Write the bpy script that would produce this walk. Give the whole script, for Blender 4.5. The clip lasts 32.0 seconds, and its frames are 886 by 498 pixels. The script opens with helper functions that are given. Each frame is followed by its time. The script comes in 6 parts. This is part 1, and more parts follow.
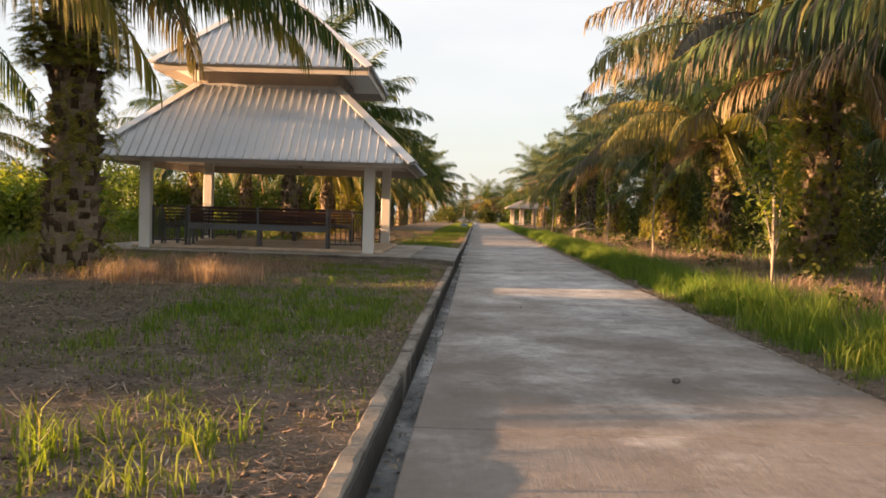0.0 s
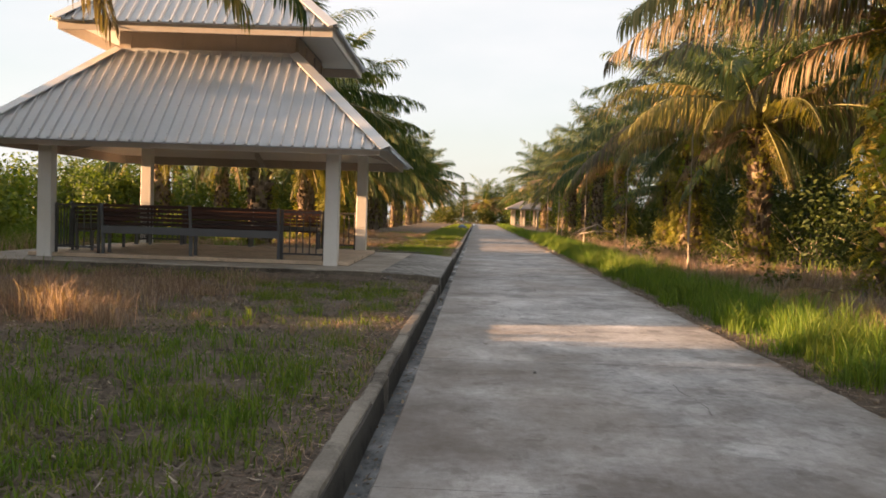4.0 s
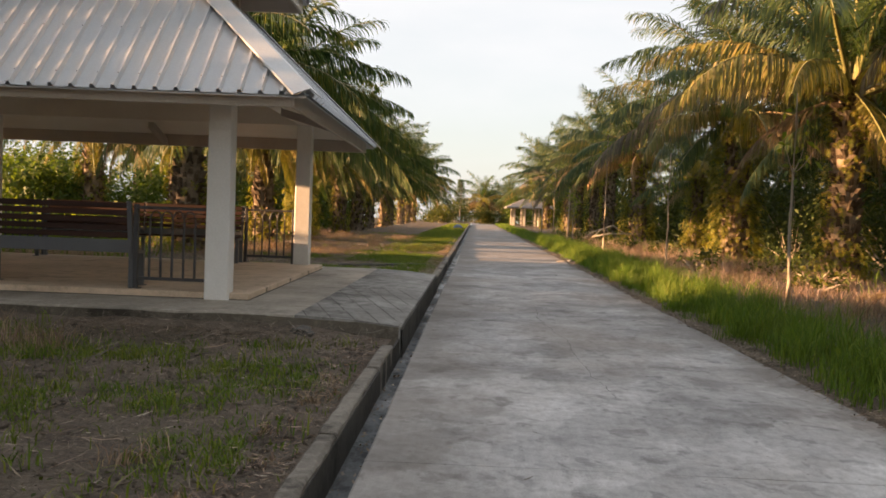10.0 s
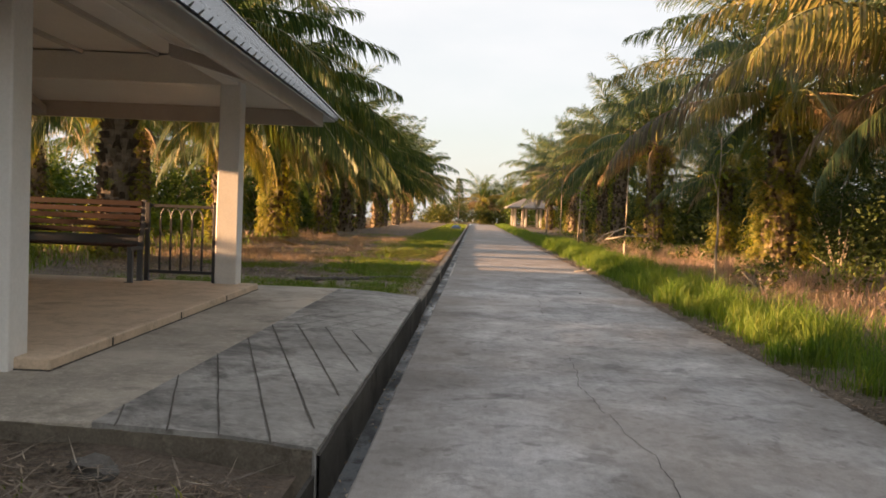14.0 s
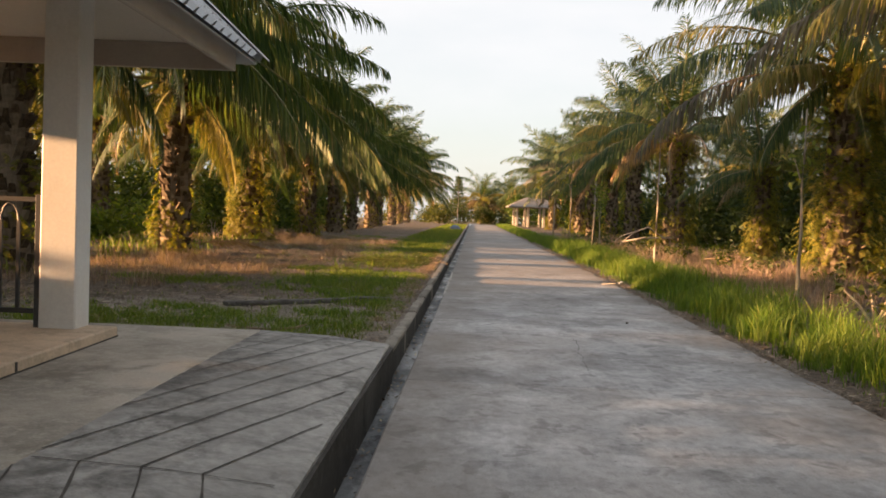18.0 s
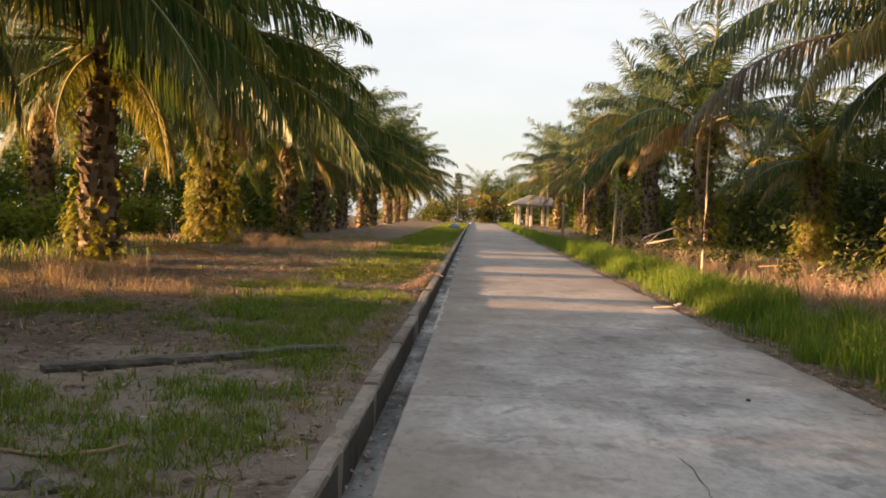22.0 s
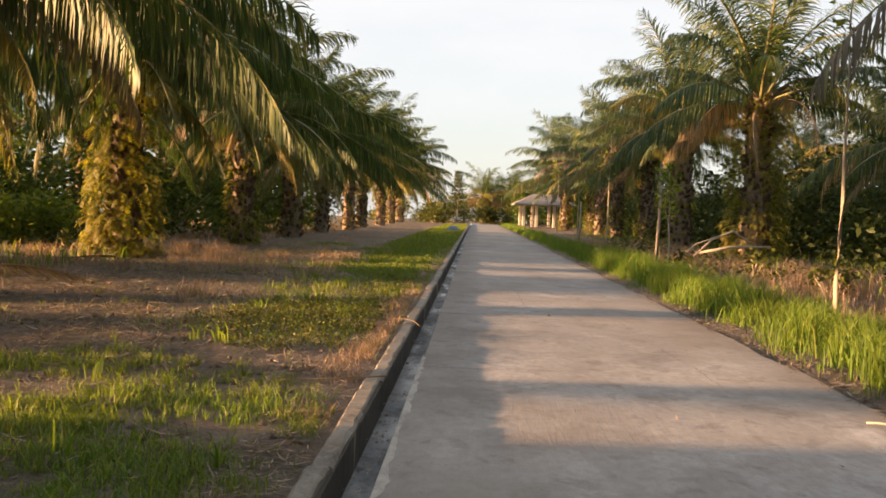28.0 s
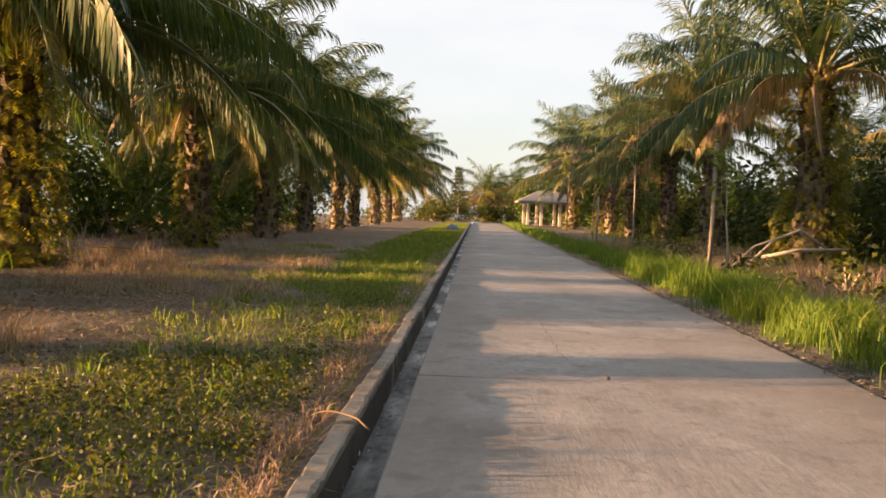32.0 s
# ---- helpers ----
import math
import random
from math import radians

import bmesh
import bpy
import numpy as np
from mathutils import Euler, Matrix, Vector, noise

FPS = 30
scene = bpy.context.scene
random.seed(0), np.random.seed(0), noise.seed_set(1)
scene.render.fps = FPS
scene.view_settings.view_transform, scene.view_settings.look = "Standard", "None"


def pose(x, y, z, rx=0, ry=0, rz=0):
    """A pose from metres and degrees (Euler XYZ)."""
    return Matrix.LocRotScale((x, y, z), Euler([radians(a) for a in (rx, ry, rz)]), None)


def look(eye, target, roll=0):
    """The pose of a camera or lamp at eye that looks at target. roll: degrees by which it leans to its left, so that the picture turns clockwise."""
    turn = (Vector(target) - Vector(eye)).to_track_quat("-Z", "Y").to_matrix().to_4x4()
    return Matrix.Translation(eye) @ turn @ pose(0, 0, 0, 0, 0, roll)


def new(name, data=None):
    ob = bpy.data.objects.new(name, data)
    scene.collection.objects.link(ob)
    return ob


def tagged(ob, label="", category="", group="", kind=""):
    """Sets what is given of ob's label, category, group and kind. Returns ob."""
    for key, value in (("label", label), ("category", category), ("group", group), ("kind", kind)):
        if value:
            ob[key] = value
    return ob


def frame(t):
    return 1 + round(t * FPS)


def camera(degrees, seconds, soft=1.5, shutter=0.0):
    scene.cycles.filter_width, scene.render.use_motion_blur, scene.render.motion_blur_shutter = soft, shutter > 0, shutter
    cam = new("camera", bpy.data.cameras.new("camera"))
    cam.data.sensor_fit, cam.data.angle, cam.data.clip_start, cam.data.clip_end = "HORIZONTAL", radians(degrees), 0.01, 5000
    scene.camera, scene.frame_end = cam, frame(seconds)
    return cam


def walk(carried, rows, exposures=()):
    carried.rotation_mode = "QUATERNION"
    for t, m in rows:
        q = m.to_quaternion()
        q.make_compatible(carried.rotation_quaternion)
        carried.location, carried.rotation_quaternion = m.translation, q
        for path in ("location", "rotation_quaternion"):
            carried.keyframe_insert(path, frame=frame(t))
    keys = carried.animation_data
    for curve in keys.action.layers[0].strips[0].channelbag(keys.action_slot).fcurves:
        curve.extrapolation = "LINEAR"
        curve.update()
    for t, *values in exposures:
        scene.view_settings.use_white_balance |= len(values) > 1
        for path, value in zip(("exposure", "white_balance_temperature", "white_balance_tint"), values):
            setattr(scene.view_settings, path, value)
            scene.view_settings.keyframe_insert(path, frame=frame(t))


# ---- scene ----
cam = camera(54.0, 32.0, 1.7)
# seconds, x, y, eye height, yaw, pitch, roll
PATH = [
    (0, -0.155, 0.000, 1.486, 2.26, -2.26, -0.81),
    (0.5, -0.191, 0.688, 1.447, 2.26, -2.32, -0.83),
    (1, -0.116, 1.394, 1.479, 2.29, -2.26, -0.88),
    (1.5, -0.065, 2.108, 1.467, 2.28, -2.30, -0.93),
    (2, 0.013, 2.814, 1.469, 2.27, -2.25, -0.95),
    (2.5, -0.012, 3.466, 1.494, 2.28, -2.30, -0.98),
    (3, -0.010, 4.234, 1.494, 2.21, -2.22, -0.99),
    (3.5, -0.015, 4.966, 1.528, 2.25, -2.24, -1.02),
    (5.5, -0.017, 7.766, 1.521, 2.19, -2.22, -1.18),
    (6, -0.024, 8.458, 1.456, 2.18, -2.24, -1.21),
    (6.5, -0.009, 9.124, 1.495, 2.20, -2.24, -1.26),
    (7, 0.013, 9.834, 1.447, 2.18, -2.30, -1.27),
    (7.5, 0.069, 10.518, 1.492, 2.18, -2.26, -1.32),
    (8, 0.033, 11.206, 1.474, 2.18, -2.32, -1.35),
    (8.5, 0.057, 11.947, 1.502, 2.14, -2.24, -1.31),
    (9, 0.033, 12.621, 1.505, 2.16, -2.30, -1.37),
    (9.5, 0.093, 13.340, 1.531, 2.11, -2.24, -1.33),
    (10, 0.073, 13.984, 1.545, 2.14, -2.31, -1.35),
    (10.5, 0.057, 14.694, 1.526, 2.07, -2.24, -1.38),
    (11, 0.016, 15.369, 1.574, 2.10, -2.26, -1.41),
    (11.5, 0.080, 16.074, 1.509, 2.08, -2.27, -1.38),
    (12, 0.106, 16.807, 1.554, 2.10, -2.24, -1.44),
    (12.5, 0.138, 17.517, 1.477, 2.08, -2.26, -1.44),
    (13, 0.114, 18.191, 1.528, 2.07, -2.26, -1.42),
    (13.5, 0.085, 18.848, 1.473, 2.07, -2.30, -1.46),
    (14, 0.061, 19.461, 1.520, 2.08, -2.29, -1.48),
    (14.5, 0.025, 20.070, 1.482, 2.09, -2.36, -1.51),
    (16.5, 0.100, 22.579, 1.557, 2.12, -2.33, -1.45),
    (17, 0.056, 23.320, 1.499, 2.06, -2.24, -1.38),
    (17.5, -0.011, 23.964, 1.551, 2.08, -2.34, -1.41),
    (18, 0.017, 24.696, 1.490, 2.06, -2.30, -1.40),
    (18.5, -0.028, 25.384, 1.553, 2.06, -2.30, -1.41),
    (19, -0.082, 26.085, 1.475, 2.04, -2.28, -1.37),
    (19.5, -0.100, 26.755, 1.520, 2.07, -2.36, -1.35),
    (20, -0.103, 27.439, 1.471, 2.05, -2.34, -1.37),
    (20.5, -0.027, 28.030, 1.507, 2.08, -2.37, -1.34),
    (21, -0.016, 28.744, 1.450, 2.08, -2.41, -1.37),
    (21.5, -0.005, 29.437, 1.494, 2.08, -2.34, -1.37),
    (22, -0.044, 30.116, 1.474, 2.06, -2.40, -1.37),
    (22.5, 0.040, 30.804, 1.521, 2.08, -2.32, -1.36),
    (23, -0.004, 31.412, 1.530, 2.12, -2.40, -1.38),
    (23.5, 0.006, 32.122, 1.541, 2.08, -2.31, -1.36),
    (24, -0.048, 32.819, 1.559, 2.11, -2.36, -1.38),
    (24.5, -0.016, 33.507, 1.515, 2.08, -2.34, -1.32),
    (25, -0.019, 34.125, 1.568, 2.10, -2.37, -1.35),
    (25.5, -0.039, 34.777, 1.496, 2.08, -2.34, -1.35),
    (27.5, -0.009, 37.441, 1.450, 2.11, -2.44, -1.24),
    (28, -0.013, 38.080, 1.499, 2.14, -2.39, -1.28),
    (28.5, -0.031, 38.764, 1.461, 2.12, -2.45, -1.31),
    (29, -0.016, 39.425, 1.503, 2.16, -2.37, -1.28),
    (29.5, 0.004, 40.109, 1.483, 2.15, -2.43, -1.31),
    (30, 0.061, 40.806, 1.474, 2.17, -2.37, -1.15),
    (30.5, -0.003, 41.480, 1.513, 2.20, -2.45, -1.18),
    (31, -0.013, 42.173, 1.469, 2.16, -2.41, -1.14),
    (31.5, -0.070, 42.883, 1.497, 2.20, -2.45, -1.15),
    (32, -0.039, 43.646, 1.406, 2.22, -2.46, -1.14),
]
walk(cam, [(t, pose(x, y, z, 90 + pitch, roll - 0.85, yaw)) for t, x, y, z, yaw, pitch, roll in PATH])

# ---- light ----
SUN_EL, SUN_AZ = radians(6.0), math.atan2(-0.16, -1.0)
sun_way = Vector((math.cos(SUN_AZ) * math.cos(SUN_EL), math.sin(SUN_AZ) * math.cos(SUN_EL), math.sin(SUN_EL)))
sun_data = bpy.data.lights.new("sun", "SUN")
sun_data.energy, sun_data.angle, sun_data.color = 7.0, radians(0.6), (1.0, 0.55, 0.265)
sun = new("sun", sun_data)
sun.matrix_world = look(sun_way * 60, (0, 0, 0))
scene.view_settings.exposure = 2.01

world = bpy.data.worlds.new("world")
scene.world = world
world.use_nodes = True
wn, wl = world.node_tree.nodes, world.node_tree.links
wn.clear()
w_out = wn.new("ShaderNodeOutputWorld")
w_bg = wn.new("ShaderNodeBackground")
w_sky = wn.new("ShaderNodeTexSky")
w_sky.sky_type, w_sky.sun_disc = "NISHITA", False
w_sky.sun_elevation, w_sky.sun_rotation = SUN_EL, math.pi / 2 - SUN_AZ
w_sky.air_density, w_sky.dust_density, w_sky.ozone_density = 1.0, 1.2, 1.5
w_tc = wn.new("ShaderNodeTexCoord")
w_noise = wn.new("ShaderNodeTexNoise")
w_noise.inputs["Scale"].default_value, w_noise.inputs["Detail"].default_value = 2.2, 6.0
w_map = wn.new("ShaderNodeMapping")
w_map.inputs["Scale"].default_value = (1.0, 1.0, 2.6)
w_ramp = wn.new("ShaderNodeValToRGB")
w_ramp.color_ramp.elements[0].position, w_ramp.color_ramp.elements[0].color = 0.38, (0.68, 0.68, 0.68, 1)
w_ramp.color_ramp.elements[1].position, w_ramp.color_ramp.elements[1].color = 0.62, (0.95, 0.95, 0.95, 1)
w_mix = wn.new("ShaderNodeMix")
w_mix.data_type = "RGBA"
VEIL = (3.05, 3.0, 3.03, 1)  # thin high cloud, in the sky texture's own units
w_mix.inputs["B"].default_value = VEIL
w_bg.inputs["Strength"].default_value = 0.084
wl.new(w_tc.outputs["Generated"], w_map.inputs["Vector"])
wl.new(w_map.outputs["Vector"], w_noise.inputs["Vector"])
wl.new(w_noise.outputs["Fac"], w_ramp.inputs["Fac"])
wl.new(w_ramp.outputs["Color"], w_mix.inputs["Factor"])
wl.new(w_sky.outputs["Color"], w_mix.inputs["A"])
wl.new(w_mix.outputs["Result"], w_bg.inputs["Color"])
wl.new(w_bg.outputs["Background"], w_out.inputs["Surface"])


# ---- materials ----
class Mat:
    """A node material under construction."""

    def __init__(self, name):
        self.m = bpy.data.materials.new(name)
        self.m.use_nodes = True
        self.n, self.l = self.m.node_tree.nodes, self.m.node_tree.links
        self.n.clear()
        self.out = self.n.new("ShaderNodeOutputMaterial")
        self.p = self.n.new("ShaderNodeBsdfPrincipled")
        self.l.new(self.p.outputs[0], self.out.inputs["Surface"])
        self.tc = self.n.new("ShaderNodeTexCoord")

    def noise(self, scale, detail=4.0, stretch=(1, 1, 1), rough=0.55, src="Object", warp=0.0, shift=0.0):
        mp = self.n.new("ShaderNodeMapping")
        mp.inputs["Scale"].default_value = stretch
        mp.inputs["Location"].default_value = (shift, 1.7 * shift, 0)
        self.l.new(self.tc.outputs[src], mp.inputs["Vector"])
        t = self.n.new("ShaderNodeTexNoise")
        t.inputs["Scale"].default_value, t.inputs["Detail"].default_value, t.inputs["Roughness"].default_value = scale, detail, rough
        t.inputs["Distortion"].default_value = warp
        self.l.new(mp.outputs[0], t.inputs["Vector"])
        return t.outputs["Fac"]

    def voronoi(self, scale, stretch=(1, 1, 1), feature="F1"):
        mp = self.n.new("ShaderNodeMapping")
        mp.inputs["Scale"].default_value = stretch
        self.l.new(self.tc.outputs["Object"], mp.inputs["Vector"])
        t = self.n.new("ShaderNodeTexVoronoi")
        t.feature = feature
        t.inputs["Scale"].default_value = scale
        self.l.new(mp.outputs[0], t.inputs["Vector"])
        return t.outputs["Distance"]

    def axis(self, n):
        sp = self.n.new("ShaderNodeSeparateXYZ")
        self.l.new(self.tc.outputs["Object"], sp.inputs[0])
        return sp.outputs[n]

    def math(self, op, a, b):
        x = self.n.new("ShaderNodeMath")
        x.operation = op
        for i, v in enumerate((a, b)):
            if isinstance(v, (int, float)):
                x.inputs[i].default_value = v
            else:
                self.l.new(v, x.inputs[i])
        return x.outputs[0]

    def ramp(self, fac, stops):
        r = self.n.new("ShaderNodeValToRGB")
        e = r.color_ramp.elements
        while len(e) < len(stops):
            e.new(0.5)
        for el, (pos, col) in zip(e, stops):
            el.position, el.color = pos, (*col, 1) if len(col) == 3 else col
        self.l.new(fac, r.inputs["Fac"])
        return r.outputs["Color"]

    def grey(self, fac, lo, hi):
        return self.ramp(fac, [(lo, (0, 0, 0)), (hi, (1, 1, 1))])

    def mix(self, fac, a, b, blend="MIX"):
        x = self.n.new("ShaderNodeMix")
        x.data_type, x.blend_type = "RGBA", blend
        for v, sock in ((fac, "Factor"), (a, "A"), (b, "B")):
            if isinstance(v, (int, float)):
                x.inputs[sock].default_value = v
            elif isinstance(v, tuple):
                x.inputs[sock].default_value = (*v, 1)
            else:
                self.l.new(v, x.inputs[sock])
        return x.outputs["Result"]

    def island(self):
        return self.n.new("ShaderNodeNewGeometry").outputs["Random Per Island"]

    def chance(self):
        return self.n.new("ShaderNodeObjectInfo").outputs["Random"]

    def color(self, v):
        if isinstance(v, tuple):
            self.p.inputs["Base Color"].default_value = (*v, 1)
        else:
            self.l.new(v, self.p.inputs["Base Color"])
        return self

    def rough(self, v, metal=0.0, spec=0.5):
        if isinstance(v, float):
            self.p.inputs["Roughness"].default_value = v
        else:
            self.l.new(v, self.p.inputs["Roughness"])
        self.p.inputs["Metallic"].default_value = metal
        self.p.inputs["Specular IOR Level"].default_value = spec
        return self

    def bump(self, h, dist, strength=0.6):
        b = self.n.new("ShaderNodeBump")
        b.inputs["Strength"].default_value, b.inputs["Distance"].default_value = strength, dist
        self.l.new(h, b.inputs["Height"])
        self.l.new(b.outputs[0], self.p.inputs["Normal"])
        return self

    def leaf(self, col, share=0.35):
        """Thin leaf: lets part of the light through."""
        tr = self.n.new("ShaderNodeBsdfTranslucent")
        self.l.new(self.mix(1.0, col, (1.45, 1.5, 0.55), "MULTIPLY"), tr.inputs["Color"])
        mx = self.n.new("ShaderNodeMixShader")
        mx.inputs[0].default_value = share
        self.l.new(self.p.outputs[0], mx.inputs[1])
        self.l.new(tr.outputs[0], mx.inputs[2])
        self.l.new(mx.outputs[0], self.out.inputs["Surface"])
        return self


def concrete(name, light, dark, streak=(1, 1, 1), stain=0.5, fine=60):
    k = Mat(name)
    big = k.noise(0.6, 6, streak, 0.62)
    mid = k.noise(2.9, 8, streak, 0.72)
    small = k.noise(11, 7, streak, 0.75)
    fin = k.noise(fine, 3)
    c = k.ramp(big, [(0.40, dark), (0.58, light)])
    c = k.mix(k.ramp(mid, [(0.48, (0, 0, 0)), (0.60, (0.8, 0.8, 0.8))]), c, tuple(0.66 * v for v in light))
    c = k.mix(k.ramp(small, [(0.50, (0, 0, 0)), (0.64, (0.6, 0.6, 0.6))]), c, tuple(1.12 * v for v in light))
    c = k.mix(0.13, c, k.ramp(fin, [(0.38, tuple(0.5 * v for v in dark)), (0.64, tuple(min(1, 1.3 * v) for v in light))]))
    spots = k.noise(1.4, 9, (1, 1, 1), 0.76)
    c = k.mix(k.ramp(spots, [(0.54, (0, 0, 0)), (0.63, (stain, stain, stain))]), c, tuple(0.45 * v for v in dark))
    return k.color(c).rough(0.9, 0, 0.25).bump(k.mix(0.5, fin, small), 0.008, 0.6).m


def damp_concrete(name, light, dark):
    """Silted concrete with wet, glossy patches."""
    k = Mat(name)
    a = k.noise(1.3, 8, (2.0, 0.8, 1), 0.7)
    b = k.noise(7, 8, (1.2, 0.8, 1), 0.75)
    c = k.ramp(a, [(0.38, dark), (0.55, light)])
    c = k.mix(k.ramp(b, [(0.50, (0, 0, 0)), (0.60, (0.75, 0.75, 0.75))]), c, tuple(0.5 * v for v in dark))
    wet = k.ramp(k.noise(0.9, 6, (2, 0.8, 1), 0.6), [(0.40, (0.3, 0.3, 0.3)), (0.55, (0.9, 0.9, 0.9))])
    return k.color(c).rough(wet, 0, 0.5).bump(b, 0.012, 0.7).m


def ramp_material():
    """Grey trowelled concrete with black mould gathered along the seam to the slab and in ragged blots."""
    k = Mat("ramp_concrete")
    c = k.ramp(k.noise(0.7, 5, (1, 1, 1), 0.6), [(0.38, (0.255, 0.248, 0.235)), (0.62, (0.36, 0.352, 0.335))])
    c = k.mix(1.0, c, k.ramp(k.noise(3.2, 6, (1, 1, 1), 0.65, warp=1.0), [(0.36, (0.74, 0.74, 0.74)), (0.5, (1, 1, 1)), (0.66, (1.16, 1.16, 1.16))]), "MULTIPLY")
    c = k.mix(1.0, c, k.ramp(k.noise(16, 5, (1, 1, 1), 0.65), [(0.36, (0.85, 0.85, 0.85)), (0.66, (1.1, 1.1, 1.1))]), "MULTIPLY")
    seam = k.math("ABSOLUTE", k.math("ADD", k.axis(0), 2.0), 0)
    mould = k.math("SUBTRACT", k.noise(1.5, 8, (1, 1, 1), 0.72, warp=0.6), k.math("MULTIPLY", seam, 0.16))
    c = k.mix(k.ramp(mould, [(0.44, (0, 0, 0)), (0.60, (0.8, 0.8, 0.8))]), c, (0.075, 0.072, 0.068))
    blots = k.noise(2.2, 8, (1, 0.8, 1), 0.74, shift=11.0)
    c = k.mix(k.ramp(blots, [(0.55, (0, 0, 0)), (0.64, (0.6, 0.6, 0.6))]), c, (0.095, 0.092, 0.086))
    grit = k.noise(60, 3)
    return k.color(c).rough(0.88, 0, 0.25).bump(grit, 0.008, 0.6).m


def road_material():
    k = Mat("road_concrete")

    def tone(c, fac, stops):
        return k.mix(1.0, c, k.ramp(fac, [(p, (v, v, v)) for p, v in stops]), "MULTIPLY")
    c = k.ramp(k.noise(0.30, 4, (1, 1, 1), 0.55), [(0.36, (0.345, 0.345, 0.348)), (0.64, (0.45, 0.45, 0.455))])
    # soft smears of old cement film, wider than long
    c = tone(c, k.noise(0.9, 4, (0.95, 0.8, 1), 0.52, warp=0.35), [(0.34, 0.78), (0.47, 0.98), (0.56, 1.03), (0.68, 1.18)])
    c = tone(c, k.noise(2.4, 4, (1.0, 0.7, 1), 0.52, warp=0.4, shift=7.0), [(0.34, 0.84), (0.47, 1.0), (0.57, 1.02), (0.67, 1.12)])
    # pale scoured skin and dark stains with ragged edges
    c = tone(c, k.noise(1.3, 6, (0.9, 0.8, 1), 0.58, warp=0.5, shift=3.0), [(0.53, 1.0), (0.56, 1.18)])
    c = tone(c, k.noise(1.0, 6, (0.9, 0.8, 1), 0.58, warp=0.4, shift=19.0), [(0.56, 1.0), (0.60, 0.84), (0.66, 0.70)])
    c = tone(c, k.noise(3.6, 6, (0.9, 0.8, 1), 0.6, warp=0.4, shift=29.0), [(0.575, 1.0), (0.62, 0.72)])
    # fine grain, broom marks and pits
    tiny = k.noise(13, 5, (1.0, 0.7, 1), 0.62)
    fin = k.noise(95, 3)
    broom = k.noise(3, 5, (8, 0.6, 1), 0.65, warp=1.2)
    c = tone(c, tiny, [(0.36, 0.84), (0.5, 1.0), (0.66, 1.12)])
    c = tone(c, fin, [(0.36, 0.88), (0.64, 1.10)])
    c = tone(c, broom, [(0.40, 0.97), (0.60, 1.03)])
    pits = k.voronoi(6.5, (1, 1.1, 1))
    c = k.mix(k.ramp(pits, [(0.035, (0.6, 0.6, 0.6)), (0.085, (0, 0, 0))]), c, (0.10, 0.092, 0.083))
    mud = k.noise(0.16, 7, (1.4, 0.7, 1), 0.66)
    c = k.mix(k.ramp(mud, [(0.47, (0, 0, 0)), (0.60, (0.45, 0.45, 0.45))]), c, (0.29, 0.25, 0.21))
    # earth trodden in along both edges, and an old brown wash over the first slabs
    off = k.math("ABSOLUTE", k.math("SUBTRACT", k.axis(0), 1.5), 0)
    edge = k.math("ADD", k.math("MULTIPLY", off, 0.42), k.math("MULTIPLY", k.noise(0.9, 8, (1, 0.6, 1), 0.7), 0.9))
    c = k.mix(k.ramp(k.math("SUBTRACT", edge, 0.5), [(0.42, (0, 0, 0)), (0.72, (0.5, 0.5, 0.5))]), c, (0.16, 0.138, 0.115))
    wash = k.math("SUBTRACT", k.noise(0.55, 8, (1, 1, 1), 0.7), k.math("MULTIPLY", k.axis(1), 0.026))
    c = k.mix(k.ramp(wash, [(0.10, (0, 0, 0)), (0.34, (0.74, 0.74, 0.74))]), c, (0.135, 0.112, 0.095))
    # slabs beside the pavilion are toned darker, most around y = 30
    pav_tone = k.math("ADD", k.math("MULTIPLY", k.math("ABSOLUTE", k.math("SUBTRACT", k.axis(1), 30.0), 0), 0.095), k.math("MULTIPLY", k.noise(0.6, 5, (1, 1, 1), 0.6, shift=5.0), 0.5))
    c = tone(c, pav_tone, [(0.42, 0.84), (0.72, 1.0)])
    # the last slabs are darker and browner
    late = k.math("ADD", k.noise(0.5, 7, (1, 0.7, 1), 0.7), k.math("MULTIPLY", k.axis(1), 0.040))
    c = k.mix(k.ramp(k.math("SUBTRACT", late, 1.5), [(0.46, (0, 0, 0)), (0.86, (0.55, 0.55, 0.55))]), c, (0.18, 0.16, 0.145))
    c = k.mix(0.5, c, k.mix(1.0, c, k.ramp(k.chance(), [(0, (0.84, 0.84, 0.85)), (1, (1.12, 1.09, 1.06))]), "MULTIPLY"))
    return k.color(c).rough(0.88, 0, 0.25).bump(k.mix(0.65, broom, tiny), 0.007, 0.7).m


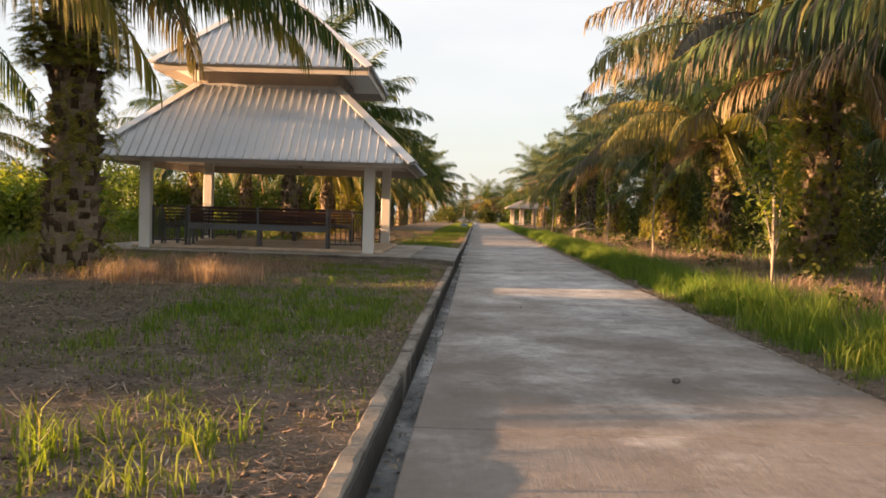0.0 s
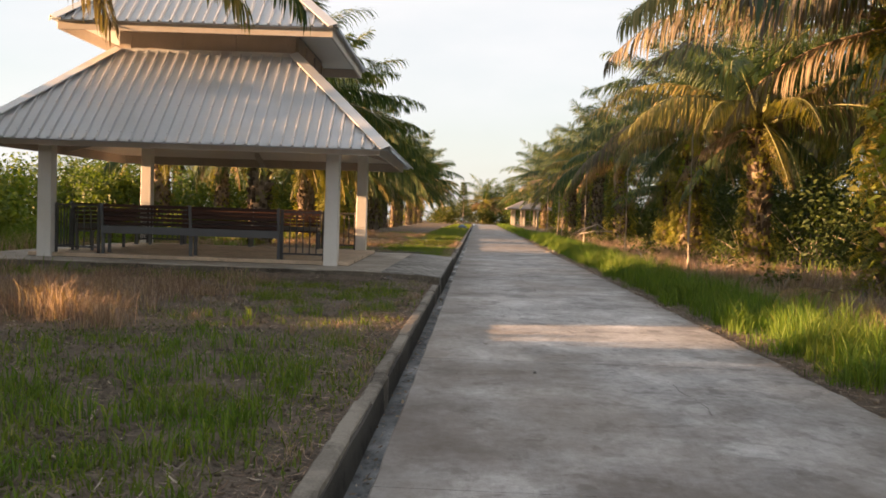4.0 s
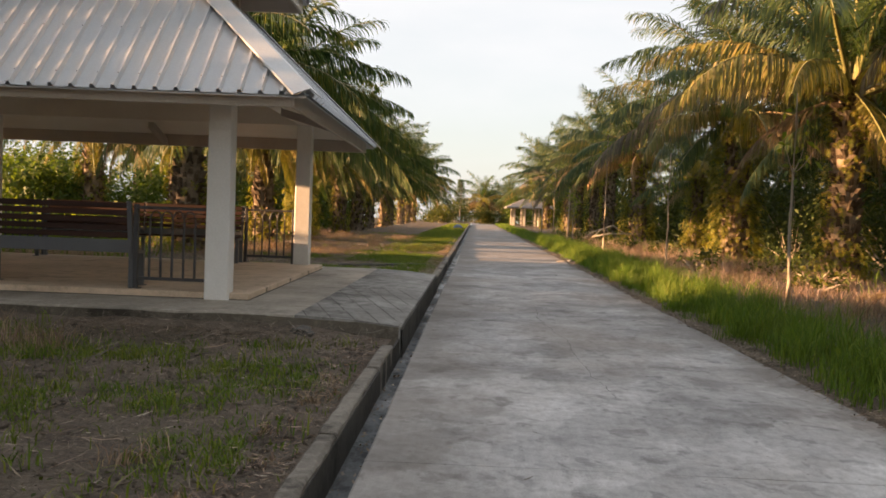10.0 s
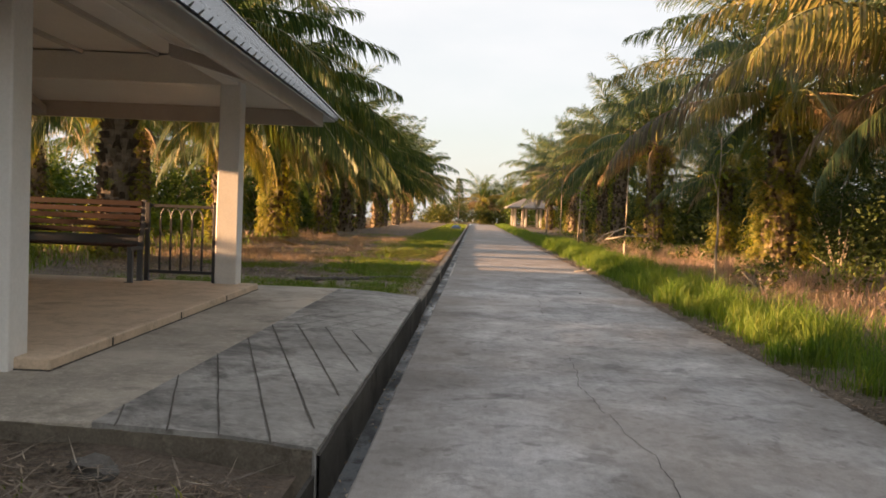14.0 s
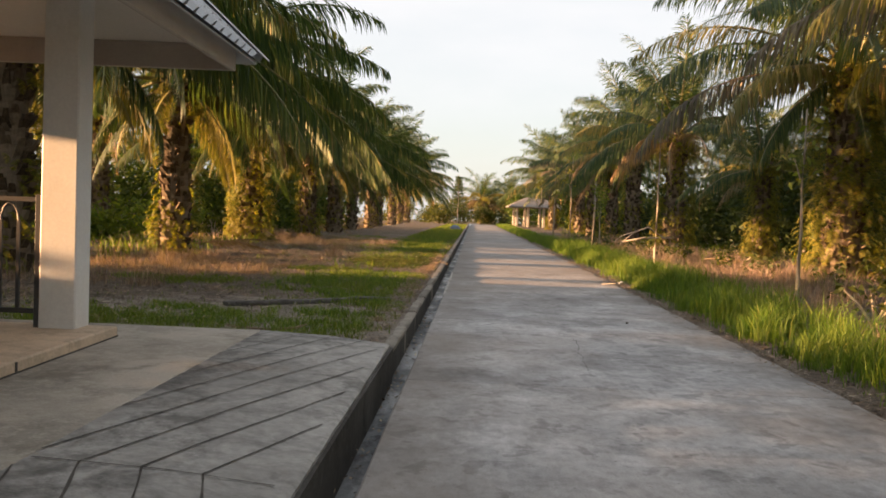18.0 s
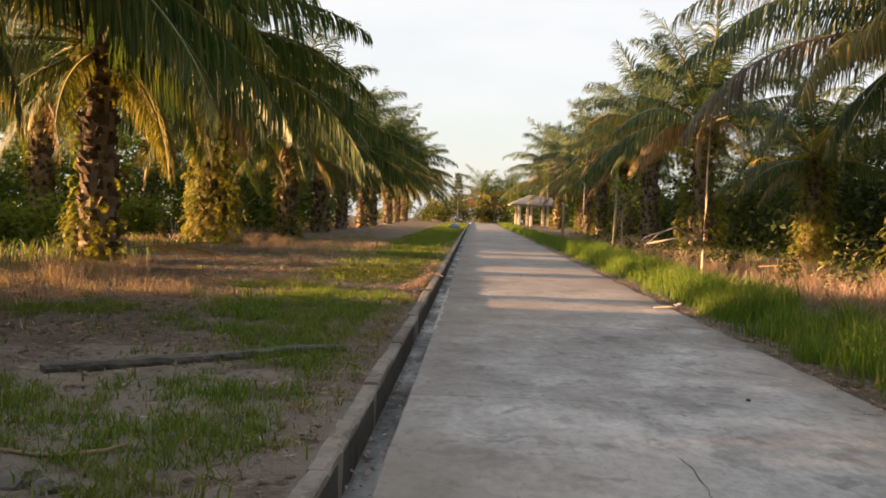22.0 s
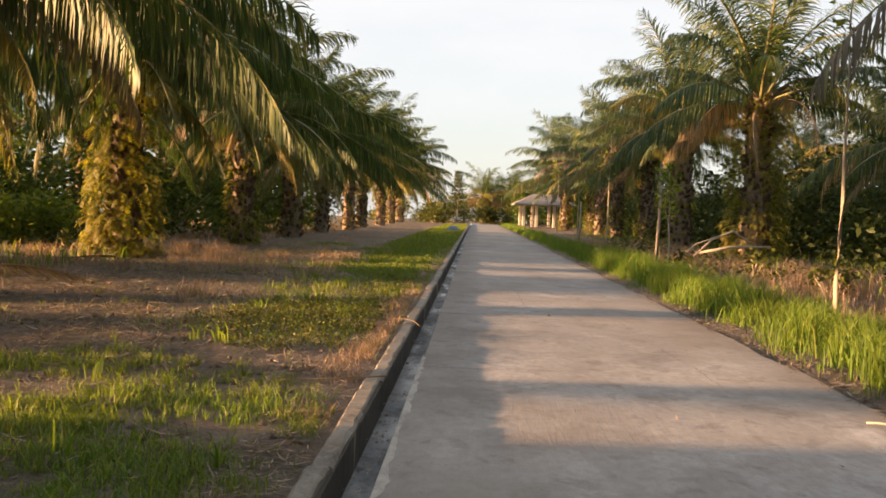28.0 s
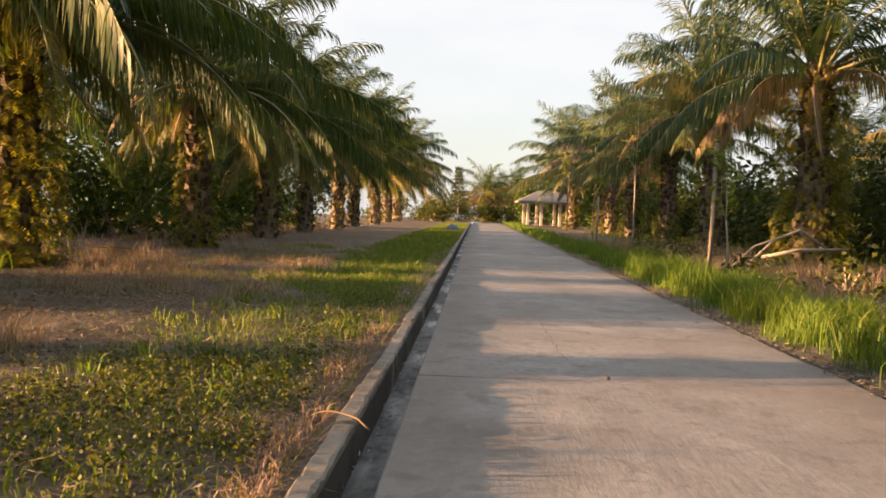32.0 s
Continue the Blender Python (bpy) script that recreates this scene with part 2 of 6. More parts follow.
def soil_material():
    k = Mat("soil")
    big = k.noise(0.22, 5, (1, 1, 1), 0.6)
    mid = k.noise(1.5, 8, (1, 1, 1), 0.7)
    fin = k.noise(26, 5, (1, 1, 1), 0.7)
    straw = k.noise(9, 6, (1, 3.5, 1), 0.7)
    c = k.ramp(mid, [(0.3, (0.06, 0.051, 0.043)), (0.5, (0.17, 0.142, 0.118)), (0.72, (0.33, 0.275, 0.225))])
    c = k.mix(k.ramp(straw, [(0.5, (0, 0, 0)), (0.68, (0.45, 0.45, 0.45))]), c, (0.27, 0.19, 0.13))
    c = k.mix(k.ramp(big, [(0.5, (0, 0, 0)), (0.66, (0.5, 0.5, 0.5))]), c, (0.075, 0.085, 0.035))
    sand = k.noise(0.7, 6, (1, 1, 1), 0.65)
    c = k.mix(k.ramp(sand, [(0.58, (0, 0, 0)), (0.68, (0.55, 0.55, 0.55))]), c, (0.26, 0.225, 0.18))
    c = k.mix(0.4, c, k.ramp(fin, [(0.36, (0.058, 0.049, 0.040)), (0.7, (0.32, 0.26, 0.205))]))
    # pale bare sand just beyond the pavilion
    aside = k.math("MULTIPLY", k.math("ABSOLUTE", k.math("ADD", k.axis(0), 3.2), 0), 0.55)
    far_off = k.math("ADD", k.math("ABSOLUTE", k.math("SUBTRACT", k.axis(1), 35.6), 0), aside)
    bare = k.math("SUBTRACT", k.math("ADD", k.noise(1.1, 7, (1, 1.6, 1), 0.7), 0.33), k.math("MULTIPLY", far_off, 0.085))
    c = k.mix(k.ramp(bare, [(0.53, (0, 0, 0)), (0.66, (0.75, 0.75, 0.75))]), c, (0.33, 0.295, 0.25))
    return k.color(c).rough(0.95, 0, 0.15).bump(k.mix(0.5, mid, fin), 0.12, 1.0).m


def blade_material(name, stops, share=0.35):
    k = Mat(name)
    c = k.ramp(k.island(), stops)
    c = k.mix(k.ramp(k.noise(0.8, 3), [(0.35, (0, 0, 0)), (0.7, (0.45, 0.45, 0.45))]), c, tuple(0.6 * v for v in stops[-1][1]))
    k.color(c).rough(0.6, 0, 0.3)
    return k.leaf(c, share).m


def frond_material(name, stops, share=0.32):
    k = Mat(name)
    c = k.ramp(k.island(), stops)
    c = k.mix(1.0, c, k.ramp(k.chance(), [(0, (0.72, 0.76, 0.70)), (0.5, (1, 1, 1)), (1, (1.25, 1.15, 0.9))]), "MULTIPLY")
    k.color(c).rough(0.5, 0, 0.32)
    return k.leaf(c, share).m


def bark_material():
    k = Mat("palm_bark")
    mid = k.noise(3.0, 6, (1, 1, 2.0), 0.65)
    fin = k.noise(22, 4, (1, 1, 0.25), 0.7)
    c = k.ramp(k.island(), [(0, (0.036, 0.027, 0.02)), (0.5, (0.10, 0.075, 0.053)), (0.85, (0.20, 0.157, 0.112)), (1, (0.36, 0.295, 0.22))])
    c = k.mix(k.ramp(mid, [(0.45, (0, 0, 0)), (0.7, (0.7, 0.7, 0.7))]), c, (0.06, 0.045, 0.03))
    c = k.mix(0.35, c, k.ramp(fin, [(0.35, (0.03, 0.024, 0.018)), (0.7, (0.27, 0.20, 0.13))]))
    return k.color(c).rough(0.92, 0, 0.2).bump(fin, 0.02, 0.8).m


def paint(name, col, dirt, rough=0.55, metal=0.0, dirty=0.5, scale=1.6, bump=0.002):
    k = Mat(name)
    a = k.noise(scale, 6, (1, 1, 0.6), 0.65)
    f = k.noise(38, 3)
    c = k.mix(k.ramp(a, [(0.42, (0, 0, 0)), (0.75, (dirty, dirty, dirty))]), col, dirt)
    c = k.mix(0.12, c, k.ramp(f, [(0.35, tuple(0.6 * v for v in col)), (0.7, tuple(min(1, 1.2 * v) for v in col))]))
    return k.color(c).rough(rough, metal, 0.4).bump(f, bump, 0.4).m


def wood_material(name, a, b):
    k = Mat(name)
    g = k.noise(7, 5, (0.12, 1.6, 2.5), 0.6)
    f = k.noise(40, 3, (0.06, 1, 1))
    c = k.ramp(g, [(0.3, a), (0.7, b)])
    c = k.mix(0.35, c, k.ramp(f, [(0.3, tuple(0.5 * v for v in a)), (0.7, b)]))
    c = k.mix(1.0, c, k.ramp(k.chance(), [(0, (0.75, 0.75, 0.75)), (1, (1.2, 1.15, 1.1))]), "MULTIPLY")
    return k.color(c).rough(0.55, 0, 0.4).bump(g, 0.003, 0.5).m


M_ROAD = road_material()
M_JOINT = concrete("joint_dirt", (0.07, 0.065, 0.058), (0.045, 0.04, 0.035))
M_KERB = concrete("kerb_concrete", (0.27, 0.247, 0.213), (0.12, 0.108, 0.092), stain=0.85)
M_DRAIN = damp_concrete("drain_concrete", (0.145, 0.158, 0.165), (0.05, 0.054, 0.056))
# darker concrete for the drain's kerb-side wall
M_WALL_DARK = concrete("dark_wall_concrete", (0.082, 0.078, 0.070), (0.035, 0.033, 0.030), stain=0.8)
M_RAMP = ramp_material()
M_BASE = concrete("base_concrete", (0.47, 0.43, 0.37), (0.28, 0.255, 0.218), stain=0.5)
M_SPLASH = concrete("splashed_concrete", (0.20, 0.175, 0.14), (0.09, 0.078, 0.062), stain=0.9)
M_MORTAR = concrete("mortar", (0.42, 0.40, 0.37), (0.36, 0.34, 0.31), stain=0.3)
M_GROOVE = concrete("groove_dirt", (0.12, 0.112, 0.10), (0.06, 0.056, 0.05))
M_FLOOR = concrete("floor_tile", (0.68, 0.54, 0.395), (0.52, 0.41, 0.30), stain=0.3)
M_SOIL = soil_material()
M_GRASS = blade_material("green_grass", [(0, (0.055, 0.10, 0.014)), (0.5, (0.10, 0.168, 0.022)), (0.9, (0.17, 0.235, 0.034)), (1, (0.30, 0.28, 0.07))], 0.38)
M_VERGE = blade_material("verge_grass", [(0, (0.042, 0.095, 0.012)), (0.5, (0.088, 0.168, 0.02)), (0.9, (0.155, 0.235, 0.03)), (1, (0.25, 0.27, 0.06))], 0.4)
M_STRAW = blade_material("dry_grass", [(0, (0.115, 0.076, 0.063)), (0.5, (0.265, 0.178, 0.148)), (1, (0.47, 0.35, 0.29))], 0.3)
M_LITTER = blade_material("leaf_litter", [(0, (0.04, 0.03, 0.023)), (0.4, (0.107, 0.079, 0.058)), (0.78, (0.20, 0.147, 0.107)), (0.94, (0.33, 0.26, 0.193)), (1, (0.58, 0.50, 0.41))], 0.1)
M_STICK = blade_material("dry_stick", [(0, (0.045, 0.035, 0.028)), (0.5, (0.115, 0.09, 0.07)), (0.9, (0.24, 0.195, 0.155)), (1, (0.46, 0.40, 0.33))], 0.05)
M_WEED = blade_material("weed_leaf", [(0, (0.026, 0.041, 0.008)), (0.6, (0.064, 0.08, 0.013)), (1, (0.13, 0.125, 0.022))], 0.32)
M_FROND = frond_material("palm_leaflet", [(0, (0.026, 0.050, 0.024)), (0.5, (0.054, 0.090, 0.036)), (0.9, (0.10, 0.138, 0.046)), (0.97, (0.16, 0.16, 0.055)), (1, (0.22, 0.18, 0.09))], 0.30)
M_FROND_DRY = frond_material("dry_palm_leaflet", [(0, (0.14, 0.09, 0.05)), (0.5, (0.24, 0.165, 0.09)), (1, (0.36, 0.27, 0.16))], 0.25)
# yellowing fronds, with the gold of sunlight put into their colour
M_FROND_GOLD = frond_material("golden_palm_leaflet", [(0, (0.08, 0.09, 0.025)), (0.4, (0.15, 0.15, 0.04)), (0.8, (0.23, 0.195, 0.07)), (1, (0.32, 0.25, 0.12))], 0.30)
M_FROND_BROWN = frond_material("withered_palm_leaflet", [(0, (0.07, 0.060, 0.047)), (0.5, (0.125, 0.105, 0.078)), (0.9, (0.19, 0.155, 0.105)), (1, (0.16, 0.16, 0.065))], 0.22)
M_RACHIS = paint("palm_rachis", (0.17, 0.17, 0.06), (0.16, 0.11, 0.06), 0.5)
M_RACHIS_DRY = paint("dry_palm_rachis", (0.24, 0.17, 0.10), (0.12, 0.085, 0.05), 0.7)
M_FERN = blade_material("fern_leaf", [(0, (0.06, 0.085, 0.012)), (0.5, (0.15, 0.175, 0.024)), (0.85, (0.28, 0.26, 0.038)), (1, (0.36, 0.25, 0.07))], 0.45)
M_BUSH = blade_material("bush_leaf", [(0, (0.025, 0.05, 0.01)), (0.5, (0.06, 0.10, 0.018)), (1, (0.13, 0.17, 0.03))], 0.35)
M_LEAFY = blade_material("hedge_leaf", [(0, (0.07, 0.115, 0.018)), (0.6, (0.15, 0.20, 0.03)), (1, (0.24, 0.265, 0.045))], 0.45)
# bush leaf darkened: deep shade under the palms put into the colour
M_LEAF_DARK = blade_material("darkened_leaf", [(0, (0.018, 0.034, 0.010)), (0.6, (0.040, 0.066, 0.016)), (1, (0.075, 0.098, 0.022))], 0.3)
M_SAPLEAF = blade_material("sapling_leaf", [(0, (0.06, 0.10, 0.014)), (0.6, (0.14, 0.19, 0.025)), (1, (0.30, 0.27, 0.04))], 0.4)
M_BARK = bark_material()
M_STEM = paint("sapling_bark", (0.33, 0.285, 0.22), (0.18, 0.145, 0.105), 0.85, dirty=0.8, scale=6, bump=0.006)
M_STAKE = paint("weathered_stake", (0.30, 0.26, 0.21), (0.22, 0.19, 0.15), 0.85, dirty=0.8, scale=5, bump=0.006)
M_WHITE = paint("white_column_paint", (0.78, 0.77, 0.74), (0.58, 0.55, 0.50), 0.6, dirty=0.45)
M_SOFFIT = paint("soffit_board", (0.78, 0.73, 0.66), (0.60, 0.54, 0.46), 0.65, dirty=0.4, scale=0.9)
M_FASCIA = paint("fascia_paint", (0.56, 0.51, 0.445), (0.38, 0.33, 0.27), 0.6, dirty=0.5)
M_BEAM = paint("beam_paint", (0.44, 0.385, 0.33), (0.30, 0.25, 0.20), 0.65, dirty=0.5)
M_SHEET = paint("roof_sheet", (0.52, 0.545, 0.575), (0.42, 0.43, 0.425), 0.45, metal=0.15, dirty=0.5, scale=1.1, bump=0.001)
M_RIDGE = paint("ridge_cap", (0.60, 0.61, 0.62), (0.47, 0.46, 0.44), 0.4, metal=0.3, dirty=0.4, bump=0.001)
M_STEEL = paint("dark_steel_paint", (0.05, 0.051, 0.056), (0.10, 0.085, 0.07), 0.5, dirty=0.4, bump=0.0008)
M_STEELGREY = paint("grey_steel_paint", (0.125, 0.132, 0.145), (0.08, 0.075, 0.07), 0.5, dirty=0.4, bump=0.0008)
M_SLAT = wood_material("bench_wood", (0.024, 0.010, 0.0075), (0.056, 0.020, 0.013))
M_STONE = concrete("loose_stone", (0.17, 0.16, 0.15), (0.07, 0.066, 0.06))
M_LOG = paint("dead_wood", (0.40, 0.35, 0.28), (0.18, 0.15, 0.11), 0.85, dirty=0.8, scale=4, bump=0.008)
M_PIPE = paint("old_trunk_wood", (0.115, 0.108, 0.10), (0.035, 0.03, 0.027), 0.9, dirty=0.95, scale=5, bump=0.012)
M_THATCH = paint("hut_roof", (0.23, 0.21, 0.19), (0.15, 0.135, 0.12), 0.9, dirty=0.7, scale=2)
M_BLUE = paint("blue_tarp", (0.10, 0.15, 0.24), (0.20, 0.22, 0.25), 0.5, dirty=0.6)
M_WATER = Mat("sea_water").color((0.42, 0.48, 0.52)).rough(0.18).m


# ---- mesh helpers ----
def part(name, bm, material, parent=None, label="", smooth=False):
    """Links a bmesh as one mesh object under a thing."""
    me = bpy.data.meshes.new(name)
    bm.to_mesh(me)
    bm.free()
    for m in material if isinstance(material, (list, tuple)) else (material,):
        me.materials.append(m)
    if smooth:
        me.polygons.foreach_set("use_smooth", [True] * len(me.polygons))
    ob = new(name, me)
    ob.parent = parent
    return tagged(ob, label)


def mesh_np(name, verts, faces, loops_per, mats, mat_index=None, smooth=False):
    """A mesh from arrays: verts (n,3), flat loop indices, corners of each face."""
    me = bpy.data.meshes.new(name)
    verts = np.asarray(verts, np.float32)
    loops_per = np.asarray(loops_per, np.int32)
    me.vertices.add(len(verts))
    me.vertices.foreach_set("co", verts.ravel())
    me.loops.add(int(loops_per.sum()))
    me.loops.foreach_set("vertex_index", np.asarray(faces, np.int32).ravel())
    me.polygons.add(len(loops_per))
    me.polygons.foreach_set("loop_start", np.concatenate(([0], np.cumsum(loops_per)[:-1])).astype(np.int32))
    if mat_index is not None:
        me.polygons.foreach_set("material_index", np.asarray(mat_index, np.int32))
    if smooth:
        me.polygons.foreach_set("use_smooth", np.ones(len(loops_per), bool))
    me.update(calc_edges=True)
    for m in mats:
        me.materials.append(m)
    return me


def box(bm, x0, y0, z0, x1, y1, z1, bevel=0.0):
    """A box with optional bevelled edges, added to bm. Returns its vertices."""
    r = bmesh.ops.create_cube(bm, size=1.0)["verts"]
    for v in r:
        v.co = Vector(((x0 + x1) / 2 + v.co.x * (x1 - x0), (y0 + y1) / 2 + v.co.y * (y1 - y0), (z0 + z1) / 2 + v.co.z * (z1 - z0)))
    if bevel:
        edges = list({e for v in r for e in v.link_edges})
        bmesh.ops.bevel(bm, geom=edges, offset=bevel, segments=1, affect="EDGES")
    return r


def tube(bm, pts, radii, n=8, cap=True):
    """A tapered tube along points."""
    rings = []
    for i, p in enumerate(pts):
        p = Vector(p)
        d = Vector(pts[min(i + 1, len(pts) - 1)]) - Vector(pts[max(i - 1, 0)])
        q = d.to_track_quat("Z", "Y")
        r = radii[i] if isinstance(radii, (list, tuple)) else radii
        rings.append([bm.verts.new(p + q @ Vector((r * math.cos(a), r * math.sin(a), 0))) for a in np.linspace(0, 2 * math.pi, n, endpoint=False)])
    for a, b in zip(rings, rings[1:]):
        for j in range(n):
            bm.faces.new((a[j], a[(j + 1) % n], b[(j + 1) % n], b[j]))
    if cap:
        bm.faces.new(rings[0][::-1])
        bm.faces.new(rings[-1])


def empty(name, m, label="", category="", group="", kind=""):
    e = new(name)
    e.empty_display_size = 0.2
    e.matrix_world = m
    return tagged(e, label, category, group, kind)


def fbm(x, y, scale, seed=0.0, octaves=4):
    """Smooth noise on arrays, about -1 to 1."""
    out, amp = np.zeros(np.broadcast(x, y).shape), 1.0
    rng = np.random.default_rng(int(seed * 1000) + 7)
    for o in range(octaves):
        tot = 0
        for k in range(5):
            a, ph = rng.uniform(0, 2 * math.pi), rng.uniform(0, 6.28)
            f = 2 * math.pi / scale * (2 ** o) * rng.uniform(0.6, 1.3)
            tot = tot + np.sin((x * math.cos(a) + y * math.sin(a)) * f + ph)
        out = out + amp * tot / 2.6
        amp *= 0.55
    return out / 1.9


ROAD_L, ROAD_R, ROAD_END = -0.555, 3.38, 168.0
KERB_R, KERB_L = -0.775, -0.90


def drift(y, most):
    """The slight bend of the edges towards the far end of the walk."""
    t = min(1, max(0, (y - 25) / 18))
    return most * t * t * (3 - 2 * t)


def ground_z(x, y):
    x, y = np.asarray(x, float), np.asarray(y, float)
    rough = 0.02 * fbm(x, y, 2.2, 0.3) + 0.02 * fbm(x, y, 9.0, 0.6) + 0.014 * fbm(x, y, 0.6, 0.9, 3)
    left = 0.045 + rough * np.clip((-0.9 - x) / 0.8, 0.15, 1)
    right = -0.03 + 0.09 * np.clip((x - 3.4) / 2.5, 0, 1) + rough * np.clip((x - 3.3) / 0.8, 0.1, 1)
    heap = np.where(y < 24.2, np.exp(-np.clip(24.2 - y, 0, 20) / 0.55), np.where(y > 33.15, 0.6 * np.exp(-np.clip(y - 33.15, 0, 20) / 0.5), 1.0))
    heap = heap * np.clip((-1.0 - x) / 0.8, 0, 1) * np.clip((x + 14.0) / 2, 0, 1)
    return np.where(x < 1, left + 0.12 * heap, right)


# ---- ground ----
def build_ground():
    xs = np.concatenate((-np.geomspace(2600, 15, 22), np.arange(-14, -8, 0.28), np.arange(-8, -0.95, 0.1), [-0.86], [3.34], np.arange(3.42, 5.5, 0.12), np.arange(5.5, 14, 0.28), np.geomspace(15, 2600, 22)))
    ys = np.concatenate((-np.geomspace(2600, 3, 18), np.arange(-2, 2, 0.4), np.arange(2, 60, 0.12), np.arange(60, 72, 0.4), np.arange(74, 175, 3), np.geomspace(178, 3200, 22)))
    X, Y = np.meshgrid(xs, ys)
    Z = ground_z(X, Y)
    far = np.clip((np.abs(X) - 40) / 60, 0, 1) + np.clip((Y - 200) / 60, 0, 1)
    Z = np.where(far > 0, Z * (1 - np.clip(far, 0, 1)) - 0.02 * np.clip(far, 0, 1), Z)
    nx, ny = len(xs), len(ys)
    idx = np.arange(nx * ny).reshape(ny, nx)
    q = np.stack((idx[:-1, :-1], idx[:-1, 1:], idx[1:, 1:], idx[1:, :-1]), -1)
    inner = np.broadcast_to((xs[:-1] > -0.9) & (xs[1:] < 3.4), (ny - 1, nx - 1)) & (ys[:-1] < ROAD_END)[:, None]
    q = q[~inner].reshape(-1, 4)
    me = mesh_np("ground", np.stack((X, Y, Z), -1).reshape(-1, 3), q, np.full(len(q), 4), [M_SOIL], smooth=True)
    tagged(new("ground", me), "bare sandy soil with patches of turf and straw", "ground", kind="structure")


build_ground()

bm = bmesh.new()
box(bm, -2500, 225, -0.3, 2500, 3200, 0.05)
box(bm, -2500, 40, -0.3, -42, 224.9, 0.05)
tagged(part("water", bm, M_WATER), "pale sea along the far horizon", "sea", kind="structure")


# ---- road, drain and kerb ----
def build_road():
    road = empty("road", pose(0, 0, 0), "grey concrete path of cast slabs, stained and worn", "path", kind="structure")
    bm = bmesh.new()
    box(bm, ROAD_L + 0.10, -6, -0.16, ROAD_R - 0.06, ROAD_END, -0.018)
    part("bedding", bm, M_JOINT, road)
    rng = random.Random(4)
    y = -6.0
    joints = [-2.8, 1.6, 6.0, 10.45, 14.9, 19.3, 23.75, 28.2, 32.4, 37.1, 41.85]
    while joints[-1] < ROAD_END - 5:
        joints.append(joints[-1] + 4.6)
    joints.append(ROAD_END)
    for y1 in joints:
        bm = bmesh.new()
        n = 14
        rows = []
        for i in range(n + 1):
            t = i / n
            yy = y + 0.005 + (y1 - y - 0.010) * t
            wob = 0.06 * noise.noise((yy * 0.8, 3, 0)) + 0.035 * noise.noise((yy * 2.9, 7, 0))
            wol = 0.010 * noise.noise((yy * 2.1, 17, 0)) + 0.006 * noise.noise((yy * 7.3, 27, 0)) + drift(yy, 0.06)
            lo = 0.004 * rng.uniform(-1, 1) if i in (0, n) else 0
            rows.append([bm.verts.new(c) for c in ((ROAD_L + wol, yy, -0.16), (ROAD_L + wol, yy, -0.008), (ROAD_L + 0.012 + wol, yy, 0.0 + lo), (0.6, yy, 0.002), (2.1, yy, 0.002), (ROAD_R - 0.02 + wob, yy, lo), (ROAD_R + wob, yy, -0.02), (ROAD_R + wob, yy, -0.16))])
        for a, b in zip(rows, rows[1:]):
            for j in range(7):
                bm.faces.new((a[j], a[j + 1], b[j + 1], b[j]))
        bm.faces.new(rows[0])
        bm.faces.new(rows[-1][::-1])
        bmesh.ops.recalc_face_normals(bm, faces=bm.faces)
        part("slab", bm, M_ROAD, road)
        y = y1
    # pale mortar lip where the edge was mended
    bm, prev = bmesh.new(), None
    for i in range(84):
        yy = 40.9 + 6.15 * i / 83
        wide = max(0.012, 0.048 + 0.05 * noise.noise((yy * 1.6, 4, 0)) + 0.035 * noise.noise((yy * 6.5, 2, 0))) * min(1, (84 - i) / 3, (i + 1) / 3)
        x0 = ROAD_L + 0.046
        ring = [bm.verts.new(q) for q in ((x0, yy, -0.08), (x0 + 0.004, yy, 0.006), (x0 + 0.012, yy, 0.011), (x0 + wide * 0.7, yy, 0.010), (x0 + wide, yy, 0.002))]
        if prev:
            for j in range(4):
                bm.faces.new((prev[j], prev[j + 1], ring[j + 1], ring[j]))
        prev = ring
    part("mortar_edge", bm, M_MORTAR, road, "pale mortar lip")
    # long cracks
    def crack(x, y0, y1, seed, w=0.011):
        r = random.Random(seed)
        bm, prev = bmesh.new(), None
        yy, xx = y0, x
        while yy < y1:
            ww = w * r.uniform(0.4, 1.3)
            pair = [bm.verts.new((xx - ww / 2, yy, 0.0062)), bm.verts.new((xx + ww / 2, yy, 0.0062))]
            if prev:
                bm.faces.new((prev[0], prev[1], pair[1], pair[0]))
            prev = pair
            yy += r.uniform(0.05, 0.12)
            xx += r.uniform(-0.022, 0.020)
        part("crack", bm, M_JOINT, road)
    for x, y0, y1, s in ((1.35, 21.5, 26.3, 1), (1.15, 26.3, 29.2, 2), (2.3, 46.0, 48.2, 4), (1.9, 12.6, 14.2, 5), (1.2, 33.0, 35.6, 6), (2.7, 40.2, 42.6, 7), (0.9, 52.1, 55.0, 8)):
        crack(x, y0, y1, s, 0.0055)
    drain = empty("drain", pose(0, 0, 0), "narrow open concrete drain, damp and grey", "drain", kind="structure")
    bm = bmesh.new()
    box(bm, KERB_R - 0.01, -6, -0.40, ROAD_L + 0.085, ROAD_END, -0.19)
    bmesh.ops.subdivide_edges(bm, edges=[e for e in bm.edges if abs(e.verts[0].co.y - e.verts[1].co.y) > 5], cuts=120)
    for v in bm.verts:
        if v.co.z > -0.25:
            v.co.z += 0.02 * noise.noise((v.co.y * 0.7, v.co.x * 4, 2))
    part("channel_floor", bm, M_DRAIN, drain)
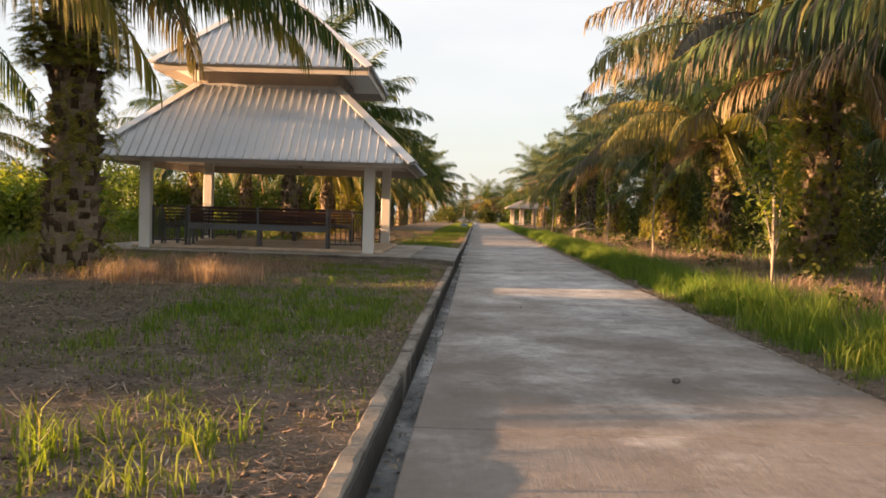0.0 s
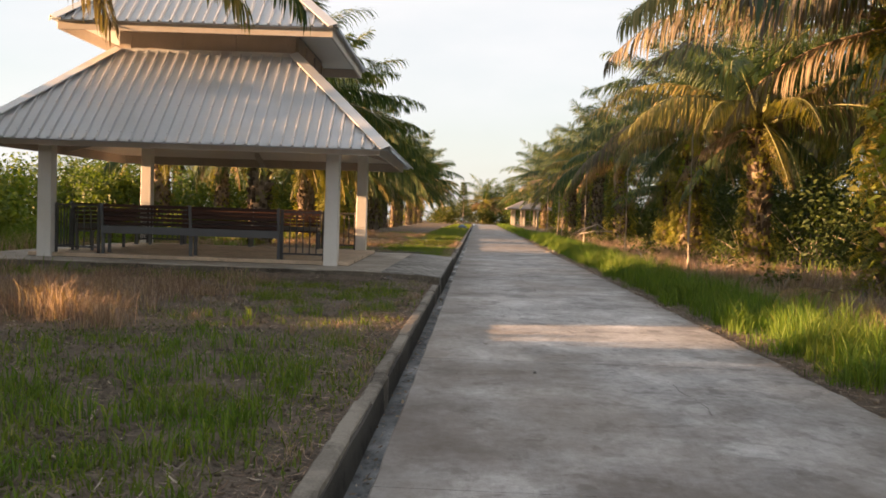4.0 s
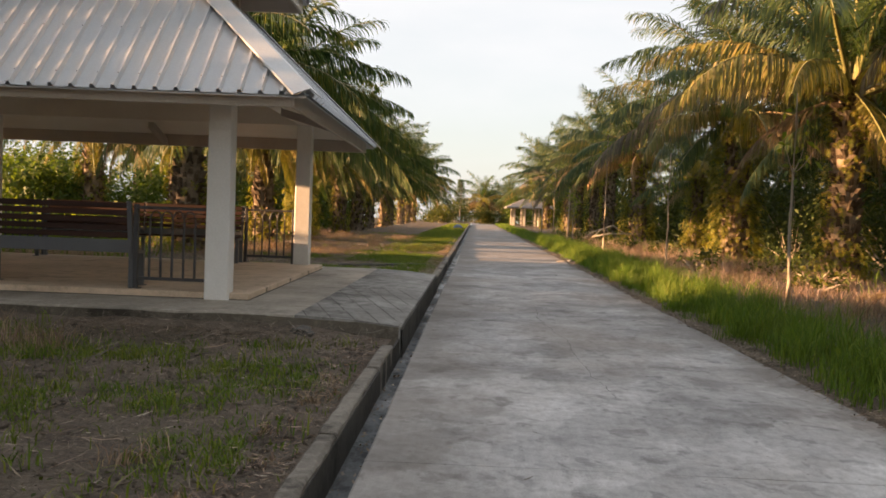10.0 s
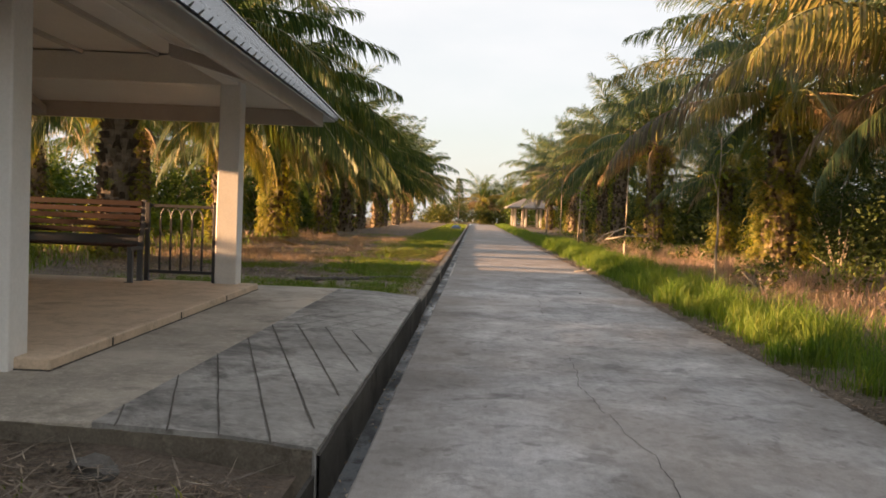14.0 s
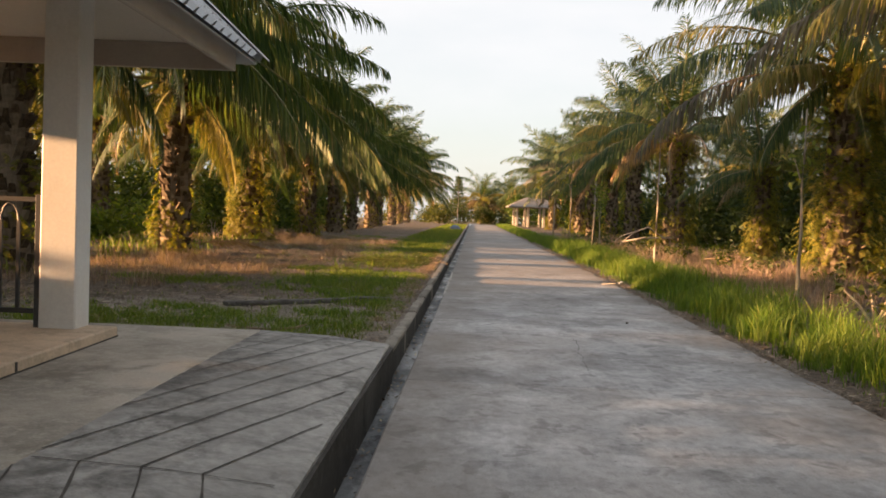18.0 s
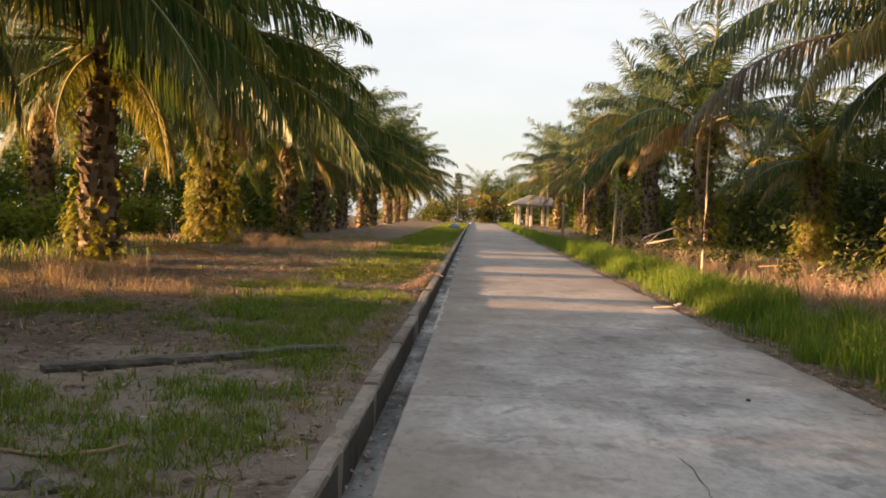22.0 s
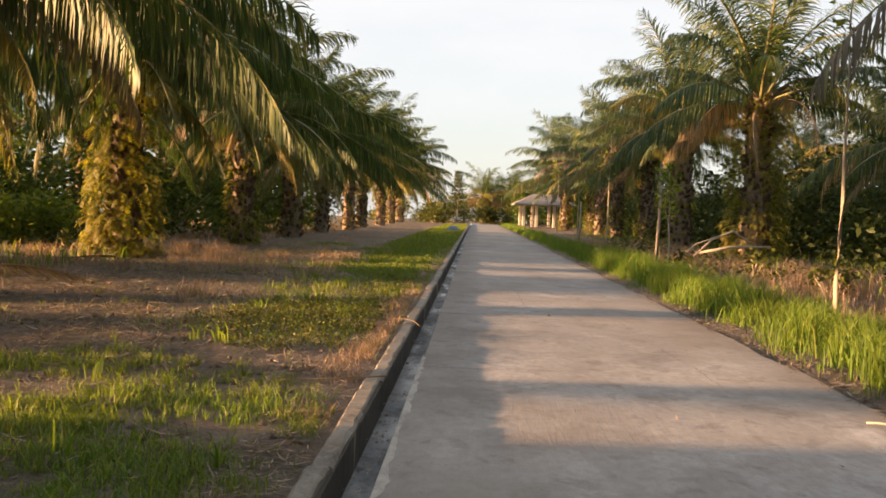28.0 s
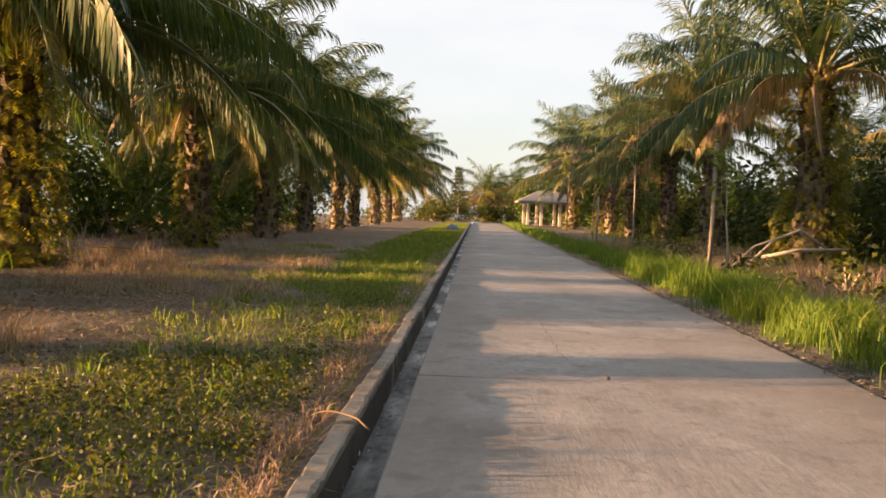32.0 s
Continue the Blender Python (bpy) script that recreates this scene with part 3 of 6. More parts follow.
    for ya, yb, top in ((-6.0, 24.19, 0.055), (24.2, 33.14, 0.165), (33.15, 112.0, 0.055)):
        bm = bmesh.new()
        n = max(2, int((yb - ya) / 0.3))
        lo, hi, bk = [], [], []
        for i in range(n + 1):
            y = ya + (yb - ya) * i / n
            h = top + 0.02 * noise.noise((y * 1.3, 3, 1)) + 0.012 * noise.noise((y * 5, 8, 1))
            d = drift(y, 0.03) + (0.026 if 24.2 <= y <= 33.145 else 0)
            lo.append(bm.verts.new((KERB_R + d + 0.014, y, -0.38)))
            hi.append(bm.verts.new((KERB_R + d + 0.011, y, h)))
            bk.append(bm.verts.new((KERB_R + d - 0.012, y, h + 0.004)))
        for i in range(n):
            bm.faces.new((lo[i], lo[i + 1], hi[i + 1], hi[i]))
            bm.faces.new((hi[i], hi[i + 1], bk[i + 1], bk[i]))
        part("channel_wall", bm, M_WALL_DARK, drain, "dark drain wall")
    r = np.random.default_rng(17)
    n = 1500
    x, y = r.uniform(KERB_R + 0.03, ROAD_L - 0.02, n), r.uniform(0, 66, n)
    a = r.uniform(0, 6.28, n)
    L, w = r.uniform(0.02, 0.12, n), r.uniform(0.004, 0.018, n)
    p = np.stack((x, y, np.full(n, -0.155) + r.uniform(-0.01, 0.02, n)), -1)
    d = np.stack((np.cos(a) * 0.4, np.sin(a), r.normal(0, 0.1, n)), -1) * L[:, None] / 2
    e = np.stack((-np.sin(a), np.cos(a) * 0.4, r.normal(0, 0.4, n)), -1) * w[:, None]
    V = np.stack((p - d, p + e, p + d, p - e), 1).reshape(-1, 3)
    dead = new("drain_litter", mesh_np("drain_litter", V, np.arange(4 * n), np.full(n, 4), [M_LITTER]))
    tagged(dead, "dead leaf bits lying in the drain", "litter", kind="stuff")
    bm = bmesh.new()
    box(bm, -1.05, -6, -0.50, ROAD_R + 0.15, ROAD_END + 1, -0.42)
    part("bed", bm, M_JOINT, drain)
    kerb = empty("kerb", pose(0, 0, 0), "raised concrete kerb edging the drain, chipped and dirty", "kerb", kind="structure")
    y = -6.0
    while y < 112:
        ln = rng.uniform(1.1, 1.35)
        if not (y + ln > 24.2 and y < 33.2):
            bm = bmesh.new()
            h = 0.10 + 0.012 * rng.uniform(-1, 1)
            dx = 0.010 * rng.uniform(-1, 1) + drift(y, 0.03)
            ya, yb, m = y + 0.004, min(y + ln, 24.2 if y < 24.2 else 999) - 0.004, 18
            rows = []
            for i in range(m + 1):
                yy = ya + (yb - ya) * i / m
                e1, e2 = 0.012 + 0.035 * max(0, noise.noise((yy * 5.1, 1, y))), 0.012 + 0.042 * max(0, noise.noise((yy * 5.7, 5, y)))
                hh = h + 0.010 * noise.noise((yy * 2.2, 9, 0)) + 0.006 * noise.noise((yy * 9, 4, 0)) - (0.014 if i in (0, m) else 0)
                w = 0.012 * noise.noise((yy * 1.1, 21, 0)) + 0.008 * noise.noise((yy * 4.3, 27, 0))
                rows.append([bm.verts.new(q) for q in ((KERB_L + dx, yy, -0.32), (KERB_L + dx, yy, hh - e1), (KERB_L + dx + e1, yy, hh), (KERB_R + dx - e2 + w, yy, hh), (KERB_R + dx + w, yy, hh - e2), (KERB_R + dx + w, yy, -0.32))])
            for a, b in zip(rows, rows[1:]):
                for j in range(5):
                    bm.faces.new((a[j], a[j + 1], b[j + 1], b[j]))
            bm.faces.new(rows[0])
            bm.faces.new(rows[-1][::-1])
            bmesh.ops.recalc_face_normals(bm, faces=bm.faces)
            part("kerb_block", bm, M_KERB, kerb)
        y += ln
    bm = bmesh.new()
    box(bm, KERB_L + 0.03, 112, -0.32, KERB_R + 0.03, ROAD_END, 0.10)
    part("kerb_block", bm, M_KERB, kerb)


build_road()


# ---- pavilion: base, ramp ----
PAV = pose(-6.755, 28.8, 0, 0, 0, 1.7)


def build_base():
    base = empty("pavilion_base", pose(0, 0, 0), "low concrete base slab with a raised tan floor and a grooved ramp", "platform", kind="structure")
    bm = bmesh.new()
    box(bm, -11.7, 24.2, -0.12, -2.03, 33.15, 0.28, 0.012)
    part("slab", bm, M_BASE, base, "brownish concrete slab")
    bm = bmesh.new()
    y0, y1 = 24.2, 33.15
    n = 24
    rows = []
    for i in range(n + 1):
        y = y0 + (y1 - y0) * i / n
        e = 0.012 * noise.noise((y * 1.7, 5, 0))
        rows.append([bm.verts.new(c) for c in ((-2.025, y, -0.12), (-2.025, y, 0.282), (-1.35, y, 0.255), (-0.78 + e, y, 0.20), (-0.76 + e, y, 0.185), (-0.755, y, -0.32))])
    for a, b in zip(rows, rows[1:]):
        for j in range(5):
            bm.faces.new((a[j], a[j + 1], b[j + 1], b[j]))
    bm.faces.new(rows[0])
    bm.faces.new(rows[-1][::-1])
    bmesh.ops.recalc_face_normals(bm, faces=bm.faces)
    part("ramp", bm, M_RAMP, base)
    # soil-splashed face towards the walker, ragged along the top
    bm, prev = bmesh.new(), None
    for i in range(141):
        x = -11.6 + 10.82 * i / 140
        top = 0.268 - 0.075 * max(0, (x + 1.9) / 1.12) + 0.022 * noise.noise((x * 1.3, 6, 0)) + 0.012 * noise.noise((x * 6, 2, 0)) - 0.012
        ring = [bm.verts.new(q) for q in ((x, 24.188, -0.1), (x, 24.186 + 0.006 * noise.noise((x * 5, 1, 1)), 0.1), (x, 24.188, min(top, 0.262)), (x, 24.206, min(top, 0.262) + 0.002))]
        if prev:
            for j in range(3):
                bm.faces.new((prev[j], ring[j], ring[j + 1], prev[j + 1]))
        prev = ring
    part("front_face", bm, M_SPLASH, base, "soil-splashed brown front face")

    def ramp_z(x):
        return 0.282 - 0.027 * max(0, min(1, (x + 2.025) / 0.675)) - 0.055 * max(0, min(1, (x + 1.35) / 0.57))

    def groove(xa, ya, xb, yb):
        bm, prev = bmesh.new(), None
        d = Vector((xb - xa, yb - ya)).normalized()
        n = max(8, int(9 * math.hypot(xb - xa, yb - ya)))
        for i in range(n + 1):
            t = i / n
            s = Vector((-d.y, d.x)) * (0.0058 + 0.0045 * noise.noise((xa + 7 * t * n / 9, yb, 3)))
            x, y = xa + (xb - xa) * t, ya + (yb - ya) * t
            x += 0.007 * noise.noise((y * 3.1, xa * 5, 1))
            z = ramp_z(x) + 0.0065
            pair = [bm.verts.new((x + s.x, y + s.y, z)), bm.verts.new((x - s.x, y - s.y, z))]
            if prev:
                bm.faces.new((prev[0], prev[1], pair[1], pair[0]))
            prev = pair
        part("groove", bm, M_GROOVE, base)
    k = 0.30
    for i in range(-9, 4):
        # near half leans to the road towards the walker, far half mirrors it
        x0 = -2.06 + 0.29 * i
        for sign in (-1, 1):
            ya, yb = 28.64, 28.64 + sign * 4.5
            xa = x0
            if xa < -2.02:
                ya += sign * (-2.02 - xa) / k
                xa = -2.02
            xe = xa + k * abs(yb - ya)
            if abs(ya - 28.64) > 4.4:
                continue
            if xe > -0.84:
                yb = ya + sign * (-0.84 - xa) / k
                xe = -0.84
            groove(xa, ya, xe, yb)
    groove(-2.0, 28.64, -0.85, 28.62)
    bm = bmesh.new()
    box(bm, -3.70, -3.36, 0.25, 3.72, 3.45, 0.372, 0.012)
    pl = part("raised_floor", bm, M_FLOOR, base, "tan raised floor")
    pl.matrix_world = PAV
    bm = bmesh.new()
    for dx, dy in ((3.724, -2.2), (3.724, -0.3), (3.724, 1.6)):
        box(bm, dx - 0.004, dy, 0.29, dx + 0.002, dy + 0.025, 0.36)
    for bx in ((3.7205, -3.36, 0.279, 3.729, 3.45, 0.291), (-3.70, -3.369, 0.279, 3.729, -3.3605, 0.291)):
        box(bm, *bx)
    jt = part("floor_joint", bm, M_GROOVE, base)
    jt.matrix_world = PAV


build_base()


# ---- pavilion: columns and roofs ----
RIB = ((0.0, 0.0), (0.180, 0.0), (0.198, 0.053), (0.230, 0.053), (0.25, 0.0))


def roof_slope(half, top, z0, z1):
    """Ribbed sheet of one slope whose eave is at y=-half, clipped by the two hips."""
    bm = bmesh.new()
    n = int(2 * half / 0.25)
    off = -n * 0.25 / 2
    pts = []
    for i in range(n):
        for du, h in RIB[:-1]:
            pts.append((off + i * 0.25 + du, h))
    pts.append((off + n * 0.25, 0.0))
    pts = [(-half, 0.0)] + [p for p in pts if -half + 0.01 < p[0] < half - 0.01] + [(half, 0.0)]
    # bend points where the hip meets the top edge
    run = half - top
    rise = z1 - z0
    nrm = Vector((0, -rise, run)).normalized()
    cols = []
    for u, h in pts:
        reach = max(0.0, min(1.0, (half - abs(u)) / run))
        col = []
        for k in range(5):
            t = reach * k / 4
            p = Vector((u, -half + run * t, z0 + rise * t)) + nrm * h
            col.append(bm.verts.new(p))
        cols.append(col)
    for a, b in zip(cols, cols[1:]):
        for k in range(4):
            vs = (a[k], b[k], b[k + 1], a[k + 1])
            try:
                bm.faces.new(vs)
            except ValueError:
                pass
    bmesh.ops.remove_doubles(bm, verts=bm.verts, dist=0.0008)
    return bm


def deck(half, top, z0, z1, drop):
    """Flat underside of one slope, a thin slab below the sheet."""
    bm = bmesh.new()
    lo = [bm.verts.new(c) for c in ((-half, -half, z0 - 0.008), (half, -half, z0 - 0.008), (top, -top, z1 - 0.008), (-top, -top, z1 - 0.008))]
    hi = [bm.verts.new((v.co.x, v.co.y, v.co.z - drop)) for v in lo]
    bm.faces.new(lo)
    bm.faces.new(hi[::-1])
    for i in range(4):
        j = (i + 1) % 4
        bm.faces.new((lo[i], hi[i], hi[j], lo[j]))
    bmesh.ops.recalc_face_normals(bm, faces=bm.faces)
    return bm


def hip_cap(a, b, w=0.17):
    """Folded cap along a hip, from a to b."""
    bm = bmesh.new()
    a, b = Vector(a), Vector(b)
    d = (b - a).normalized()
    side = d.cross(Vector((0, 0, 1))).normalized()
    up = side.cross(d).normalized()
    prof = [(-w, -0.055), (-w + 0.01, -0.035), (0, 0.062), (w - 0.01, -0.035), (w, -0.055), (0, 0.045)]
    ra = [bm.verts.new(a + side * s + up * h) for s, h in prof]
    rb = [bm.verts.new(b + side * s + up * h) for s, h in prof]
    for i in range(6):
        j = (i + 1) % 6
        bm.faces.new((ra[i], ra[j], rb[j], rb[i]))
    bm.faces.new(ra[::-1])
    bm.faces.new(rb)
    bmesh.ops.recalc_face_normals(bm, faces=bm.faces)
    return bm


TILT = Matrix(((1, 0, 0, 0), (0, 1, 0, 0), (0, 0.0085, 1, 0), (0, 0, 0, 1)))  # the roof stands a little higher at the far side


def roof_tier(pav, half, top, z0, z1, inset, foot, rim, soffit_in, soffit_z):
    """Sheets, hip caps, fascia boards (from z foot up to rim) and sloping soffit of one hipped tier."""
    for q in range(4):
        r = TILT @ Matrix.Rotation(q * math.pi / 2, 4, "Z")
        bm = roof_slope(half, top, z0, z1)
        bm.transform(r)
        sheet = part("roof_sheet", bm, M_SHEET, pav, "ribbed grey metal roof sheet")
        bm = bmesh.new()
        run, rise, n = half - top, z1 - z0, int(2 * half / 0.25)
        slope = math.atan2(rise, run)
        for i in range(n):
            u = -n * 0.125 + i * 0.25 + 0.2175
            for t in (0.07, 0.36, 0.66):
                if (half - abs(u)) / run > t + 0.06:
                    vs = box(bm, -0.006, -0.006, 0.052, 0.006, 0.006, 0.060)
                    turn = Matrix.Translation((u, -half + run * t, z0 + rise * t)) @ Matrix.Rotation(slope, 4, "X")
                    for v in vs:
                        v.co = turn @ v.co
        bm.transform(r)
        tagged(part("screws", bm, M_STEELGREY, sheet, "dark roofing screws"), kind="stuff")
        bm = deck(half - 0.03, top, z0, z1, 0.02)
        bm.transform(r)
        part("roof_deck", bm, M_SHEET, pav)
        a, b = Vector((half, -half, z0 + 0.03)), Vector((top, -top, z1 + 0.03))
        bm = hip_cap(r @ a, r @ b, 0.21)
        part("hip_cap", bm, M_RIDGE, pav, "pale metal hip cap")
        e = half - inset
        bm = bmesh.new()
        box(bm, -e, -e, foot, e - 0.037, -e + 0.035, rim, 0.005)
        bm.transform(r)
        part("fascia", bm, M_FASCIA, pav, "cream painted fascia board")
        bm = bmesh.new()
        box(bm, -e + 0.04, -e + 0.0375, foot + 0.006, e - 0.08, -e + 0.056, rim - 0.062)
        bm.transform(r)
        part("backing_board", bm, M_BEAM, pav, "brown board behind the fascia")
        bm = bmesh.new()
        box(bm, -e + 0.04, -e + 0.038, rim - 0.06, e - 0.04, -e + 0.06, rim - 0.028)
        bm.transform(r)
        part("batten", bm, M_BEAM, pav, "dark timber batten")
        e, i_ = e - 0.04, soffit_in
        bm = bmesh.new()
        lo = [bm.verts.new(c) for c in ((-e, -e, rim - 0.026), (e, -e, rim - 0.026), (i_, -i_, soffit_z), (-i_, -i_, soffit_z))]
        hi = [bm.verts.new((v.co.x, v.co.y, v.co.z + 0.012)) for v in lo]
        bm.faces.new(lo[::-1])
        bm.faces.new(hi)
        for m in range(4):
            j = (m + 1) % 4
            bm.faces.new((lo[m], lo[j], hi[j], hi[m]))
        bm.transform(r)
        bmesh.ops.recalc_face_normals(bm, faces=bm.faces)
        part("soffit", bm, M_SOFFIT, pav, "white soffit board")


def build_pavilion():
    pav = empty("pavilion", PAV, "open square pavilion with white columns and a two-tier ribbed metal roof", "pavilion")
    c = 3.30
    for sx, sy in ((1, -1), (1, 1), (-1, -1), (-1, 1)):
        bm = bmesh.new()
        box(bm, sx * c - 0.15, sy * c - 0.15, 0.20, sx * c + 0.15, sy * c + 0.15, 3.66, 0.012)
        for v in bm.verts:
            if v.co.z < 0.4:
                v.co.x += 0.012 * (1 if v.co.x > sx * c else -1)
        part("column", bm, M_WHITE, pav, "white painted concrete column")
    for q in range(4):
        r = Matrix.Rotation(q * math.pi / 2, 4, "Z")
        bm = bmesh.new()
        box(bm, -c + 0.155, -c - 0.11, 3.27, c - 0.155, -c + 0.11, 3.68, 0.008)
        bm.transform(r)
        part("ring_beam", bm, M_SOFFIT, pav, "cream ring beam")
        # timber bracket between the ring beam and the fascia
        bm = bmesh.new()
        v = [bm.verts.new((x, y, z)) for x in (-0.06, 0.06) for y, z in ((-3.43, 3.25), (-3.43, 3.12), (-4.36, 2.86), (-4.36, 2.99))]
        for f in ((0, 1, 2, 3), (7, 6, 5, 4), (0, 4, 5, 1), (1, 5, 6, 2), (2, 6, 7, 3), (3, 7, 4, 0)):
            bm.faces.new([v[i] for i in f])
        bmesh.ops.recalc_face_normals(bm, faces=bm.faces)
        bm.transform(r)
        part("bracket", bm, M_BEAM, pav, "brown timber bracket")
    bm = bmesh.new()
    box(bm, -c - 0.1, -c - 0.1, 3.70, c + 0.1, c + 0.1, 3.73)
    part("ceiling_board", bm, M_SOFFIT, pav)
    for x in (-2.2, -1.1, 0.0, 1.1, 2.2):
        bm = bmesh.new()
        box(bm, x - 0.03, -c + 0.12, 3.64, x + 0.03, c - 0.12, 3.698)
        part("ceiling_strip", bm, M_FASCIA, pav)
    roof_tier(pav, 4.66, 2.18, 2.925, 5.28, 0.20, 2.80, 3.08, 3.41, 3.29)
    # neck between the tiers
    for q in range(4):
        r = Matrix.Rotation(q * math.pi / 2, 4, "Z")
        bm = bmesh.new()
        box(bm, -2.12, -2.14, 5.0, 2.12, -2.06, 5.80)
        for x in (-1.9, -0.65, 0.65, 1.9):
            box(bm, x - 0.06, -2.19, 5.15, x + 0.06, -2.143, 5.7)
        bm.transform(r)
        part("neck_wall", bm, M_BEAM, pav)
        bm = bmesh.new()
        box(bm, -2.05, -2.26, 5.20, 2.05, -2.145, 5.30, 0.006)
        bm.transform(r)
        part("flashing", bm, M_RIDGE, pav)
    roof_tier(pav, 3.28, 0.06, 5.76, 8.72, 0.10, 5.55, 5.84, 2.15, 5.82)
    bm = bmesh.new()
    bmesh.ops.create_cone(bm, cap_ends=True, segments=4, radius1=0.2, radius2=0.03, depth=0.35, matrix=Matrix.Translation((0, 0, 8.82)) @ Matrix.Rotation(math.pi / 4, 4, "Z"))
    part("finial", bm, M_RIDGE, pav)


build_pavilion()


def railing(m, width, posts=(True, True)):
    """Steel railing panel along x from 0 to width, standing at the pose m."""
    rail = empty("railing", m, "dark painted steel railing panel with arched balusters", "railing", "railings of the pavilion")
    h = 1.15
    for i, x in enumerate((0.03, width - 0.03)):
        bm = bmesh.new()
        box(bm, x - 0.03, -0.03, 0.0, x + 0.03, 0.03, h, 0.004)
        post = part("post", bm, M_STEEL, rail)
        if posts[i]:
            bm = bmesh.new()
            box(bm, x - 0.07, -0.06, 0.0, x - 0.031, 0.06, 0.012)
            box(bm, x + 0.031, -0.06, 0.0, x + 0.07, 0.06, 0.012)
            part("base_plate", bm, M_STEEL, post)
    for z in (0.14, h - 0.045):
        bm = bmesh.new()
        box(bm, 0.062, -0.022, z - 0.022, width - 0.062, 0.022, z + 0.022, 0.004)
        part("rail", bm, M_STEEL, rail)
    n = 5
    xs = [0.06 + (width - 0.12) * (i + 1) / (n + 1) for i in range(n)]
    for x in xs:
        bm = bmesh.new()
        box(bm, x - 0.014, -0.012, 0.163, x + 0.014, 0.012, h - 0.23)
        part("baluster", bm, M_STEEL, rail)
    gap = xs[1] - xs[0]
    for i in range(n - 1):
        bm = bmesh.new()
        mid = (xs[i] + xs[i + 1]) / 2
        pts = [(mid + math.cos(a) * gap / 2, 0, h - 0.23 + math.sin(a) * 0.15) for a in np.linspace(0, math.pi, 9)]
        tube(bm, pts, 0.011, 6)
        part("arch", bm, M_STEEL, rail)
    return rail


def bench(m, length):
    """Slatted bench along x, centred; its back at y=0 and its seat towards +y."""
    b = empty("bench", m, "long slatted dark wood bench on a grey steel frame", "bench", "benches in the pavilion")
    hl = length / 2
    for x in (-hl, 0.0, hl):
        bm = bmesh.new()
        box(bm, x - 0.03, -0.03, 0.40, x + 0.03, 0.03, 1.18, 0.004)
        for v in bm.verts:
            v.co.y -= 0.16 * max(0, v.co.z - 0.45)
        part("back_post", bm, M_STEELGREY, b)
        for y in (0.02, 0.40):
            bm = bmesh.new()
            box(bm, x - 0.035 if y > 0.1 or x else x - 0.035, y - 0.03, 0.0, x + 0.035, y + 0.03, 0.458, 0.004)
            leg = part("leg", bm, M_STEELGREY, b)
            bm = bmesh.new()
            box(bm, x - 0.06, y + 0.031, 0.0, x + 0.06, y + 0.07, 0.010)
            part("foot_plate", bm, M_STEELGREY, leg)
        bm = bmesh.new()
        box(bm, x - 0.03, -0.02, 0.46, x + 0.03, 0.46, 0.50)
        part("seat_bearer", bm, M_STEELGREY, b)
    bm = bmesh.new()
    box(bm, -hl - 0.02, -0.075, 0.48, hl + 0.02, -0.062, 0.655, 0.003)
    part("back_rail", bm, M_STEELGREY, b, "grey steel back rail")
    for s in (-1, 1):
        x0, x1 = (-hl + 0.035, -0.035) if s < 0 else (0.035, hl - 0.035)
        for i in range(5):
            bm = bmesh.new()
            y = 0.02 + i * 0.088
            box(bm, x0, y, 0.502, x1, y + 0.07, 0.532, 0.006)
            part("seat_slat", bm, M_SLAT, b)
        for i in range(5):
            bm = bmesh.new()
            z = 0.675 + i * 0.102
            y = 0.036 - 0.16 * (z - 0.45)
            box(bm, x0 - 0.02, y - 0.013, z, x1 + 0.02, y + 0.013, z + 0.078, 0.006)
            part("back_slat", bm, M_SLAT, b)
    return b


FL = 0.372
for side, rz in enumerate((0, 180, -90)):
    turn = PAV @ pose(0, 0, 0, 0, 0, rz)
    railing(turn @ pose(2.1, -3.20, FL), 1.05, (True, False))
    railing(turn @ pose(-3.15, -3.20, FL), 1.05, (False, True))
    bench(turn @ pose(0.0, -3.15, FL), 4.1)


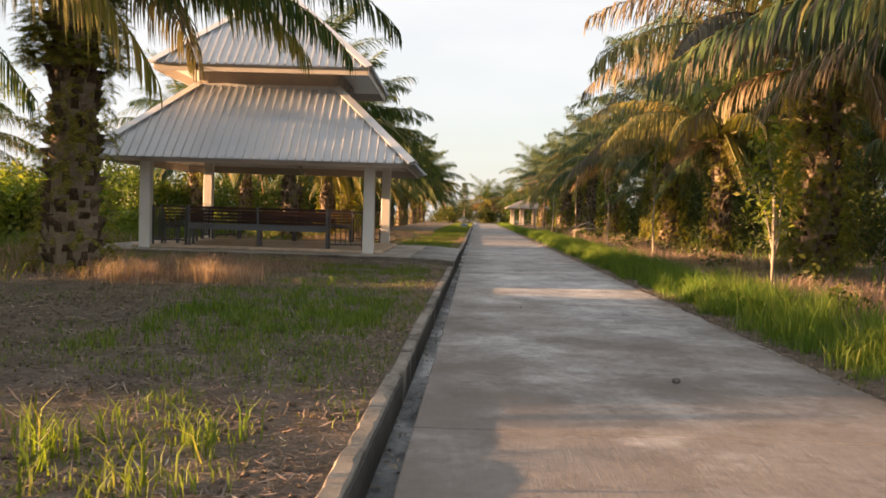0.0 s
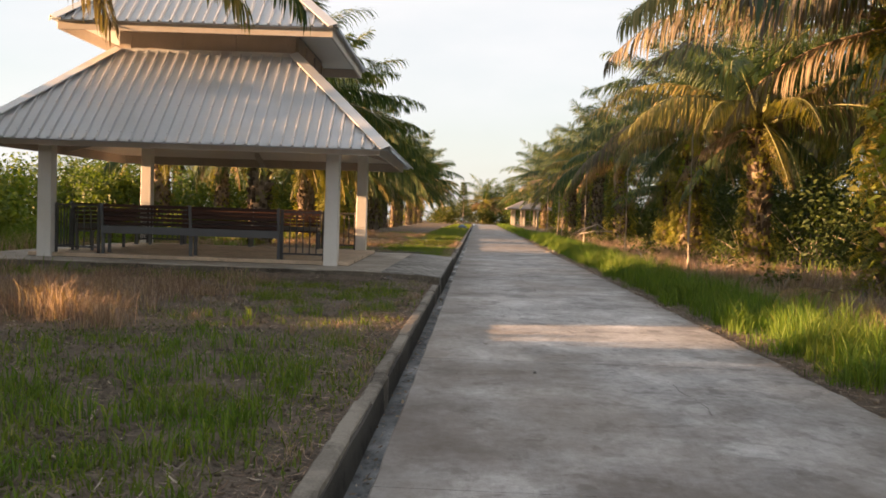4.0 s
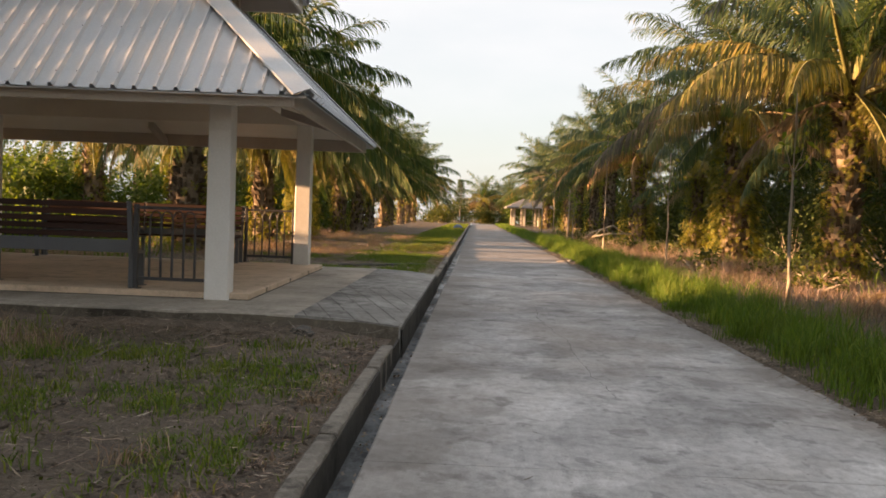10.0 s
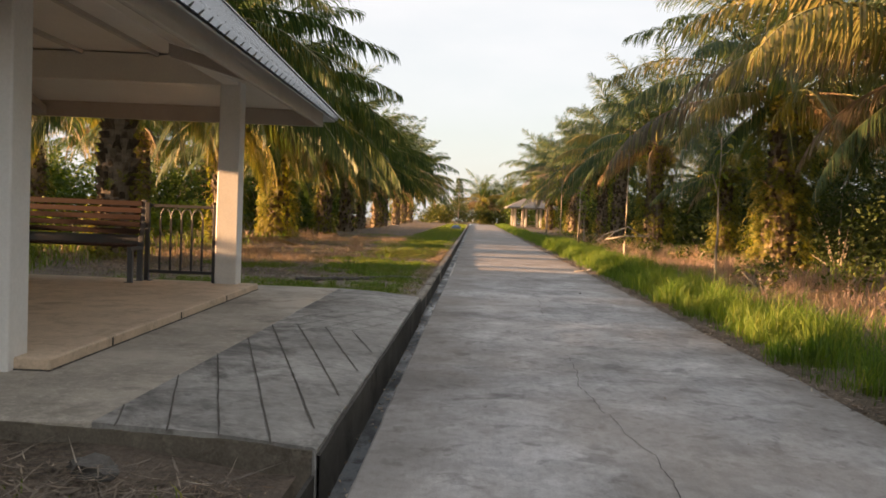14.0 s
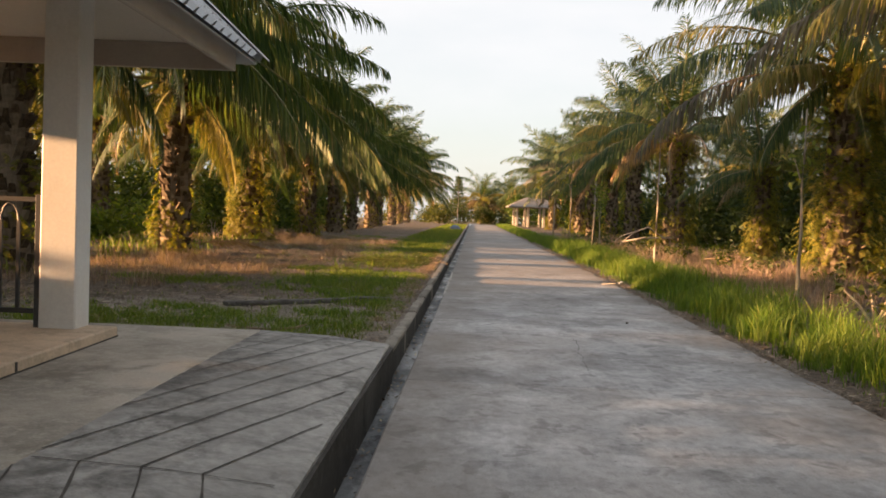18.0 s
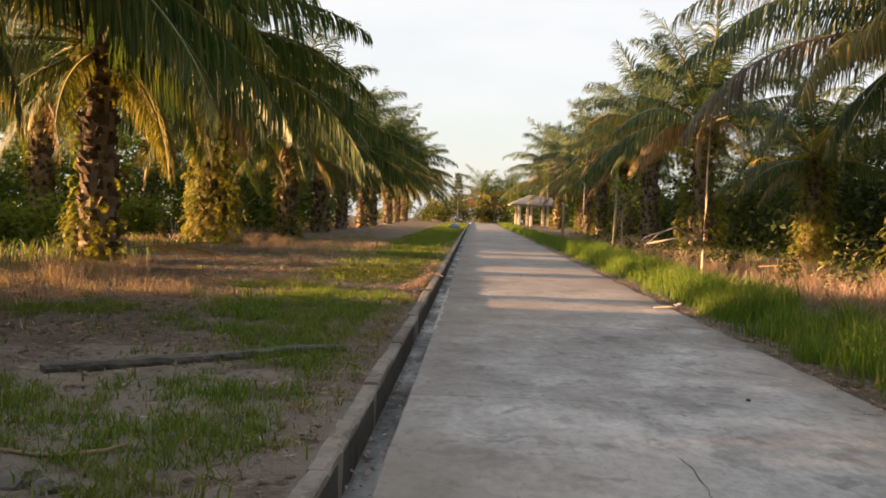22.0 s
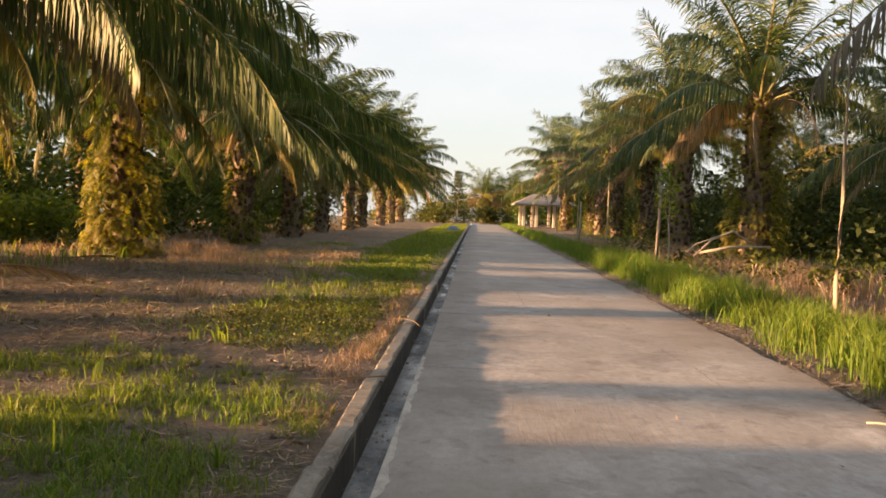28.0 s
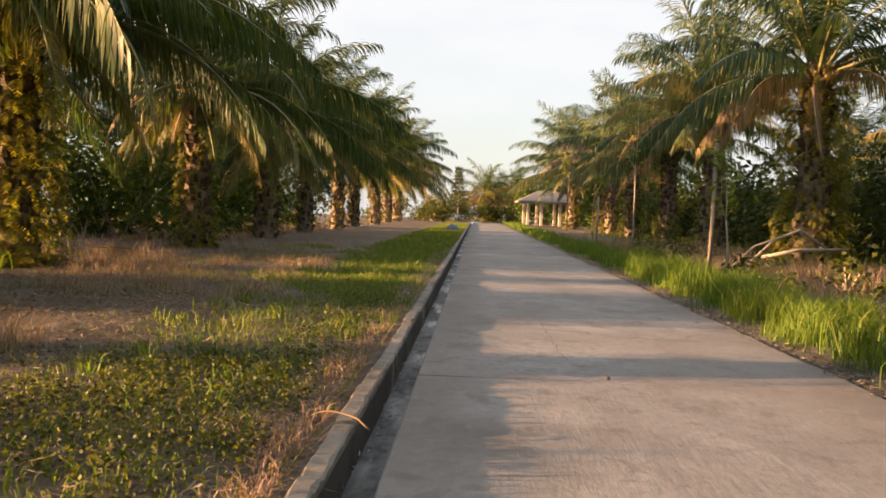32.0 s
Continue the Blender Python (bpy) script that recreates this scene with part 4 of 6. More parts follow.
# ---- oil palms ----
def frond_mesh(seed, e0, bend, length, dry=False, hang=1.0):
    """One arching frond along +x: a rachis and two ranks of drooping leaflets."""
    r = np.random.default_rng(seed)
    ns = 26
    s = np.linspace(0, 1, ns)
    ang = np.radians(e0 - bend * s ** 1.4)
    ds = length / (ns - 1)
    px = np.concatenate(([0], np.cumsum(np.cos(ang[:-1]) * ds)))
    pz = np.concatenate(([0], np.cumsum(np.sin(ang[:-1]) * ds)))
    sway = r.uniform(-0.12, 0.12) * length
    py = sway * s ** 2
    V, F, L, MI = [], [], [], []
    # rachis: triangular section
    for i in range(0, ns):
        w = (0.085 * (1 - s[i]) ** 1.1 + 0.008)
        nx, nz = -math.sin(ang[i]), math.cos(ang[i])
        V += [(px[i], py[i] + w, pz[i]), (px[i], py[i] - w, pz[i]), (px[i] - nx * w, py[i], pz[i] - nz * w)]
    for i in range(ns - 1):
        for j in range(3):
            k = (j + 1) % 3
            F += [i * 3 + j, i * 3 + k, i * 3 + 3 + k, i * 3 + 3 + j]
            L.append(4)
            MI.append(1)
    # leaflets
    n = 94
    for side in (-1, 1):
        for i in range(n):
            t = 0.13 + 0.865 * (i + r.uniform(-0.3, 0.3)) / n
            t = min(max(t, 0.1), 0.995)
            if dry and r.random() < 0.2:
                continue
            f = t * (ns - 1)
            a = int(f)
            b = min(a + 1, ns - 1)
            g = f - a
            base = np.array([px[a] + (px[b] - px[a]) * g, py[a] + (py[b] - py[a]) * g, pz[a] + (pz[b] - pz[a]) * g])
            al = ang[a]
            fwd = np.array([math.cos(al), 0, math.sin(al)])
            upv = np.array([-math.sin(al), 0, math.cos(al)])
            sid = np.array([0, side, 0.0])
            ln = (0.45 + 0.80 * math.sin(math.pi * min(1, t * 1.02) ** 0.75)) * r.uniform(0.75, 1.15) * length / 5.6
            lean = math.radians(28 + 34 * t + r.uniform(-7, 7))
            lift = (r.choice([-0.35, 0.0, 0.32]) + r.uniform(-0.1, 0.1)) / max(0.7, hang) - 0.18 * (hang - 0.6)
            d = sid * math.cos(lean) + fwd * math.sin(lean) + upv * lift
            if dry:
                d = d * 0.5 + np.array([0, 0, -0.8])
            d /= np.linalg.norm(d)
            w = 0.0225 * r.uniform(0.7, 1.25) * (1.15 if not dry else 0.9)
            p = base
            across = np.cross(d, np.array([0, 0, 1.0])) * 0.6 + fwd * 0.7
            across /= np.linalg.norm(across)
            at = len(V)
            fall = r.uniform(0.55, 1.35) * hang
            for k, wk in enumerate((0.6, 1.0, 0.75)):
                V += [tuple(p + across * w * wk), tuple(p - across * w * wk)]
                p = p + d * ln / 3
                d = d + np.array([0, 0, -fall])
                d /= np.linalg.norm(d)
            V.append(tuple(p))
            F += [at, at + 1, at + 3, at + 2, at + 2, at + 3, at + 5, at + 4, at + 4, at + 5, at + 6]
            L += [4, 4, 3]
            MI += [0, 0, 0]
    return mesh_np("frond", V, F, L, [M_FROND_DRY if dry else M_FROND, M_RACHIS_DRY if dry else M_RACHIS], MI)


FRONDS = {}
for i, (e0, bend, hang) in enumerate(((80, 46, 0.45), (64, 70, 0.7), (48, 78, 1.1), (31, 66, 1.6), (16, 62, 2.0), (0, 62, 2.3), (-28, 50, 2.4))):
    FRONDS[i] = [frond_mesh(100 + 10 * i + k, e0 + 4 * k, bend + 9 * k, 6.0, hang=hang) for k in range(2)]
GOLDEN, BROWN = [], []
for i in (3, 4, 5):
    for rank, leaflet, stalk in ((GOLDEN, M_FROND_GOLD, M_RACHIS), (BROWN, M_FROND_BROWN, M_RACHIS_DRY)):
        m_ = FRONDS[i][1].copy()
        m_.materials[0], m_.materials[1] = leaflet, stalk
        rank.append(m_)
HANGING = []
for i, (leaflet, stalk) in enumerate(((M_FROND, M_RACHIS), (M_FROND_GOLD, M_RACHIS))):
    for k in range(2):
        m_ = FRONDS[6][k].copy()
        m_.materials[0], m_.materials[1] = leaflet, stalk
        HANGING.append(m_)
DRY = [frond_mesh(301, -48, 32, 4.6, True), frond_mesh(302, -15, 75, 4.3, True), frond_mesh(303, 12, 108, 5.0, True), frond_mesh(304, -5, 62, 4.6, True)]


def trunk_mesh(seed, height, radius):
    """Stout palm trunk clad in a spiral of cut leaf bases."""
    r = random.Random(seed)
    bm = bmesh.new()
    core = [(0, 0, -0.25), (0, 0, 0.0), (0, 0, height * 0.5), (0, 0, height)]
    tube(bm, core, [radius * 1.0, radius * 0.92, radius * 0.74, radius * 0.62], 14)
    n = int(height / 0.019)
    for i in range(n):
        z = max(0.02, 0.03 + height * i / n + r.uniform(-0.08, 0.08))
        a = i * 2.39996 + r.uniform(-0.45, 0.45)
        rr = radius * (0.92 - 0.28 * z / height)
        out = r.uniform(0.02, 0.19) + (0.10 if z > height * 0.75 else 0)
        h = r.uniform(0.13, 0.26)
        w = r.uniform(0.06, 0.11)
        c, s_ = math.cos(a), math.sin(a)

        def at(rad, tang, zz):
            return bm.verts.new((c * rad - s_ * tang, s_ * rad + c * tang, zz))
        lo = [at(rr * 0.9, -w, z), at(rr * 0.9, w, z), at(rr + out * 0.45, w * 0.8, z + h * 0.45), at(rr + out * 0.45, -w * 0.8, z + h * 0.45)]
        hi = [at(rr * 0.85, -w * 0.6, z + h * 1.1), at(rr * 0.85, w * 0.6, z + h * 1.1), at(rr + out, w * 0.45, z + h), at(rr + out, -w * 0.45, z + h)]
        bm.faces.new((lo[3], lo[2], hi[2], hi[3]))
        bm.faces.new((lo[0], lo[1], lo[2], lo[3]))
        bm.faces.new((hi[3], hi[2], hi[1], hi[0]))
        bm.faces.new((lo[1], hi[1], hi[2], lo[2]))
        bm.faces.new((lo[0], lo[3], hi[3], hi[0]))
    me = bpy.data.meshes.new("trunk")
    bm.to_mesh(me)
    bm.free()
    me.materials.append(M_BARK)
    return me


def leaf_cloud(name, centres, sizes, rng, material, droop=0.5, narrow=0.22):
    """Pointed leaves, each a folded pair of faces, from centres (n,3) outward."""
    n = len(centres)
    a = rng.uniform(0, 2 * math.pi, n)
    e = rng.uniform(-0.7, 0.9, n) - droop * 0.4
    d = np.stack((np.cos(a) * np.cos(e), np.sin(a) * np.cos(e), np.sin(e)), -1)
    up = rng.normal(size=(n, 3))
    sd = np.cross(d, up)
    sd /= np.linalg.norm(sd, axis=1)[:, None] + 1e-9
    L = sizes[:, None]
    p0 = centres
    p1 = centres + d * L * 0.5 + sd * L * narrow
    p2 = centres + d * L * 0.5 - sd * L * narrow
    p3 = centres + d * L + np.array([0, 0, -1.0]) * L * droop * 0.4
    V = np.stack((p0, p1, p3, p2), 1).reshape(-1, 3)
    idx = np.arange(n)[:, None] * 4 + np.array([0, 1, 2, 0, 2, 3])
    return mesh_np(name, V, idx, np.full(2 * n, 3), [material])


def fern_mesh(seed, height, radius, amount):
    """Ferns and creepers hanging on a trunk: arching fern fronds in clumps, each with two ranks of leaflets."""
    r = np.random.default_rng(seed)
    n = 150 if amount < 1 else 560 if amount < 1.5 else 1500
    clump = r.uniform(0, 1, (max(7, int(24 * amount)), 2)) ** np.array([1.0, 1.25]) * np.array([2 * math.pi, height])
    pick = r.integers(0, len(clump), n)
    a = clump[pick, 0] + r.normal(0, 0.5, n)
    z = np.clip(clump[pick, 1] + r.normal(0, 0.45, n), 0.15, height)
    V, count = [], 0
    for i in range(n):
        ln = r.uniform(0.24, 0.55) * (1.05 if amount > 1.5 else 0.85)
        rr = radius * (0.95 - 0.22 * z[i] / height) + 0.1 + (r.uniform(0, 0.32) if amount > 1.5 else 0)
        p = np.array([math.cos(a[i]) * rr, math.sin(a[i]) * rr, z[i]])
        az = a[i] + r.uniform(-0.9, 0.9)
        el = r.uniform(-0.2, 1.1)
        side = np.array([-math.sin(az), math.cos(az), 0])
        for k in range(9):
            d = np.array([math.cos(az) * math.cos(el), math.sin(az) * math.cos(el), math.sin(el)])
            q = p + d * ln / 9
            wid = ln * 0.19 * math.sin(math.pi * (k + 1.6) / 11.0) + 0.008
            for sg in (-1, 1):
                tip = p + side * sg * wid + d * ln * 0.10 + np.array([0, 0, -0.25 * wid])
                V += [p, p + d * ln * 0.075, tip + d * 0.012, tip]
                count += 1
            p = q
            el -= 0.23
    return mesh_np("fern_cover", np.array(V), np.arange(4 * count), np.full(count, 4), [M_FERN])


TRUNKS = [trunk_mesh(11, 4.6, 0.50), trunk_mesh(12, 5.2, 0.45), trunk_mesh(13, 5.8, 0.53), trunk_mesh(14, 6.3, 0.55)]
HEIGHTS = (4.6, 5.2, 5.8, 6.3)
FERNS = {(v, k): fern_mesh(50 + 7 * v + k, HEIGHTS[v] * (0.75 if k == 0 else 1.0), (0.52, 0.46, 0.56, 0.52)[v], (0.5, 1.1, 1.9)[k]) for v in range(4) for k in range(3)}


def oil_palm(x, y, variant, ferns, seed, fronds=34, dry=4, size=1.0, top=6, label="", old=0.22, brown=0.0, reach=1.0, clear=None, skirt=0, collar=0, apron=None):
    r = random.Random(seed)
    z = float(ground_z(x, y))
    if not label:
        label = ("oil palm with a fern-covered trunk and arching green fronds", "oil palm overgrown with thick ferns, dense drooping crown")[ferns == 2]
    p = empty("oil_palm", pose(x, y, z - 0.03, 0, 0, r.uniform(0, 360)) @ Matrix.Scale(size, 4), label, "palm tree", "oil palms along the path")
    base_turn = p.matrix_world.to_euler().z
    t = new("trunk", TRUNKS[variant])
    t.parent = p
    f = new("fern_cover", FERNS[(variant, ferns)])
    f.parent = p
    tagged(f, kind="stuff")
    h = HEIGHTS[variant]
    for i in range(fronds):
        q = i / (fronds - 1)
        cls = 6 if i in (fronds - 2, fronds - 5) else min(5, int(q * 6.1))
        cls = min(cls, top)
        az = i * 2.39996 + r.uniform(-0.2, 0.2)
        if clear and cls > clear[2] and clear[0] < math.degrees(az + base_turn) % 360 < clear[1]:
            cls = clear[2]
        worn = r.random()
        o = new("frond", FRONDS[cls][r.randrange(2)] if cls not in (3, 4, 5) or worn > old + brown else BROWN[cls - 3] if worn < brown else GOLDEN[cls - 3])
        o.parent = p
        rad = 0.12 + 0.22 * q
        o.matrix_basis = Matrix.Translation((rad * math.cos(az), rad * math.sin(az), h + 0.25 - 0.55 * q)) @ Matrix.Rotation(az, 4, "Z") @ Matrix.Rotation(r.uniform(-0.25, 0.25), 4, "X") @ Matrix.Scale(reach * r.uniform(0.86, 1.1), 4)
    # short spent fronds hanging close round the trunk, and ferns bunched under the crown
    for i in range(skirt):
        az = i * 2.39996 + r.uniform(-0.4, 0.4)
        o = new("frond", HANGING[r.randrange(4)])
        o.parent = p
        o.matrix_basis = Matrix.Translation((0.3 * math.cos(az), 0.3 * math.sin(az), h - r.uniform(0.2, 0.7))) @ Matrix.Rotation(az, 4, "Z") @ Matrix.Rotation(r.uniform(-0.3, 0.3), 4, "X") @ Matrix.Scale(r.uniform(0.46, 0.66), 4)
    if apron:
        for i in range(apron[2]):
            az = math.radians(apron[0] + (apron[1] - apron[0]) * (i + 0.5) / apron[2] + r.uniform(-6, 6)) - base_turn
            o = new("frond", FRONDS[4 + i % 2][r.randrange(2)])
            o.parent = p
            o.matrix_basis = Matrix.Translation((0.35 * math.cos(az), 0.35 * math.sin(az), h - 0.3)) @ Matrix.Rotation(az, 4, "Z") @ Matrix.Rotation(r.uniform(-0.25, 0.25), 4, "X") @ Matrix.Scale(r.uniform(0.95, 1.12), 4)
    if collar:
        o = new("fern_cover", FERNS[(0, 2)])
        o.parent = p
        tagged(o, kind="stuff")
        o.matrix_basis = Matrix.Translation((0, 0, h - collar)) @ Matrix.Diagonal((0.92, 0.92, collar / 4.6, 1))
    for i in range(dry):
        az = r.uniform(0, 2 * math.pi)
        o = new("dry_frond", DRY[1 + i % 3])
        o.parent = p
        o.matrix_basis = Matrix.Translation((0.33 * math.cos(az), 0.33 * math.sin(az), h - 0.35)) @ Matrix.Rotation(az, 4, "Z") @ Matrix.Rotation(r.uniform(-0.3, 0.3), 4, "X") @ Matrix.Scale(r.uniform(0.75, 1.0), 4)
    return p


PALMS = [
    # x, y, trunk, ferns, fronds, dry, size
    (-8.8, 18.3, 2, 1, 40, 0, 1.14), (-9.0, 41.2, 1, 1, 50, 1, 1.08), (-8.85, 50.2, 1, 1, 46, 0, 1.04), (-9.3, 60.8, 1, 2, 44, 0, 1.02),
    (-8.8, 70.5, 1, 1, 28, 2, 1.0), (-8.9, 80.0, 0, 0, 32, 2, 1.05), (-9.2, 90.0, 1, 0, 36, 2, 1.0), (-9.0, 99.5, 1, 0, 36, 2, 1.05), (-9.4, 109.5, 1, 0, 36, 2, 1.1), (-9.2, 122.0, 1, 0, 36, 2, 1.15), (-9.6, 136.0, 0, 0, 40, 2, 1.15), (-9.9, 151.0, 0, 0, 44, 2, 1.3),
    (-18.0, 54.4, 2, 1, 30, 2, 1.0), (-27.0, 83.0, 2, 1, 28, 1, 1.0), (-17.6, 64.8, 2, 1, 32, 2, 1.0), (-17.8, 77.0, 0, 1, 32, 2, 1.0), (-17.3, 88.0, 1, 1, 32, 2, 1.0), (-17.3, 99.0, 1, 1, 32, 2, 1.0),
    # two palms out of view, added to cast shade
    (-9.2, 8.2, 1, 1, 36, 2, 1.05), (-18.2, 16.0, 1, 1, 42, 2, 1.12),
    (10.0, 12.5, 0, 2, 40, 3, 1.08), (9.8, 25.8, 2, 2, 42, 6, 1.13), (10.8, 39.8, 1, 1, 40, 3, 1.10), (10.9, 50.8, 2, 2, 42, 5, 1.10), (12.0, 61.5, 1, 2, 18, 3, 0.76), (10.9, 72.6, 2, 2, 30, 5, 1.1),
    (10.6, 83.5, 2, 1, 36, 2, 1.1), (10.9, 94.0, 1, 1, 36, 2, 1.1), (10.7, 104.5, 1, 1, 36, 2, 1.1), (10.9, 115.0, 2, 1, 36, 2, 1.05), (11.8, 127.0, 1, 1, 36, 2, 1.1), (9.7, 133.0, 1, 1, 44, 3, 1.2),
    (18.0, 19.0, 2, 2, 34, 3, 1.05), (19.0, 32.0, 1, 2, 34, 3, 1.1), (19.2, 44.5, 2, 2, 34, 3, 1.1), (19.0, 56.0, 2, 2, 34, 3, 1.1), (19.3, 67.5, 1, 2, 34, 3, 1.1), (19.0, 79.0, 1, 2, 30, 3, 0.85), (19.0, 90.0, 1, 2, 30, 2, 0.9),
    (27.5, 38.0, 2, 2, 28, 2, 1.1), (27.5, 51.0, 2, 2, 28, 2, 1.1), (27.5, 64.0, 2, 2, 28, 2, 1.1), (28.0, 78.0, 2, 2, 28, 2, 1.1),
    # unseen palm, added only to shade the path around y 40 to 46
    (-24.5, 37.3, 0, 1, 36, 3, 0.95),
    (1.4, 186.0, 0, 2, 26, 52, 1.0), (6.5, 196.0, 0, 1, 34, 8, 1.0), (11.5, 168.0, 1, 1, 34, 4, 1.1),
]
for i, (x, y, v, k, nf, nd, sz) in enumerate(PALMS):
    # old: share of lower fronds that take the painted sunlit gold
    oil_palm(x, y, v, k, 900 + int(7 * y + 3 * x), nf, nd, sz, top=4 if y in (18.3, 12.5, 25.8, 39.8) else 5 if x > -16 or y in (37.3, 16.0) else 4, old=0.45 if y in (39.8, 18.3) else 0.9 if y == 186.0 else 0.2 if x > 0 else 0.26, brown=0.4 if y == 39.8 else 0.24 if y in (12.5, 25.8) else 0.12 if x > 0 else 0.04,
             reach=1.14 if y in (12.5, 25.8) else 0.9 if 60 < y < 112 else 1.0, clear={18.3: (185, 340, 2), 50.2: (190, 350, 3), 41.2: (65, 130, 4)}.get(y), skirt=9 if (x < -8 and 40 < y < 125) or y == 50.8 else 6 if y == 39.8 else 0, collar=2.0 if y == 18.3 else 0, apron={41.2: (-55, 50, 9), 50.2: (-60, 40, 9), 60.8: (-60, 40, 8), 70.5: (-60, 40, 5)}.get(y))


# ---- grass and litter ----
def blades(name, x, y, h, width, rng, material, label, category, lean=0.35, z_extra=0.0, curl=0.35):
    """Upright blades, each two segments and a tip."""
    n = len(x)
    z = ground_z(x, y) - 0.01 + z_extra
    a = rng.uniform(0, 2 * math.pi, n)
    b = rng.uniform(0, 2 * math.pi, n)
    ln = np.abs(rng.normal(0, lean, n))
    ox, oy = np.cos(b), np.sin(b)
    p0 = np.stack((x, y, z), -1)
    m = p0 + np.stack((ox * ln * h * 0.4, oy * ln * h * 0.4, h * 0.58), -1)
    t = p0 + np.stack((ox * h * (ln + curl * 0.5), oy * h * (ln + curl * 0.5), h * np.clip(1.0 - 0.35 * ln, 0.3, 1)), -1)
    w = (width * rng.uniform(0.7, 1.3, n))[:, None]
    s = np.stack((np.cos(a), np.sin(a), np.zeros(n)), -1)
    V = np.stack((p0 - s * w * 0.5, p0 + s * w * 0.5, m + s * w * 0.42, m - s * w * 0.42, t), 1).reshape(-1, 3)
    k = np.arange(n)[:, None] * 5
    F = np.concatenate((k + np.array([0, 1, 2, 3]), k + np.array([3, 2, 4])), 1)
    ob = new(name, mesh_np(name, V, F, np.tile([4, 3], n), [material]))
    return tagged(ob, label, category, kind="stuff")


def flakes(name, x, y, size, rng, material, label, category, lift=0.02):
    """Bits of straw and dead leaf lying on the soil."""
    n = len(x)
    z = np.where((x > -0.5) & (x < 3.42), 0.005, ground_z(x, y)) + rng.uniform(0.003, lift, n)
    a = rng.uniform(0, 2 * math.pi, n)
    d = np.stack((np.cos(a), np.sin(a), rng.normal(0, 0.18, n)), -1)
    s = np.stack((-np.sin(a), np.cos(a), rng.normal(0, 0.3, n)), -1)
    L = size[:, None]
    w = np.minimum(L * rng.uniform(0.06, 0.2, n)[:, None], rng.uniform(0.005, 0.015, n)[:, None])
    p = np.stack((x, y, z), -1)
    V = np.stack((p - d * L / 2, p + s * w / 2, p + d * L / 2 + np.array([0, 0, 0.1]) * L, p - s * w / 2), 1).reshape(-1, 3)
    idx = np.arange(n)[:, None] * 4 + np.array([0, 1, 2, 3])
    return tagged(new(name, mesh_np(name, V, idx, np.full(n, 4), [material])), label, category, kind="stuff")


G = np.random.default_rng(21)


def off_base(x, y):
    return ~((x > -11.9) & (x < -0.6) & (y > 23.85) & (y < 33.25))


def scatter(n, x0, x1, y0, y1, dens):
    """Random points kept with the chance that dens(x, y) gives."""
    x, y = G.uniform(x0, x1, n), G.uniform(y0, y1, n)
    keep = (G.uniform(0, 1, n) < np.clip(dens(x, y), 0, 1)) & off_base(x, y)
    return x[keep], y[keep]


# hearts and half-widths of the grassy patches on the bare soil
PATCHES = ((-2.3, 42.0, 1.3, 2.6), (-1.7, 38.7, 0.65, 1.7), (-1.75, 35.6, 0.65, 1.5), (-4.1, 35.2, 2.0, 1.25), (-5.8, 41.2, 1.2, 0.7), (-2.0, 44.4, 0.8, 0.9), (-3.5, 45.6, 0.7, 0.6), (-1.8, 21.3, 0.8, 0.7), (-2.9, 20.2, 0.9, 0.6), (-3.7, 22.4, 0.9, 0.5), (-1.6, 18.9, 0.35, 0.8))


def patchy(x, y):
    """One inside the grassy patches, falling raggedly to nothing outside."""
    m = np.full(np.shape(x), -3.0)
    for cx, cy, rx, ry in PATCHES:
        m = np.maximum(m, 1 - ((x - cx) / rx) ** 2 - ((y - cy) / ry) ** 2)
    return np.clip((m + 1.7 * fbm(x, y, 1.1, 31.3) + 2.0 * fbm(x, y, 0.4, 32.1) - 0.15) / 0.8, 0, 1)


def turf(x, y):
    """Where short turf grows on the left bank: patches early on, a strip beside the kerb further along."""
    patch = fbm(x, y * 0.8, 4.5, 1.7) + 0.5 * fbm(x, y, 1.3, 2.2)
    first = np.clip((patch + 0.1) / 0.3, 0, 1) * np.clip((x + 5.5) / 2.5, 0.06, 1) * np.where(y > 15.5, 0.28, np.where(y > 8, 0.8, 0.5))
    strip = np.clip((x + 3.4 + 0.9 * fbm(y, y * 0, 6.0, 3.1)) / 0.7, 0, 1)
    later = np.clip((patch + 0.15 + 0.75 * strip) / 0.3, 0, 1) * np.clip(strip + np.clip((x + 7.5) / 4, 0, 1) * 0.55, 0, 1)
    later = later * (1 - 0.9 * np.clip((-3.0 - x + 0.8 * fbm(x, y, 3.0, 16.1)) / 0.7, 0, 1) * ((y > 45.5) & (y < 56)))
    first = np.where(y > 17.5, 0.85 * patchy(x, y), first)
    later = np.where(y < 47.0, 0.9 * patchy(x, y), later)
    bare = np.exp(-((x + 1.12) / 0.26) ** 2)
    return (0.015 + 0.985 * np.where(y > 33.2, later, first)) * (1 - np.where(y < 15, 0.25, 0.7) * bare)


